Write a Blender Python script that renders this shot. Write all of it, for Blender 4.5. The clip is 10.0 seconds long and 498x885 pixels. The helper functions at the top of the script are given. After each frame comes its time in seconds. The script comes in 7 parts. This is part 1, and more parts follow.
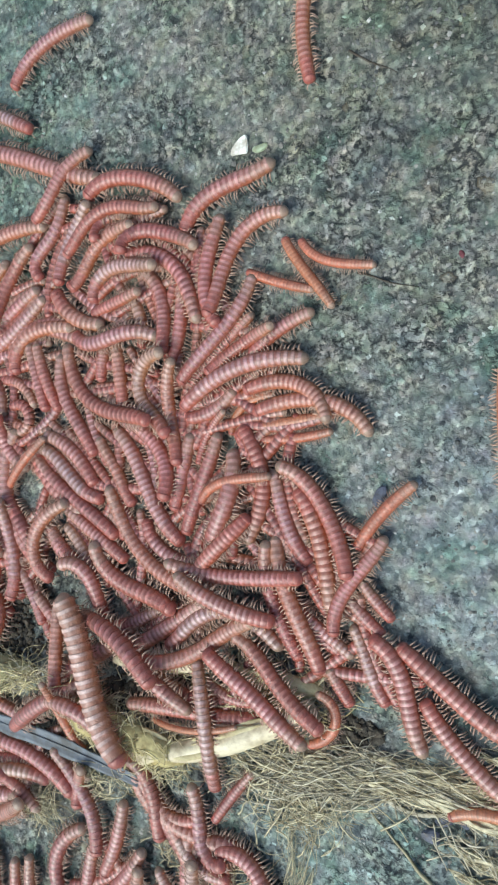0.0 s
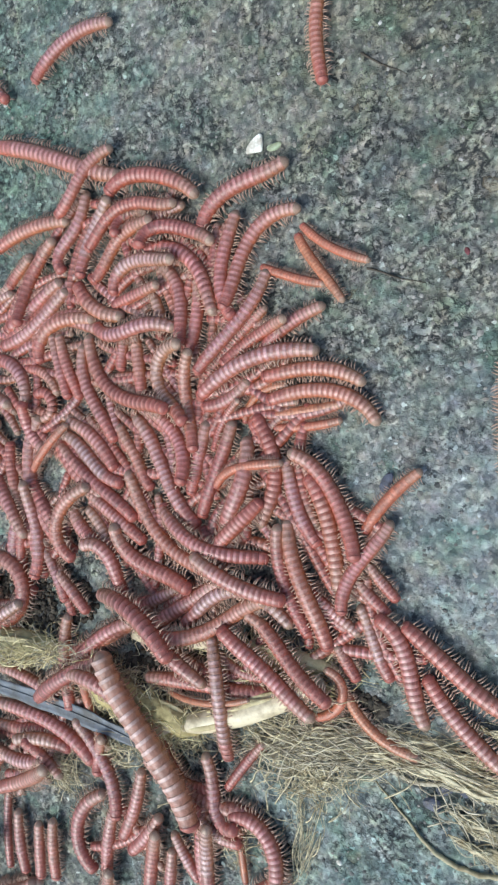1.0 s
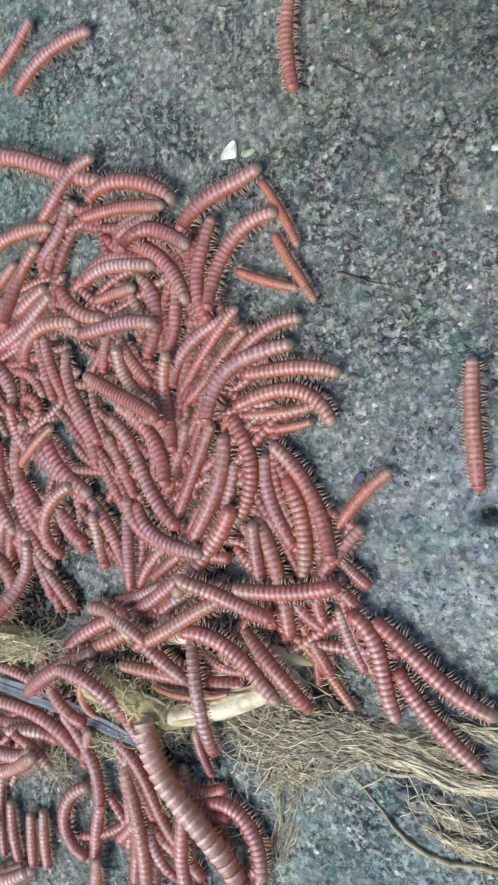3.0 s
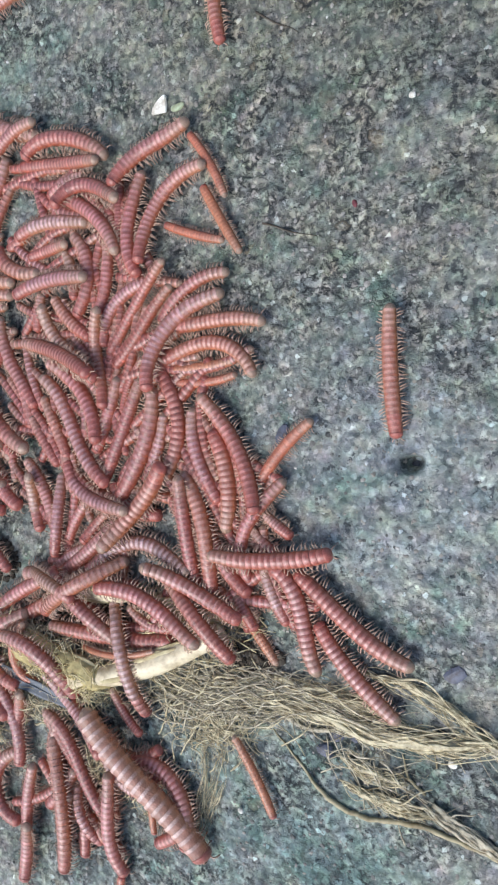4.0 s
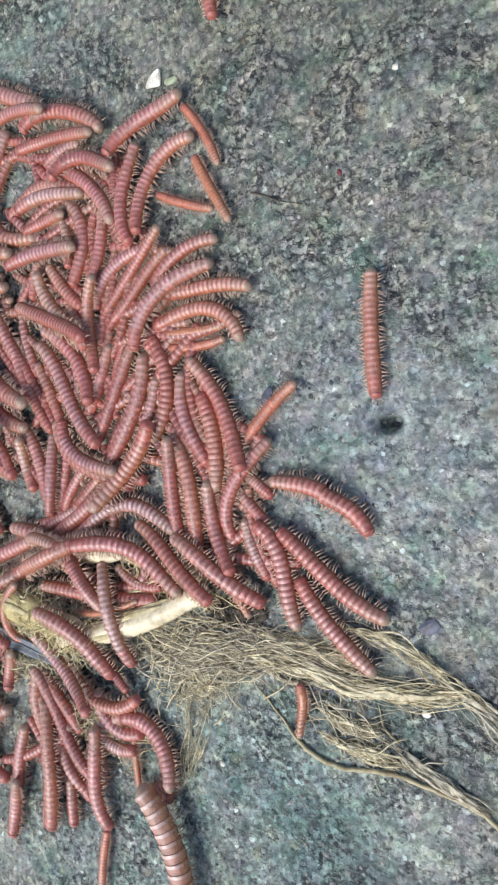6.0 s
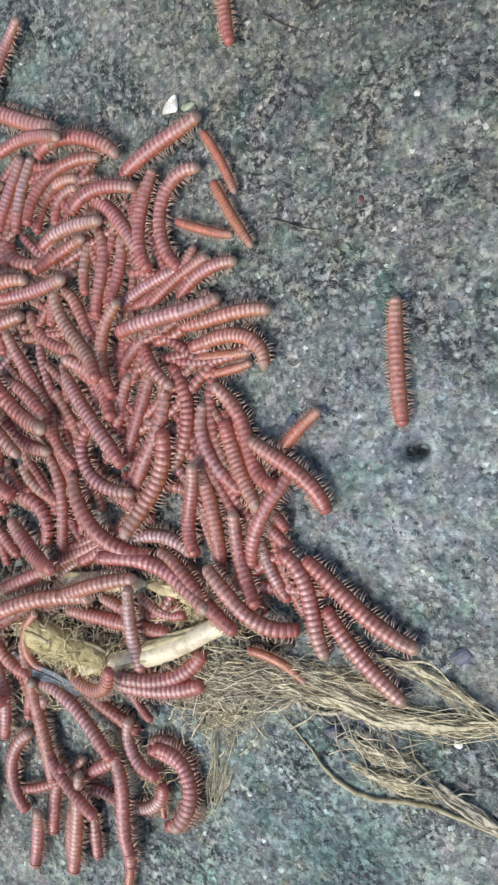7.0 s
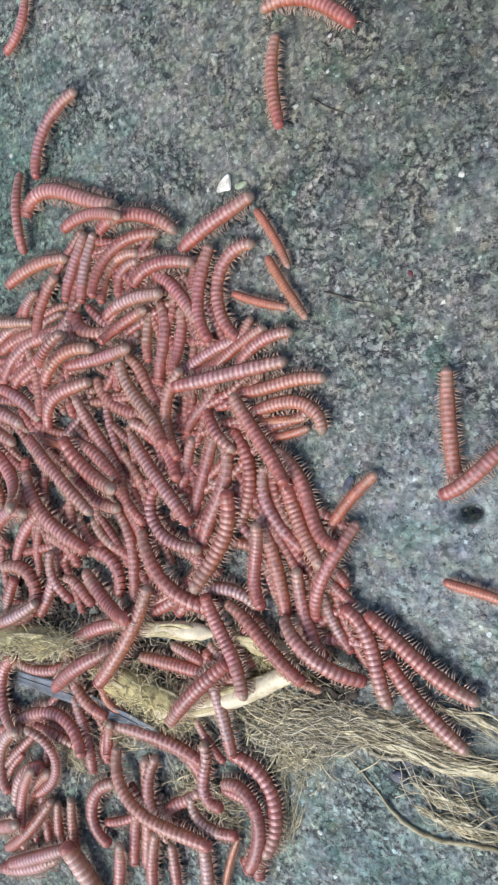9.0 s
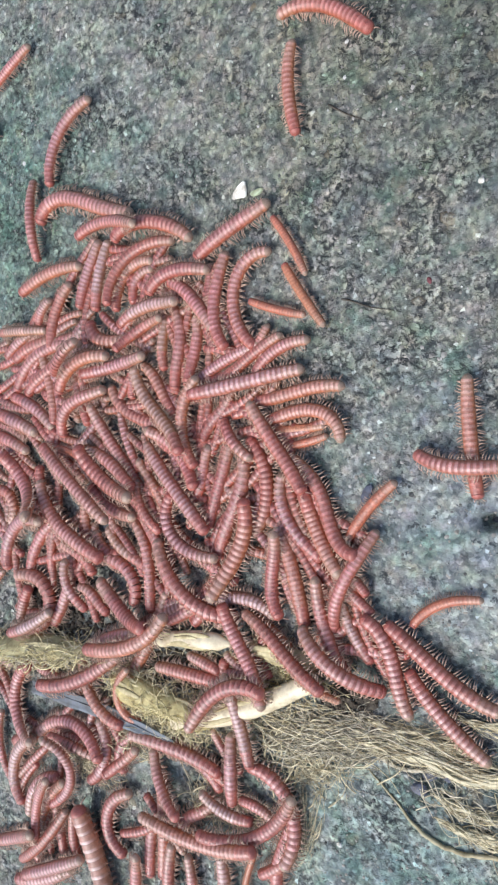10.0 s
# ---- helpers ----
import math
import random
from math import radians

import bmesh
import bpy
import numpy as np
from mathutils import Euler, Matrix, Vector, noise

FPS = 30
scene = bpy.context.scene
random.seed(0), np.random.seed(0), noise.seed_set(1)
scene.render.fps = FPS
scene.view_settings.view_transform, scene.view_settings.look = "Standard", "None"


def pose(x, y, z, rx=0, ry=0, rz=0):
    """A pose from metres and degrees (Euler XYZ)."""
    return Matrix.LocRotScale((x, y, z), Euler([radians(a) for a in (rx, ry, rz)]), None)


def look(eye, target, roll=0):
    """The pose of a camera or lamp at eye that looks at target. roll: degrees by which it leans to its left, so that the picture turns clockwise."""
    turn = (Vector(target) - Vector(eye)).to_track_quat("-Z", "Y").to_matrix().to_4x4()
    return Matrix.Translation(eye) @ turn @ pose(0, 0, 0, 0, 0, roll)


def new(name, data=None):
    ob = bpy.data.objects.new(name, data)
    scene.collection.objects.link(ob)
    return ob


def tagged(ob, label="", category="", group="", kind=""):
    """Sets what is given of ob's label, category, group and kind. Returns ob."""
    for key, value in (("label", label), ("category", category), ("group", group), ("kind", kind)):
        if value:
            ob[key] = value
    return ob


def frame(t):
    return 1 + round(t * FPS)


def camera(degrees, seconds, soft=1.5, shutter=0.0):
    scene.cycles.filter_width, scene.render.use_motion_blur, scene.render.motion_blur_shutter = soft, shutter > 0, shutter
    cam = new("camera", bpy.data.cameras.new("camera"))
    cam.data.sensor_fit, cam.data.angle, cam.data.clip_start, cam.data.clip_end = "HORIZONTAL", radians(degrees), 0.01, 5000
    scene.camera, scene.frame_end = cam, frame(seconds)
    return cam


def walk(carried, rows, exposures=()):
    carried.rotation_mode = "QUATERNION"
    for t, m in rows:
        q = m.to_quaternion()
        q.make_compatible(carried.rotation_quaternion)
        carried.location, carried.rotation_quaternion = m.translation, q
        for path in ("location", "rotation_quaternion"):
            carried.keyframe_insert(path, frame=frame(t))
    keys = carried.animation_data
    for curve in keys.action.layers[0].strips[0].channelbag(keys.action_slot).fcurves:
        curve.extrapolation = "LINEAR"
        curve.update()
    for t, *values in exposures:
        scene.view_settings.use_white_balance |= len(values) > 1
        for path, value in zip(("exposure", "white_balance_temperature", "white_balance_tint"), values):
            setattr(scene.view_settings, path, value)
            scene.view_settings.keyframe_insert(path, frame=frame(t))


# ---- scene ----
# A heap of millipedes on wet, weathered concrete. Figures named mm are millimetres, turned into metres by MM.
MM = 0.001
cam = camera(36.95, 10.0, soft=2.4)
walk(cam, [
    (0, pose(0.05532, -0.04833, 0.11370, -1.336, 25.876, -1.787)),
    (0.5, pose(0.06043, -0.04412, 0.11632, -2.351, 26.786, -1.767)),
    (1, pose(0.05816, -0.04751, 0.11878, -2.475, 27.029, -1.504)),
    (1.5, pose(0.06154, -0.04702, 0.11862, -2.963, 27.575, -1.789)),
    (2, pose(0.06210, -0.04245, 0.11903, -3.434, 27.658, -2.261)),
    (3.5, pose(0.06976, -0.05045, 0.11755, -2.834, 27.970, -1.816)),
    (4, pose(0.07575, -0.05647, 0.11253, -2.212, 27.779, -1.494)),
    (4.5, pose(0.07813, -0.06475, 0.11245, -1.790, 27.431, -1.102)),
    (5, pose(0.08166, -0.06623, 0.11055, -1.592, 27.578, -0.854)),
    (5.5, pose(0.07859, -0.06514, 0.11588, -1.765, 28.354, -0.631)),
    (5.7, pose(0.07989, -0.06417, 0.11559, -1.735, 28.177, -0.651)),
    (6.8, pose(0.07717, -0.06106, 0.11479, -1.429, 27.408, -1.167)),
    (7, pose(0.07564, -0.05922, 0.11619, -1.744, 27.707, -1.529)),
    (7.5, pose(0.07871, -0.05955, 0.11578, -1.786, 27.871, -1.447)),
    (8, pose(0.07722, -0.05581, 0.11801, -2.115, 28.595, -2.164)),
    (8.5, pose(0.07568, -0.04907, 0.12079, -2.816, 29.948, -3.188)),
    (9, pose(0.07651, -0.04686, 0.12456, -3.157, 30.695, -3.784)),
    (9.5, pose(0.07556, -0.04664, 0.12648, -3.095, 31.113, -3.843)),
    (10, pose(0.07410, -0.04590, 0.12480, -2.988, 31.066, -4.026)),
], exposures=[(0.0, 0.38, 6260, -1.0), (1.0, 0.38, 6200, 3.5), (2.0, 0.38, 6190, 8.0), (3.7, 0.38, 6260, 10.0), (4.5, 0.48, 6430, 10.0), (5.5, 0.51, 6510, 9.5), (7.5, 0.36, 6440, 10.0), (8.0, 0.36, 6540, 10.0), (9.0, 0.42, 6340, 10.0), (10.0, 0.58, 6390, 10.0)])

# ---------------------------------------------------------------- light: an overcast sky, brighter towards one side
world = bpy.data.worlds.new("overcast_sky")
scene.world = world
world.use_nodes = True
wn = world.node_tree
sky = wn.nodes.new("ShaderNodeTexSky")
sky.sky_type, sky.sun_disc = "NISHITA", False
sky.sun_elevation, sky.sun_rotation = radians(54), radians(208)
sky.air_density, sky.dust_density, sky.ozone_density = 1.0, 3.0, 1.1
wn.links.new(sky.outputs["Color"], wn.nodes["Background"].inputs["Color"])
wn.nodes["Background"].inputs["Strength"].default_value = 0.108
lamp = bpy.data.lights.new("sun", "SUN")
lamp.energy, lamp.angle, lamp.color = 1.75, radians(34), (0.985, 0.985, 0.985)
sun = new("sun", lamp)
a, e = radians(208), radians(54)
sun.matrix_world = look((math.sin(a) * math.cos(e), math.cos(a) * math.cos(e), math.sin(e)), (0, 0, 0))


# ---------------------------------------------------------------- materials
def material(name, rough=0.6, coat=0.0, sss=0.0):
    m = bpy.data.materials.new(name)
    m.use_nodes = True
    b = m.node_tree.nodes["Principled BSDF"]
    b.inputs["Roughness"].default_value = rough
    b.inputs["Coat Weight"].default_value = coat
    b.inputs["Coat Roughness"].default_value = 0.36
    b.inputs["Subsurface Weight"].default_value = sss
    return m, m.node_tree.nodes, m.node_tree.links, b


def noise_tex(n, l, coords, scale, detail=3.0, rough=0.55):
    t = n.new("ShaderNodeTexNoise")
    t.inputs["Scale"].default_value, t.inputs["Detail"].default_value, t.inputs["Roughness"].default_value = scale, detail, rough
    l.new(coords, t.inputs["Vector"])
    return t.outputs["Fac"]


def ramp(n, l, fac, *stops):
    r = n.new("ShaderNodeValToRGB")
    els = r.color_ramp.elements
    while len(els) < len(stops):
        els.new(0.5)
    for el, (p, c) in zip(els, stops):
        el.position, el.color = p, (*c, 1.0)
    l.new(fac, r.inputs["Fac"])
    return r.outputs["Color"]


def mix(n, l, fac, a, b, mode="MIX"):
    x = n.new("ShaderNodeMix")
    x.data_type, x.blend_type = "RGBA", mode
    for socket, value in ((x.inputs["Factor"], fac), (x.inputs["A"], a), (x.inputs["B"], b)):
        if isinstance(value, (int, float)):
            socket.default_value = value
        elif isinstance(value, tuple):
            socket.default_value = (*value, 1.0)
        else:
            l.new(value, socket)
    return x.outputs["Result"]


def bump(n, l, b, height, strength, distance):
    x = n.new("ShaderNodeBump")
    x.inputs["Strength"].default_value, x.inputs["Distance"].default_value = strength, distance
    l.new(height, x.inputs["Height"])
    l.new(x.outputs["Normal"], b.inputs["Normal"])


def object_coords(n):
    return n.new("ShaderNodeTexCoord").outputs["Object"]


def scaled(c, k):
    return tuple(min(1.0, v * k) for v in c)


def skin(name, colour, rough=0.45, coat=1.0):
    """Waxy cuticle: mottled at two scales, with fine relief. Object space is about a millimetre to the unit."""
    m, n, l, b = material(name, rough, coat)
    o = object_coords(n)
    c = ramp(n, l, noise_tex(n, l, o, 1.3, 4), (0.3, scaled(colour, 0.72)), (0.55, colour), (0.75, scaled(colour, 1.22)))
    fine = noise_tex(n, l, o, 9.0, 3)
    c = mix(n, l, 0.35, c, ramp(n, l, fine, (0.35, (0.6, 0.55, 0.5)), (0.65, (1.0, 1.0, 1.0))), "MULTIPLY")
    l.new(c, b.inputs["Base Color"])
    l.new(ramp(n, l, fine, (0.3, (rough - 0.08,) * 3), (0.7, (rough + 0.14,) * 3)), b.inputs["Roughness"])
    bump(n, l, b, fine, 0.25, 0.05)
    return m


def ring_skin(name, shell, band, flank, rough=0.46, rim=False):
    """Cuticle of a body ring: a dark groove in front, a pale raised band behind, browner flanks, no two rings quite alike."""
    m, n, l, b = material(name, rough, 1.0)
    b.inputs["Coat Roughness"].default_value, b.inputs["Coat IOR"].default_value = 0.42 if rim else 0.38, 1.5 if rim else 1.66
    o = object_coords(n)
    rand = n.new("ShaderNodeObjectInfo").outputs["Random"]
    shift = n.new("ShaderNodeCombineXYZ")
    span = n.new("ShaderNodeMath")
    span.operation = "MULTIPLY"
    span.inputs[1].default_value = 40.0
    l.new(rand, span.inputs[0])
    l.new(span.outputs[0], shift.inputs["X"])
    own = n.new("ShaderNodeVectorMath")
    l.new(o, own.inputs[0])
    l.new(shift.outputs[0], own.inputs[1])
    own = own.outputs[0]
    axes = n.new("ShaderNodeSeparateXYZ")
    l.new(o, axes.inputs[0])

    def reach(value, low, high):
        r = n.new("ShaderNodeMapRange")
        r.inputs["From Min"].default_value, r.inputs["From Max"].default_value = low, high
        l.new(value, r.inputs["Value"])
        return r.outputs["Result"]

    mottle = noise_tex(n, l, own, 1.5, 4)
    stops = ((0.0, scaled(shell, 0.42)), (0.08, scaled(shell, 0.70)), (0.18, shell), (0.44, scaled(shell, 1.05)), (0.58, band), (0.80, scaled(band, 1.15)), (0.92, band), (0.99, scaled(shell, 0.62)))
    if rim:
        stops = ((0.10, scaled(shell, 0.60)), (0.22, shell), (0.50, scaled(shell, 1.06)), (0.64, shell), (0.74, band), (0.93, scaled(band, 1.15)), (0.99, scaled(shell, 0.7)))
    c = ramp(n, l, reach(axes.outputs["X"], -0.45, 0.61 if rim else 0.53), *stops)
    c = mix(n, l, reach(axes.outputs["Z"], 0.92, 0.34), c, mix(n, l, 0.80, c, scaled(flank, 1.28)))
    c = mix(n, l, 1.0, c, ramp(n, l, mottle, (0.30, (0.74, 0.70, 0.68)), (0.52, (1, 1, 1)), (0.72, (1.22, 1.24, 1.26))), "MULTIPLY")
    c = mix(n, l, 1.0, c, ramp(n, l, rand, (0.0, (0.88, 0.86, 0.84)), (0.5, (1, 1, 1)), (1.0, (1.10, 1.12, 1.15))), "MULTIPLY")
    fine = noise_tex(n, l, own, 9.0, 3)
    c = mix(n, l, 0.22, c, ramp(n, l, fine, (0.35, (0.6, 0.55, 0.5)), (0.65, (1.0, 1.0, 1.0))), "MULTIPLY")
    l.new(c, b.inputs["Base Color"])
    l.new(ramp(n, l, fine, (0.3, (rough - 0.10,) * 3), (0.7, (rough + 0.12,) * 3)), b.inputs["Roughness"])
    bump(n, l, b, mix(n, l, 0.5, fine, mottle), 0.35, 0.08)
    return m


def blend(a, b, k):
    return tuple(x + (y - x) * k for x, y in zip(a, b))


TONES = {}
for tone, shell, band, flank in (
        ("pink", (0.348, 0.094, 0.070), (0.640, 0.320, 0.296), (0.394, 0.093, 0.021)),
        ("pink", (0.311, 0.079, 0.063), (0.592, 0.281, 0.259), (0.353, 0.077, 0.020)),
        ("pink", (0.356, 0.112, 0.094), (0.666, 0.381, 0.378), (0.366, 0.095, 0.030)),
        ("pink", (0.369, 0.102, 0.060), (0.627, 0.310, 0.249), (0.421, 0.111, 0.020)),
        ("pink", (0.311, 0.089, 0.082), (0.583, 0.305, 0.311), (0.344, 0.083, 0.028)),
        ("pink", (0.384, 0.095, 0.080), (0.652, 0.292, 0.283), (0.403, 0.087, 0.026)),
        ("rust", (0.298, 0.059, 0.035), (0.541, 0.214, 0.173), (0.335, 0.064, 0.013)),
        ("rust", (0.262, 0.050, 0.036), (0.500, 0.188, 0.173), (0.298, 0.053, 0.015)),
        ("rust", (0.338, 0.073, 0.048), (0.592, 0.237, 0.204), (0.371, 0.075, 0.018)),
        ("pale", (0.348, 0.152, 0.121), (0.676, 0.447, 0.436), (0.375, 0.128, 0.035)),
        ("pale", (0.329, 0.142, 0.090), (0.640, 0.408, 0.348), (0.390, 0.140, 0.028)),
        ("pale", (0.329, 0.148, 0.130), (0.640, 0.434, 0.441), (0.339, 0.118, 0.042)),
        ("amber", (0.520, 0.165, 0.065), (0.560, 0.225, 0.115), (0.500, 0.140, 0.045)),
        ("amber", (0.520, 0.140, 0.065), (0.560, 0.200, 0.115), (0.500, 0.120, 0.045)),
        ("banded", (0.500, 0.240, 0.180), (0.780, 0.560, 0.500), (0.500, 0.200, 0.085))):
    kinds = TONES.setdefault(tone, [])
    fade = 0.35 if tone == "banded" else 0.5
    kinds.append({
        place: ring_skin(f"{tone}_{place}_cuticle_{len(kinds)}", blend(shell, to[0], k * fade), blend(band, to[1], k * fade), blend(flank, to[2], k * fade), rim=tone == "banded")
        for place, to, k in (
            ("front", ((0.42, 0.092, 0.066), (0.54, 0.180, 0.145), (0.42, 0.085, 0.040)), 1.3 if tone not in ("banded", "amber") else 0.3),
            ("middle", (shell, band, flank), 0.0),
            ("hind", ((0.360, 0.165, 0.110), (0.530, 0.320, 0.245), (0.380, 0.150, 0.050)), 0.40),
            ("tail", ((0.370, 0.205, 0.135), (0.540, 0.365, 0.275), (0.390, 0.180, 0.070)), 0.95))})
HEAD_RED = skin("red_head", (0.47, 0.125, 0.092), 0.38)
TAIL_TAN = skin("pale_tail", (0.45, 0.29, 0.205), 0.36)
LEG = skin("leg_cuticle", (0.66, 0.45, 0.34), 0.40, 0.4)
BROWN_LEG = skin("brown_leg_cuticle", (0.46, 0.23, 0.15), 0.45, 0.3)
EYE_BLACK = skin("dark_eye", (0.03, 0.020, 0.018), 0.25)


def concrete():
    """Weathered concrete: a crust of sand grains, crevices with their shade painted near black, dark specks, tan and
    blue-grey patches that partly paint the fall of light, and a thin teal film of algae.
    """
    m, n, l, b = material("weathered_concrete", 0.75)
    o = object_coords(n)
    warp = n.new("ShaderNodeTexNoise")
    warp.inputs["Scale"].default_value, warp.inputs["Detail"].default_value = 700.0, 4.0
    l.new(o, warp.inputs["Vector"])
    bent = n.new("ShaderNodeVectorMath")
    bent.operation = "MULTIPLY_ADD"
    bent.inputs[1].default_value = (0.0011, 0.0011, 0.0011)
    l.new(warp.outputs["Color"], bent.inputs[0])
    l.new(o, bent.inputs[2])

    def cells(scale, feature="F1"):
        v = n.new("ShaderNodeTexVoronoi")
        v.feature = feature
        v.inputs["Scale"].default_value = scale
        l.new(bent.outputs[0], v.inputs["Vector"])
        return v

    def apart(colour):
        x = n.new("ShaderNodeSeparateColor")
        l.new(colour, x.inputs["Color"])
        return x.outputs

    def product(x, y):
        k = n.new("ShaderNodeMath")
        k.operation = "MULTIPLY"
        l.new(x, k.inputs[0])
        l.new(y, k.inputs[1])
        return k.outputs[0]

    def patch(centre, inner, outer, ragged, scale):
        """A mask round a spot, with a ragged edge."""
        far = n.new("ShaderNodeVectorMath")
        far.operation = "DISTANCE"
        far.inputs[1].default_value = centre
        l.new(o, far.inputs[0])
        edge = n.new("ShaderNodeMath")
        edge.operation = "MULTIPLY_ADD"
        edge.inputs[1].default_value = ragged
        l.new(noise_tex(n, l, o, scale, 4, 0.6), edge.inputs[0])
        l.new(far.outputs["Value"], edge.inputs[2])
        return ramp(n, l, edge.outputs[0], (inner + ragged * 0.5, (1, 1, 1)), (outer + ragged * 0.5, (0, 0, 0)))

    coarse, small = cells(560.0), cells(1250.0)
    pick, pick2 = apart(coarse.outputs["Color"]), apart(small.outputs["Color"])
    c = ramp(n, l, pick["Red"], (0.0, (0.135, 0.140, 0.140)), (0.25, (0.215, 0.212, 0.200)), (0.55, (0.285, 0.272, 0.245)), (0.85, (0.350, 0.335, 0.300)), (1.0, (0.44, 0.435, 0.41)))
    c = mix(n, l, 0.48, c, ramp(n, l, pick2["Green"], (0.0, (0.085, 0.092, 0.095)), (0.3, (0.200, 0.203, 0.198)), (0.7, (0.330, 0.312, 0.272)), (1.0, (0.58, 0.57, 0.53))))
    grain = noise_tex(n, l, bent.outputs[0], 1150, 5, 0.66)
    c = mix(n, l, 1.0, c, ramp(n, l, grain, (0.33, (0.55, 0.56, 0.57)), (0.44, (0.88, 0.88, 0.88)), (0.54, (1.04, 1.04, 1.03)), (0.67, (1.35, 1.34, 1.30))), "MULTIPLY")
    hue = n.new("ShaderNodeTexNoise")
    hue.inputs["Scale"].default_value, hue.inputs["Detail"].default_value = 300.0, 4.0
    l.new(o, hue.inputs["Vector"])
    tint = n.new("ShaderNodeHueSaturation")
    tint.inputs["Saturation"].default_value, tint.inputs["Value"].default_value = 1.5, 2.0
    l.new(hue.outputs["Color"], tint.inputs["Color"])
    c = mix(n, l, 0.13, c, tint.outputs["Color"], "MULTIPLY")
    patchy = noise_tex(n, l, o, 75, 5, 0.7)
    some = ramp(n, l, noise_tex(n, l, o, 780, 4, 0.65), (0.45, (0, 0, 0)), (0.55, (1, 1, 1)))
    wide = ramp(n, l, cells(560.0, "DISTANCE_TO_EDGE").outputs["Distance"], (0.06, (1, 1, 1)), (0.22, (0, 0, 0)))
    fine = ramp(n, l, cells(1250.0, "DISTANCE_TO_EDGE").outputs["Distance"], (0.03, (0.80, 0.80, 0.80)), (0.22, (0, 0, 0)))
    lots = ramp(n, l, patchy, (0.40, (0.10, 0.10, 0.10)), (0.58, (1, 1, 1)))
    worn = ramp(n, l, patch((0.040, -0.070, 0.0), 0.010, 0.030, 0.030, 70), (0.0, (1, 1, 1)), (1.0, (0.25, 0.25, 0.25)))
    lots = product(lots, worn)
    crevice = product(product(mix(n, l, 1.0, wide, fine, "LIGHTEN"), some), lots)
    # Near black here paints the shade that gathers in the gaps between grains.
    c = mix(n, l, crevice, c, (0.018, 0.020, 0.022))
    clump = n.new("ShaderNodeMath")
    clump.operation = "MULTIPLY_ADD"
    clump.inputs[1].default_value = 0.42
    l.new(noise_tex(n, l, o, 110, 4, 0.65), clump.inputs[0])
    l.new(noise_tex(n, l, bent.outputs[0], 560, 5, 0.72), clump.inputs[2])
    # Clumped near-black specks, in colour only, without relief.
    dark_specks = ramp(n, l, clump.outputs[0], (0.800, (0, 0, 0)), (0.85, (0.90, 0.90, 0.90)))
    c = mix(n, l, dark_specks, c, (0.030, 0.034, 0.040))
    spot = n.new("ShaderNodeTexVoronoi")
    spot.inputs["Scale"].default_value = 1500.0
    l.new(o, spot.inputs["Vector"])
    flecks = ramp(n, l, apart(spot.outputs["Color"])["Blue"], (0.990, (0, 0, 0)), (0.996, (0.7, 0.7, 0.7)))
    c = mix(n, l, flecks, c, (0.72, 0.72, 0.70))
    ochre = ramp(n, l, pick["Blue"], (0.980, (0, 0, 0)), (0.992, (0.22, 0.22, 0.22)))
    c = mix(n, l, ochre, c, (0.40, 0.27, 0.15))
    c = mix(n, l, 1.0, c, (1.055, 1.14, 1.09), "MULTIPLY")
    c = mix(n, l, 1.0, c, ramp(n, l, noise_tex(n, l, o, 270, 4, 0.6), (0.34, (0.70, 0.72, 0.74)), (0.50, (1.0, 1.0, 1.0)), (0.66, (1.16, 1.14, 1.10))), "MULTIPLY")
    c = mix(n, l, 1.0, c, ramp(n, l, noise_tex(n, l, o, 150, 5, 0.68), (0.32, (0.58, 0.62, 0.63)), (0.48, (1.0, 1.0, 1.0)), (0.66, (1.25, 1.22, 1.18))), "MULTIPLY")

    def stain_and_light(c, where, colour, much=1.0):
        return mix(n, l, where, c, mix(n, l, much, c, colour, "MULTIPLY"))

    # Tan stain; its darkness also paints the light falling off towards this corner.
    c = stain_and_light(c, patch((0.055, 0.045, 0.0), 0.030, 0.095, 0.10, 30), (0.80, 0.77, 0.68))
    c = stain_and_light(c, patch((0.040, -0.066, 0.0), 0.012, 0.036, 0.045, 60), (0.93, 1.0, 1.10))
    # Pale bluish cement; its lift above 1 also paints the brighter light down here.
    c = stain_and_light(c, patch((0.015, -0.140, 0.0), 0.020, 0.060, 0.060, 50), (1.0, 1.14, 1.18))
    c = stain_and_light(c, patch((-0.070, 0.010, 0.0), 0.015, 0.050, 0.060, 60), (0.62, 0.84, 0.78))
    c = stain_and_light(c, patch((0.044, 0.010, 0.0), 0.004, 0.022, 0.035, 80), (0.70, 0.76, 0.80))
    c = stain_and_light(c, patch((0.031, -0.132, 0.0), 0.002, 0.016, 0.030, 110), (0.50, 0.66, 0.68))
    algae = ramp(n, l, noise_tex(n, l, o, 95, 4, 0.65), (0.54, (0, 0, 0)), (0.66, (0.9, 0.9, 0.9)))
    c = stain_and_light(c, algae, (0.58, 0.78, 0.72))
    damp = ramp(n, l, noise_tex(n, l, o, 60, 5, 0.7), (0.52, (0, 0, 0)), (0.64, (0.95, 0.95, 0.95)))
    c = stain_and_light(c, damp, (0.62, 0.68, 0.76))
    tan = ramp(n, l, noise_tex(n, l, o, 120, 3, 0.6), (0.56, (0, 0, 0)), (0.70, (0.8, 0.8, 0.8)))
    c = stain_and_light(c, tan, (1.03, 0.92, 0.80))
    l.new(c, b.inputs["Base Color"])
    l.new(ramp(n, l, noise_tex(n, l, o, 420, 4), (0.35, (0.50,) * 3), (0.65, (0.90,) * 3)), b.inputs["Roughness"])
    deep = mix(n, l, crevice, mix(n, l, 0.5, grain, pick["Red"]), (0.0, 0.0, 0.0))
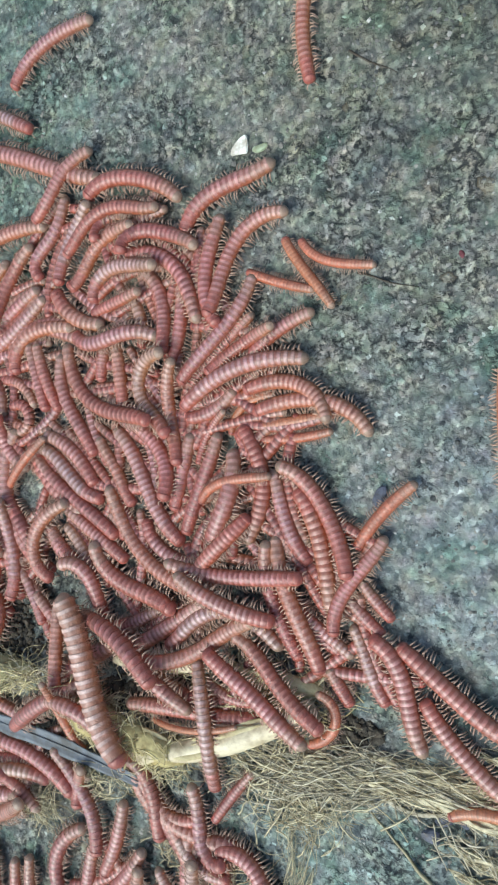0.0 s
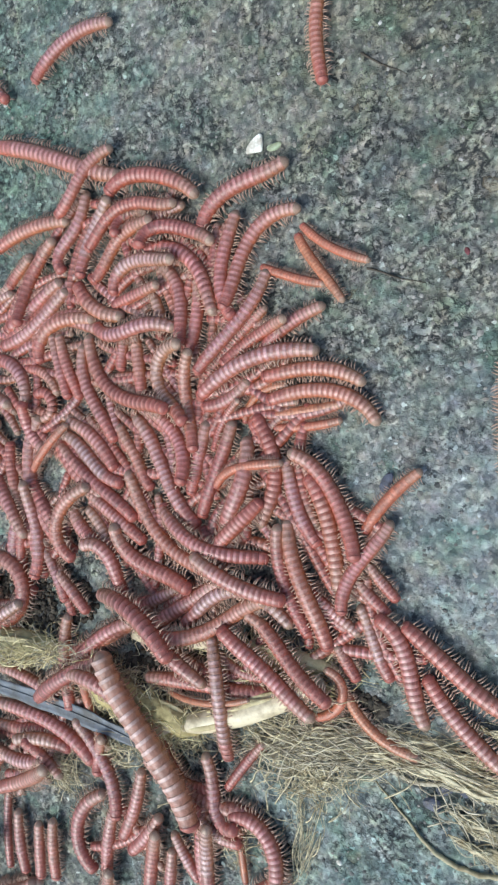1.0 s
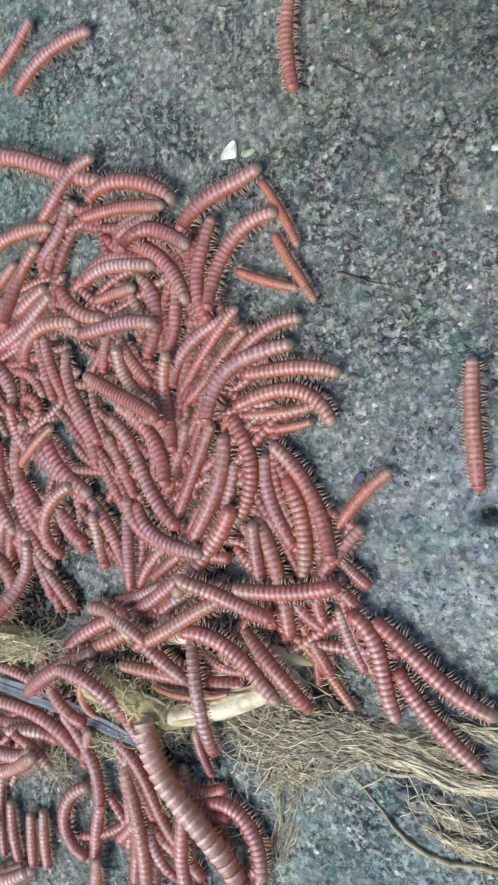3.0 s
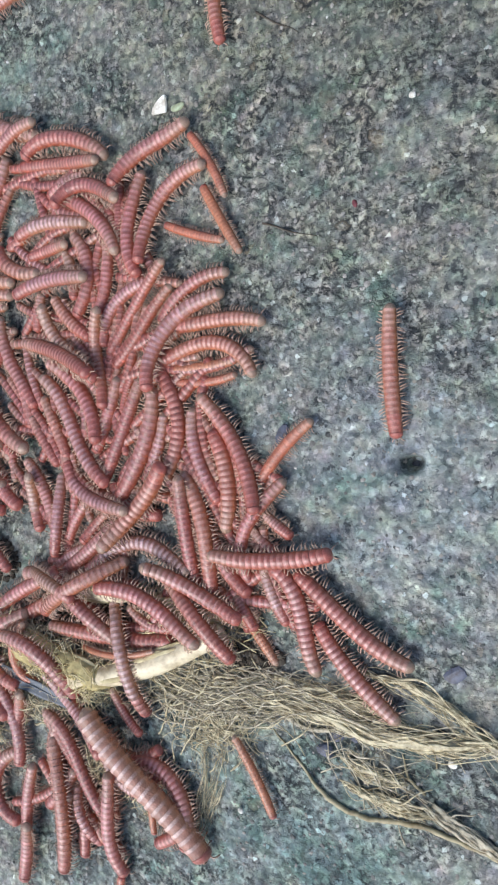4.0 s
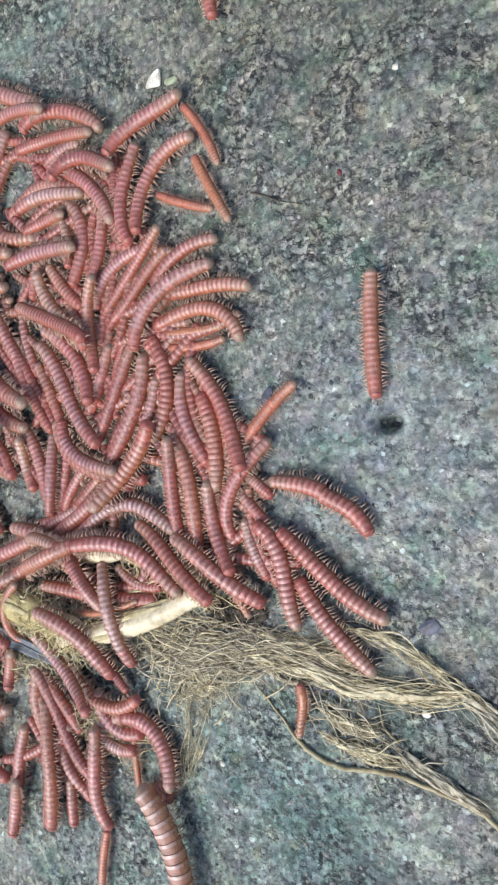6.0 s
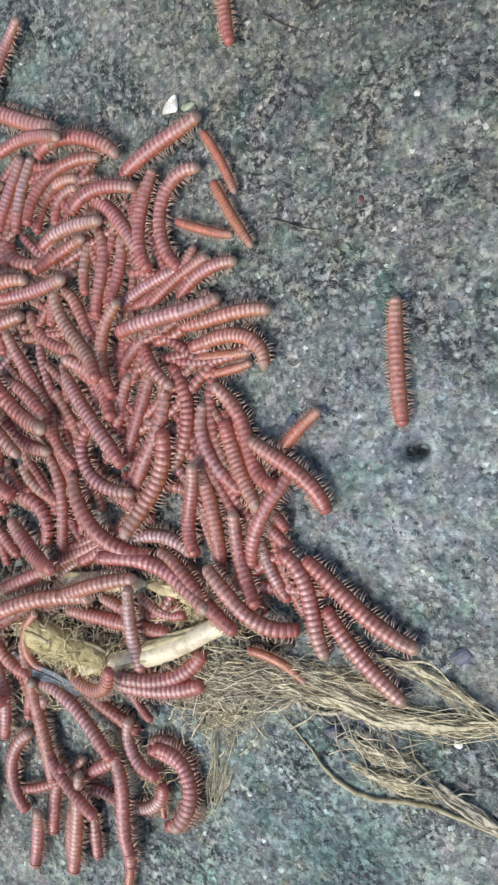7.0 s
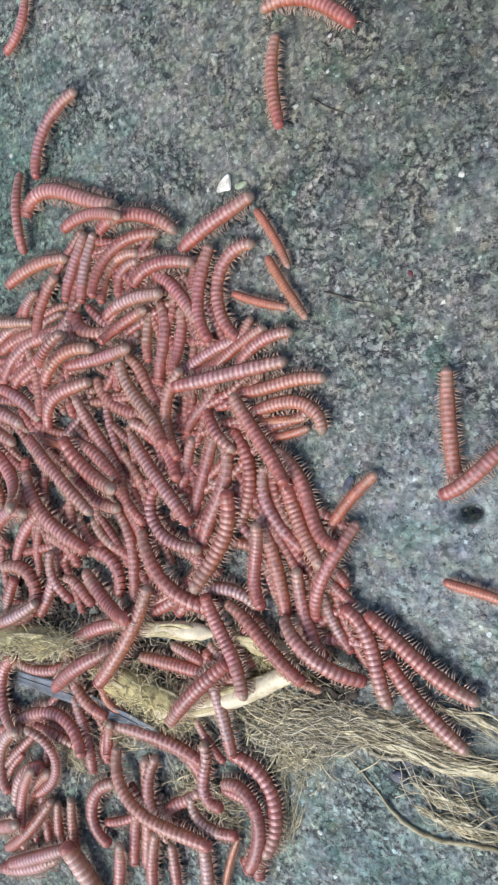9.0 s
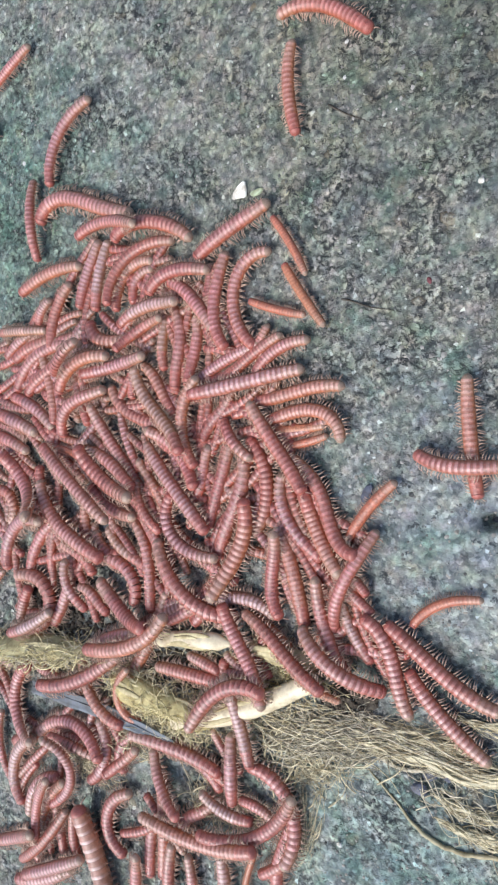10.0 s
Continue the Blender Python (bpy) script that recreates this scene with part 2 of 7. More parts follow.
    bump(n, l, b, deep, 0.75, 0.0007)
    return m


def grain_stone():
    m, n, l, b = material("sand_grain", 0.5)
    r = n.new("ShaderNodeNewGeometry").outputs["Random Per Island"]
    c = ramp(n, l, r, (0.0, (0.07, 0.075, 0.072)), (0.22, (0.13, 0.135, 0.13)), (0.45, (0.21, 0.208, 0.195)), (0.70, (0.31, 0.29, 0.25)), (0.93, (0.40, 0.385, 0.35)), (0.985, (0.46, 0.45, 0.42)), (1.0, (0.75, 0.75, 0.72)))
    c = mix(n, l, 0.5, c, ramp(n, l, noise_tex(n, l, object_coords(n), 1500, 3), (0.3, (0.55, 0.55, 0.53)), (0.7, (1, 1, 1))), "MULTIPLY")
    l.new(c, b.inputs["Base Color"])
    return m


def straw(name, dark, light, scale=900.0, rough=0.55):
    """Dry plant fibre, streaked and blotched; each strand has its own shade."""
    m, n, l, b = material(name, rough)
    o = object_coords(n)
    r = n.new("ShaderNodeNewGeometry").outputs["Random Per Island"]
    c = ramp(n, l, r, (0.0, dark), (0.65, light), (1.0, scaled(light, 1.25)))
    c = mix(n, l, 0.85, c, ramp(n, l, noise_tex(n, l, o, scale, 5, 0.65), (0.34, (0.42, 0.35, 0.26)), (0.58, (1, 1, 1))), "MULTIPLY")
    l.new(c, b.inputs["Base Color"])
    bump(n, l, b, noise_tex(n, l, o, scale * 2, 3), 0.4, 0.0002)
    return m


CONCRETE = concrete()
GRAIN = grain_stone()
STRAW = straw("dry_straw_fibre", (0.37, 0.315, 0.185), (0.77, 0.70, 0.47))
BROWN_STRAW = straw("brown_straw_fibre", (0.27, 0.24, 0.17), (0.66, 0.61, 0.46))
YELLOW_STRAW = straw("yellow_straw_fibre", (0.50, 0.43, 0.20), (0.84, 0.75, 0.44))
OLIVE_ROOT = straw("olive_root", (0.40, 0.35, 0.20), (0.50, 0.44, 0.27), 420.0, 0.5)
PITH = straw("pale_pith", (0.76, 0.63, 0.36), (0.90, 0.81, 0.58), 240.0, 0.45)
RIND = straw("yellow_rind", (0.56, 0.47, 0.22), (0.74, 0.66, 0.38), 300.0, 0.5)
HUSK = straw("yellow_husk", (0.42, 0.34, 0.12), (0.66, 0.57, 0.27), 520.0, 0.6)
MOSSY = straw("mossy_stem", (0.34, 0.31, 0.15), (0.52, 0.48, 0.26), 350.0, 0.7)
GREY_BLADE = straw("grey_leaf_blade", (0.13, 0.155, 0.18), (0.21, 0.24, 0.275), 260.0, 0.6)
SOIL_AND_SHADE = straw("dark_soil_and_shade", (0.035, 0.030, 0.024), (0.11, 0.095, 0.072), 600.0, 0.9)
WHITE_CHIP = straw("white_chip", (0.72, 0.78, 0.66), (0.80, 0.85, 0.74), 500.0, 0.4)
GREEN_CHIP = straw("green_chip", (0.36, 0.45, 0.30), (0.42, 0.50, 0.34), 500.0, 0.5)
TWIG = straw("dark_twig", (0.05, 0.042, 0.034), (0.10, 0.085, 0.065), 800.0, 0.8)
BLUE_CHIP = straw("blue_grey_chip", (0.055, 0.062, 0.095), (0.10, 0.112, 0.155), 700.0, 0.5)
RED_CHIP = straw("maroon_chip", (0.11, 0.025, 0.035), (0.15, 0.035, 0.045), 700.0, 0.5)
OCHRE_CHIP = straw("ochre_chip", (0.42, 0.30, 0.15), (0.50, 0.36, 0.19), 700.0, 0.6)


# ---------------------------------------------------------------- mesh helpers
def mesh_of(name, verts, faces, mats, slots=None, smooth=True):
    me = bpy.data.meshes.new(name)
    me.from_pydata([tuple(v) for v in verts], [], faces)
    for mt in mats:
        me.materials.append(mt)
    if slots is not None:
        me.polygons.foreach_set("material_index", slots)
    me.polygons.foreach_set("use_smooth", [smooth] * len(me.polygons))
    me.update()
    return me


def part(name, me, parent, label=""):
    ob = new(name, me)
    ob.parent = parent
    return tagged(ob, label)


def thing(name, label, category, group="", kind="", at=(0, 0, 0), scale=1.0):
    ob = new(name)
    ob.empty_display_size = 0.002
    ob.location, ob.scale = at, (scale,) * 3
    return tagged(ob, label, category, group, kind)


class Shape:
    """Verts, faces and slots gathered for one mesh."""

    def __init__(self):
        self.v, self.f, self.s = [], [], []

    def add(self, verts, faces, slot=0):
        k = len(self.v)
        self.v += [tuple(p) for p in verts]
        self.f += [tuple(i + k for i in q) for q in faces]
        self.s += [slot] * len(faces) if isinstance(slot, int) else list(slot)

    def tube(self, pts, radii, sides=4, slot=0, flat=1.0):
        """A tapering tube along pts, closed at its ends; flat squeezes it upright."""
        pts = np.asarray(pts, float)
        tan = np.gradient(pts, axis=0)
        tan /= np.linalg.norm(tan, axis=1)[:, None] + 1e-12
        ref = np.array((0.0, 0.0, 1.0)) if np.abs(tan[:, 2]).mean() < 0.8 else np.array((1.0, 0.0, 0.0))
        a = np.cross(ref, tan)
        a /= np.linalg.norm(a, axis=1)[:, None] + 1e-12
        b = np.cross(tan, a)
        ang = np.arange(sides) * 2 * math.pi / sides
        ring = pts[:, None] + (a[:, None] * np.cos(ang)[None, :, None] + b[:, None] * np.sin(ang)[None, :, None] * flat) * np.asarray(radii, float)[:, None, None]
        n = len(pts)
        faces = [(i * sides + j, i * sides + (j + 1) % sides, (i + 1) * sides + (j + 1) % sides, (i + 1) * sides + j) for i in range(n - 1) for j in range(sides)]
        faces += [tuple(range(sides))[::-1], tuple((n - 1) * sides + j for j in range(sides))]
        self.add(ring.reshape(-1, 3), faces, slot)

    def mesh(self, name, *mats, smooth=True):
        return mesh_of(name, self.v, self.f, mats, self.s, smooth)


# ---------------------------------------------------------------- ground: one sheet out to the horizon
def lump(x, y, scale, seed=0.0):
    return noise.noise(Vector((x * scale, y * scale, seed)))


def ground_height(x, y):
    """Height of the concrete, in mm, at x, y in mm."""
    z = 0.55 * lump(x, y, 0.045) + 0.42 * lump(x, y, 0.16, 3.0) + 0.36 * lump(x, y, 0.40, 7.0) + 0.36 * lump(x, y, 0.80, 11.0) + 0.22 * abs(lump(x, y, 1.1, 17.0))
    d = math.hypot((x - 44.3) / 1.55, (y + 63.2) / 1.15)
    z -= 4.5 / (1 + d ** 6)
    d = math.hypot((x - 31.0) / 2.0, (y + 108.2) / 1.6)
    z -= 1.4 * math.exp(-d * d)
    return z - 0.25


def build_ground():
    far = [20000.0, 6000.0, 2000.0, 800.0, 420.0, 260.0]
    xs = [-v for v in far] + [-190.0, -150.0, -125.0] + list(np.arange(-100.0, 80.1, 0.45)) + [100.0, 125.0, 165.0] + far[::-1]
    ys = [-v for v in far] + [-225.0, -205.0] + list(np.arange(-175.0, 70.1, 0.45)) + [95.0, 120.0, 160.0] + far[::-1]
    verts = [(x * MM, y * MM, (ground_height(x, y) if abs(x) < 200 and abs(y) < 240 else -0.2) * MM) for y in ys for x in xs]
    w = len(xs)
    faces = [(j * w + i, j * w + i + 1, (j + 1) * w + i + 1, (j + 1) * w + i) for j in range(len(ys) - 1) for i in range(w - 1)]
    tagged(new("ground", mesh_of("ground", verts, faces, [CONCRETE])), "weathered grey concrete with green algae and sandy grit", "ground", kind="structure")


ICO = bmesh.new()
bmesh.ops.create_icosphere(ICO, subdivisions=1, radius=1.0)
ICO_V = np.array([v.co[:] for v in ICO.verts])
ICO_F = [tuple(v.index for v in f.verts) for f in ICO.faces]
ICO.free()


def build_grit():
    """Sand and small stones set in the cement, too many to count."""
    rng = np.random.default_rng(5)
    s = Shape()
    for k in range(11000):
        x, y = rng.uniform(-90, 72), rng.uniform(-170, 62)
        r = 0.22 + 0.30 * rng.random() ** 2.0 + (0.25 if rng.random() < 0.03 else 0.0)
        q = Euler(rng.uniform(0, 6.28, 3)).to_matrix()
        size = r * rng.uniform(0.7, 1.25, 3)
        p = (ICO_V * rng.uniform(0.8, 1.15, (len(ICO_V), 1)) * size) @ np.array(q)
        p[:, 2] *= 0.65
        z = ground_height(x, y) - 0.30 * r
        s.add((p + (x, y, z)) * MM, ICO_F)
    tagged(new("grit", s.mesh("grit", GRAIN, smooth=False)), "grey, tan and white sand grains set in the concrete", "grit", kind="stuff")


def chip(name, label, mat, x, y, sx, sy, sz, turn, seed, category="stone"):
    """A small angular fragment lying on the concrete."""
    rng = np.random.default_rng(seed)
    bm = bmesh.new()
    bmesh.ops.create_icosphere(bm, subdivisions=2, radius=1.0)
    for k in range(7):
        d = Vector(rng.normal(size=3)).normalized()
        lim = rng.uniform(0.55, 0.85)
        for v in bm.verts:
            over = v.co.dot(d) - lim
            if over > 0:
                v.co -= d * over
    for v in bm.verts:
        v.co = Vector((v.co.x * sx, v.co.y * sy, v.co.z * sz)) * MM
    me = bpy.data.meshes.new(name)
    bm.to_mesh(me)
    bm.free()
    me.materials.append(mat)
    ob = tagged(new(name, me), label, category)
    ob.matrix_world = pose(x * MM, y * MM, (ground_height(x, y) + sz * 0.55) * MM, 0, 0, turn)
    return ob


# ---------------------------------------------------------------- fibres, stems and litter
def wander(rng, p0, p1, sag, curl, n=7):
    """Points of a springy strand from p0 to p1 (mm)."""
    p0, p1 = np.array(p0, float), np.array(p1, float)
    u = np.linspace(0, 1, n)[:, None]
    side = np.array((-(p1 - p0)[1], (p1 - p0)[0], 0.0))
    a, b, c = rng.normal(0, sag), rng.normal(0, curl), rng.uniform(0, 6.28)
    p = p0 + (p1 - p0) * u + side * (a * np.sin(math.pi * u) + b * (np.sin(2.2 * math.pi * u + c) - math.sin(c) * (1 - u)))
    p[:, 2] += np.abs(rng.normal(0, 0.5)) * np.sin(math.pi * u[:, 0])
    return p


def fibre_bundle(name, label, mat, spine, width, count, seed, thick=(0.05, 0.17), reach=0.45, height=1.2, stray=0.25, big=6, bands=0):
    """Dry fibres laid along a spine of (x, y) in mm: many thin strands joined, and a few thick ones as parts."""
    rng = np.random.default_rng(seed)
    root = thing(name, label, "dry fibre", "dry plant litter")
    spine = np.array(spine, float)
    cum = np.r_[0, np.cumsum(np.linalg.norm(np.diff(spine, axis=0), axis=1))]

    def at(s):
        s = min(max(s, 0), cum[-1])
        return np.array([np.interp(s, cum, spine[:, 0]), np.interp(s, cum, spine[:, 1])])

    def strand(shape, fat, flat=1.0):
        ln = cum[-1] * rng.uniform(reach * 0.4, reach * 1.3)
        s0 = rng.uniform(-0.1 * cum[-1], cum[-1] - ln * 0.6)
        off0, off1 = rng.normal(0, width * 0.36, 2), rng.normal(0, width * 0.36, 2)
        if rng.random() < stray:
            off1 += rng.normal(0, width * 0.9, 2)
        a, b = at(s0) + off0, at(s0 + ln) + off1
        za, zb = rng.uniform(0.1, height, 2)
        p = wander(rng, (*a, za), (*b, zb), 0.09, 0.04, 9)
        for q in p:
            q[2] = max(q[2], ground_height(q[0], q[1]) + fat * 0.7)
        r = fat * np.linspace(1.0, rng.uniform(0.25, 0.8), len(p))
        shape.tube(p * MM, r * MM, 4 if flat == 1.0 else 6, flat=flat if fat > 0.12 else 1.0)

    s = Shape()
    for k in range(count):
        strand(s, thick[0] + (thick[1] - thick[0]) * rng.random() ** 2, 0.55)
    tagged(part("fibre_tangle", s.mesh("fibre_tangle", mat), root), kind="stuff")
    for k in range(big):
        s = Shape()
        strand(s, rng.uniform(thick[1] * 1.2, thick[1] * 2.8), 0.38)
        part("strand", s.mesh("strand", mat), root)
    for k in range(bands):
        s = Shape()
        ln, fat = cum[-1] * rng.uniform(0.22, 0.6), rng.uniform(0.18, 0.62)
        s0, off, z = rng.uniform(0, cum[-1] - ln), rng.normal(0, width * 0.3, 2), rng.uniform(0.5, height)
        p = np.array([(*(at(s0 + ln * u) + off * math.cos(2.5 * u + k)), z + 0.25 * math.sin(7 * u + k)) for u in np.linspace(0, 1, 24)])
        for q in range(3):
            p[1:-1] = (p[:-2] + 2 * p[1:-1] + p[2:]) / 4
        wide = fat * np.sin(np.linspace(0.3, 2.95, 24)) * (1 + 0.2 * np.sin(np.linspace(0, 20, 24) + k))
        s.tube(p * MM, wide * MM, 8, flat=0.22)
        part("ribbon", s.mesh("ribbon", mat), root)
    return root


def fibre_scatter(name, label, mat, centre, size, turn, count, seed, length, mess, height, thin=0.05):
    """Short bent fibres strewn over an oval patch (mm), roughly along turn (degrees); mess: how far they stray from it."""
    rng = np.random.default_rng(seed)
    root_ob = thing(name, label, "dry fibre", "dry plant litter")
    ca, sa = math.cos(radians(turn)), math.sin(radians(turn))

    def scrap(shape, fat, flat):
        u, v = np.clip(rng.normal(0, 0.5, 2), -1.1, 1.1)
        x, y = centre[0] + ca * u * size[0] - sa * v * size[1], centre[1] + sa * u * size[0] + ca * v * size[1]
        a = radians(turn) + rng.normal(0, mess)
        ln = rng.uniform(*length) / 2
        z = (1 - min(1.0, v * v)) * height
        z0, z1 = rng.uniform(0.4, 1.0, 2) * z + 0.1
        p = wander(rng, (x - ln * math.cos(a), y - ln * math.sin(a), z0), (x + ln * math.cos(a), y + ln * math.sin(a), z1), 0.11, 0.045, 9)
        for q in p:
            q[2] = max(q[2], ground_height(q[0], q[1]) + fat * 0.7)
        shape.tube(p * MM, fat * np.linspace(1.0, rng.uniform(0.3, 0.8), len(p)) * MM, 4, flat=flat)

    s = Shape()
    for k in range(count):
        scrap(s, thin + 3.0 * thin * rng.random() ** 2.2, 0.6)
    tagged(part("fibre_tangle", s.mesh("fibre_tangle", mat), root_ob), kind="stuff")
    for k in range(6):
        s = Shape()
        scrap(s, rng.uniform(0.14, 0.26), 0.5)
        part("strand", s.mesh("strand", mat), root_ob)
    return root_ob


def root(label, line, r0, r1, seed):
    """One long rootlet with knots, lying on the concrete (mm)."""
    line = np.array(line, float)
    u = np.linspace(0, len(line) - 1, 8 * (len(line) - 1) + 1)
    p = np.array([np.interp(u, np.arange(len(line)), line[:, k]) for k in range(2)]).T
    for k in range(6):
        p[1:-1] = (p[:-2] + 2 * p[1:-1] + p[2:]) / 4
    rad = [(r0 + (r1 - r0) * i / len(p)) * min(1.0, 0.25 + 0.06 * i) * (1 + 0.18 * noise.noise(Vector((i * 0.5, seed, 0)))) for i in range(len(p))]
    q = [(x, y, ground_height(x, y) + r * 1.1 + 0.25 * abs(noise.noise(Vector((x * 0.2, y * 0.2, seed))))) for (x, y), r in zip(p, rad)]
    s = Shape()
    s.tube(np.array(q) * MM, np.array(rad) * MM, 8)
    return tagged(new("root", s.mesh("root", OLIVE_ROOT)), label, "root", "dry plant litter")


def stem(name, label, pts, r0, r1, seed, mat=None, frayed=0.0, hollow=False, rough=0.07):
    """A bruised pale stem: an uneven tube with ridges, skin strips along it and a torn end. pts in mm."""
    rng = np.random.default_rng(seed)
    root = thing(name, label, "plant stem", "dry plant litter")
    pts = np.array(pts, float)
    u = np.linspace(0, len(pts) - 1, 22)
    p = np.array([np.interp(u, np.arange(len(pts)), pts[:, k]) for k in range(3)]).T
    for k in range(2):
        p[1:-1] = (p[:-2] + 2 * p[1:-1] + p[2:]) / 4
    sides = 16
    tan = np.gradient(p, axis=0)
    tan /= np.linalg.norm(tan, axis=1)[:, None]
    a = np.cross((0, 0, 1.0), tan)
    b = np.cross(tan, a)
    rad = np.linspace(r0, r1, len(p)) * (1 + 0.10 * np.sin(np.linspace(0, 9, len(p)) + seed))
    if not hollow:
        rad *= np.minimum(1.0, 0.30 + 0.22 * np.minimum(np.arange(len(p)), np.arange(len(p))[::-1]))
    v, f = [], []
    for i in range(len(p)):
        for j in range(sides):
            th = 2 * math.pi * j / sides
            rr = rad[i] * (1 + 0.07 * math.sin(3 * th + seed) + rough * noise.noise(Vector((i * 0.6, j * 1.3, seed))))
            v.append((p[i] + (a[i] * math.cos(th) + b[i] * math.sin(th) * 0.8) * rr) * MM)
    n = len(p)
    for i in range(n - 1):
        f += [(i * sides + j, i * sides + (j + 1) % sides, (i + 1) * sides + (j + 1) % sides, (i + 1) * sides + j) for j in range(sides)]
    f.append(tuple(range(sides))[::-1])
    if hollow:
        k0, k1 = len(v), (n - 1) * sides
        for depth, shrink in ((0.0, 0.72), (2.2, 0.6)):
            for j in range(sides):
                th = 2 * math.pi * j / sides
                v.append((p[-1] - tan[-1] * depth + (a[-1] * math.cos(th) + b[-1] * math.sin(th) * 0.8) * rad[-1] * shrink) * MM)
        f += [(k1 + j, k1 + (j + 1) % sides, k0 + (j + 1) % sides, k0 + j) for j in range(sides)]
        f += [(k0 + j, k0 + (j + 1) % sides, k0 + sides + (j + 1) % sides, k0 + sides + j) for j in range(sides)]
        f.append(tuple(k0 + sides + j for j in range(sides)))
    else:
        f.append(tuple((n - 1) * sides + j for j in range(sides)))
    part("core", mesh_of("core", v, f, [mat or PITH]), root)
    for k in range(7):
        s = Shape()
        i0 = int(rng.integers(0, n - 9))
        i1 = i0 + int(rng.integers(6, 9))
        th = rng.uniform(0.1, math.pi - 0.1)
        q = [p[i] + (a[i] * math.cos(th) + b[i] * math.sin(th) * 0.8) * (rad[i] * 0.99) for i in range(i0, i1)]
        s.tube(np.array(q) * MM, np.sin(np.linspace(0.25, 2.9, len(q))) * 0.55 * rng.uniform(0.6, 1.4) * MM, 8, flat=0.35)
        part("skin_strip", s.mesh("skin_strip", RIND), root, "yellow-brown strip of skin")
    if frayed:
        s = Shape()
        for k in range(int(frayed)):
            i = int(rng.integers(0, n))
            th = rng.choice((rng.uniform(-0.5, 0.55), rng.uniform(math.pi - 0.55, math.pi + 0.5)))
            q0 = p[i] + (a[i] * math.cos(th) + b[i] * math.sin(th) * 0.8) * rad[i]
            out = a[i] * math.cos(th) * rng.uniform(1, 4.5) + tan[i] * rng.normal(0, 3.5)
            q1 = q0 + out
            q1[2] = max(0.2, q0[2] - rng.uniform(0.0, 2.5))
            s.tube(wander(rng, q0, q1, 0.15, 0.1, 6) * MM, np.linspace(0.11, 0.05, 6) * MM, 4)
        tagged(part("root_fuzz", s.mesh("root_fuzz", STRAW), root), kind="stuff")
    return root


def blade(label, p0, p1, width, seed):
    """A folded strip of dead leaf with a raised midrib, in mm."""
    rng = np.random.default_rng(seed)
    root = thing("leaf_blade", label, "dead leaf", "dry plant litter")
    p0, p1 = np.array(p0, float), np.array(p1, float)
    n, m = 20, 7
    d = (p1 - p0) / np.linalg.norm(p1 - p0)
    side = np.array((-d[1], d[0], 0.0))
    v, f = [], []
    for layer in (0, 1):
        for i in range(n):
            u = i / (n - 1)
            c = p0 + (p1 - p0) * u + side * 0.9 * math.sin(3 * u)
            w = width * (0.45 + 0.55 * math.sin(math.pi * min(1.0, u * 0.75 + 0.2))) * (1 + 0.22 * noise.noise(Vector((u * 9, 3.0, seed))))
            for j in range(m):
                t = j / (m - 1) * 2 - 1
                z = 0.35 * t * t + 0.3 * noise.noise(Vector((u * 5, t * 2, seed)))
                v.append((c + side * t * w / 2 + np.array((0, 0, z - layer * 0.18))) * MM)
    for layer in (0, 1):
        for i in range(n - 1):
            for j in range(m - 1):
                q = [layer * n * m + i * m + j, layer * n * m + (i + 1) * m + j, layer * n * m + (i + 1) * m + j + 1, layer * n * m + i * m + j + 1]
                f.append(tuple(q if layer else q[::-1]))
    edge = [i * m for i in range(n)] + [(n - 1) * m + j for j in range(1, m)] + [i * m + m - 1 for i in range(n - 2, -1, -1)] + list(range(m - 2, 0, -1))
    for x, y in zip(edge, edge[1:] + edge[:1]):
        f.append((x, y, y + n * m, x + n * m))
    part("blade", mesh_of("blade", v, f, [GREY_BLADE]), root)
    s = Shape()
    s.tube(np.array([p0 + (p1 - p0) * u + side * 0.9 * math.sin(3 * u) + (0, 0, 0.12) for u in np.linspace(0, 1, 12)]) * MM, np.full(12, 0.14) * MM, 5)
    part("midrib", s.mesh("midrib", GREY_BLADE), root)
    return root


def soil_and_shade_patch(label, x, y, rx, ry, count, seed, category="soil"):
    """Crumbs of dark earth, uncounted; one patch of them stands for a shadow."""
    rng = np.random.default_rng(seed)
    s = Shape()
    for k in range(count):
        a, d = rng.uniform(0, 6.28), math.sqrt(rng.random())
        px, py = x + rx * d * math.cos(a), y + ry * d * math.sin(a)
        r = rng.uniform(0.25, 0.9)
        p = (ICO_V * rng.uniform(0.7, 1.2, (len(ICO_V), 1)) * r) @ np.array(Euler(rng.uniform(0, 6.28, 3)).to_matrix())
        s.add((p + (px, py, ground_height(px, py) + rng.uniform(0.0, 0.9) * (1 - d))) * MM, ICO_F)
    tagged(new("soil_crumbs", s.mesh("soil_crumbs", SOIL_AND_SHADE, smooth=False)), label, category, kind="stuff")


# ---------------------------------------------------------------- millipedes
SIDES = 14
RING_X = (0.0, 0.14, 0.48, 0.80, 1.0)
RING_R = (0.948, 0.982, 1.0, 1.006, 0.962)
BIG_R = (0.930, 0.945, 0.975, 1.045, 1.020)



def section(r):
    """Cross-section of a body of radius r: round above, flatter below."""
    out = []
    for j in range(SIDES):
        a = 2 * math.pi * j / SIDES
        y, z = math.cos(a), math.sin(a)
        out.append((y * r, (z if z > -0.5 else -0.5 + (z + 0.5) * 0.5) * 0.94 * r))
    return out


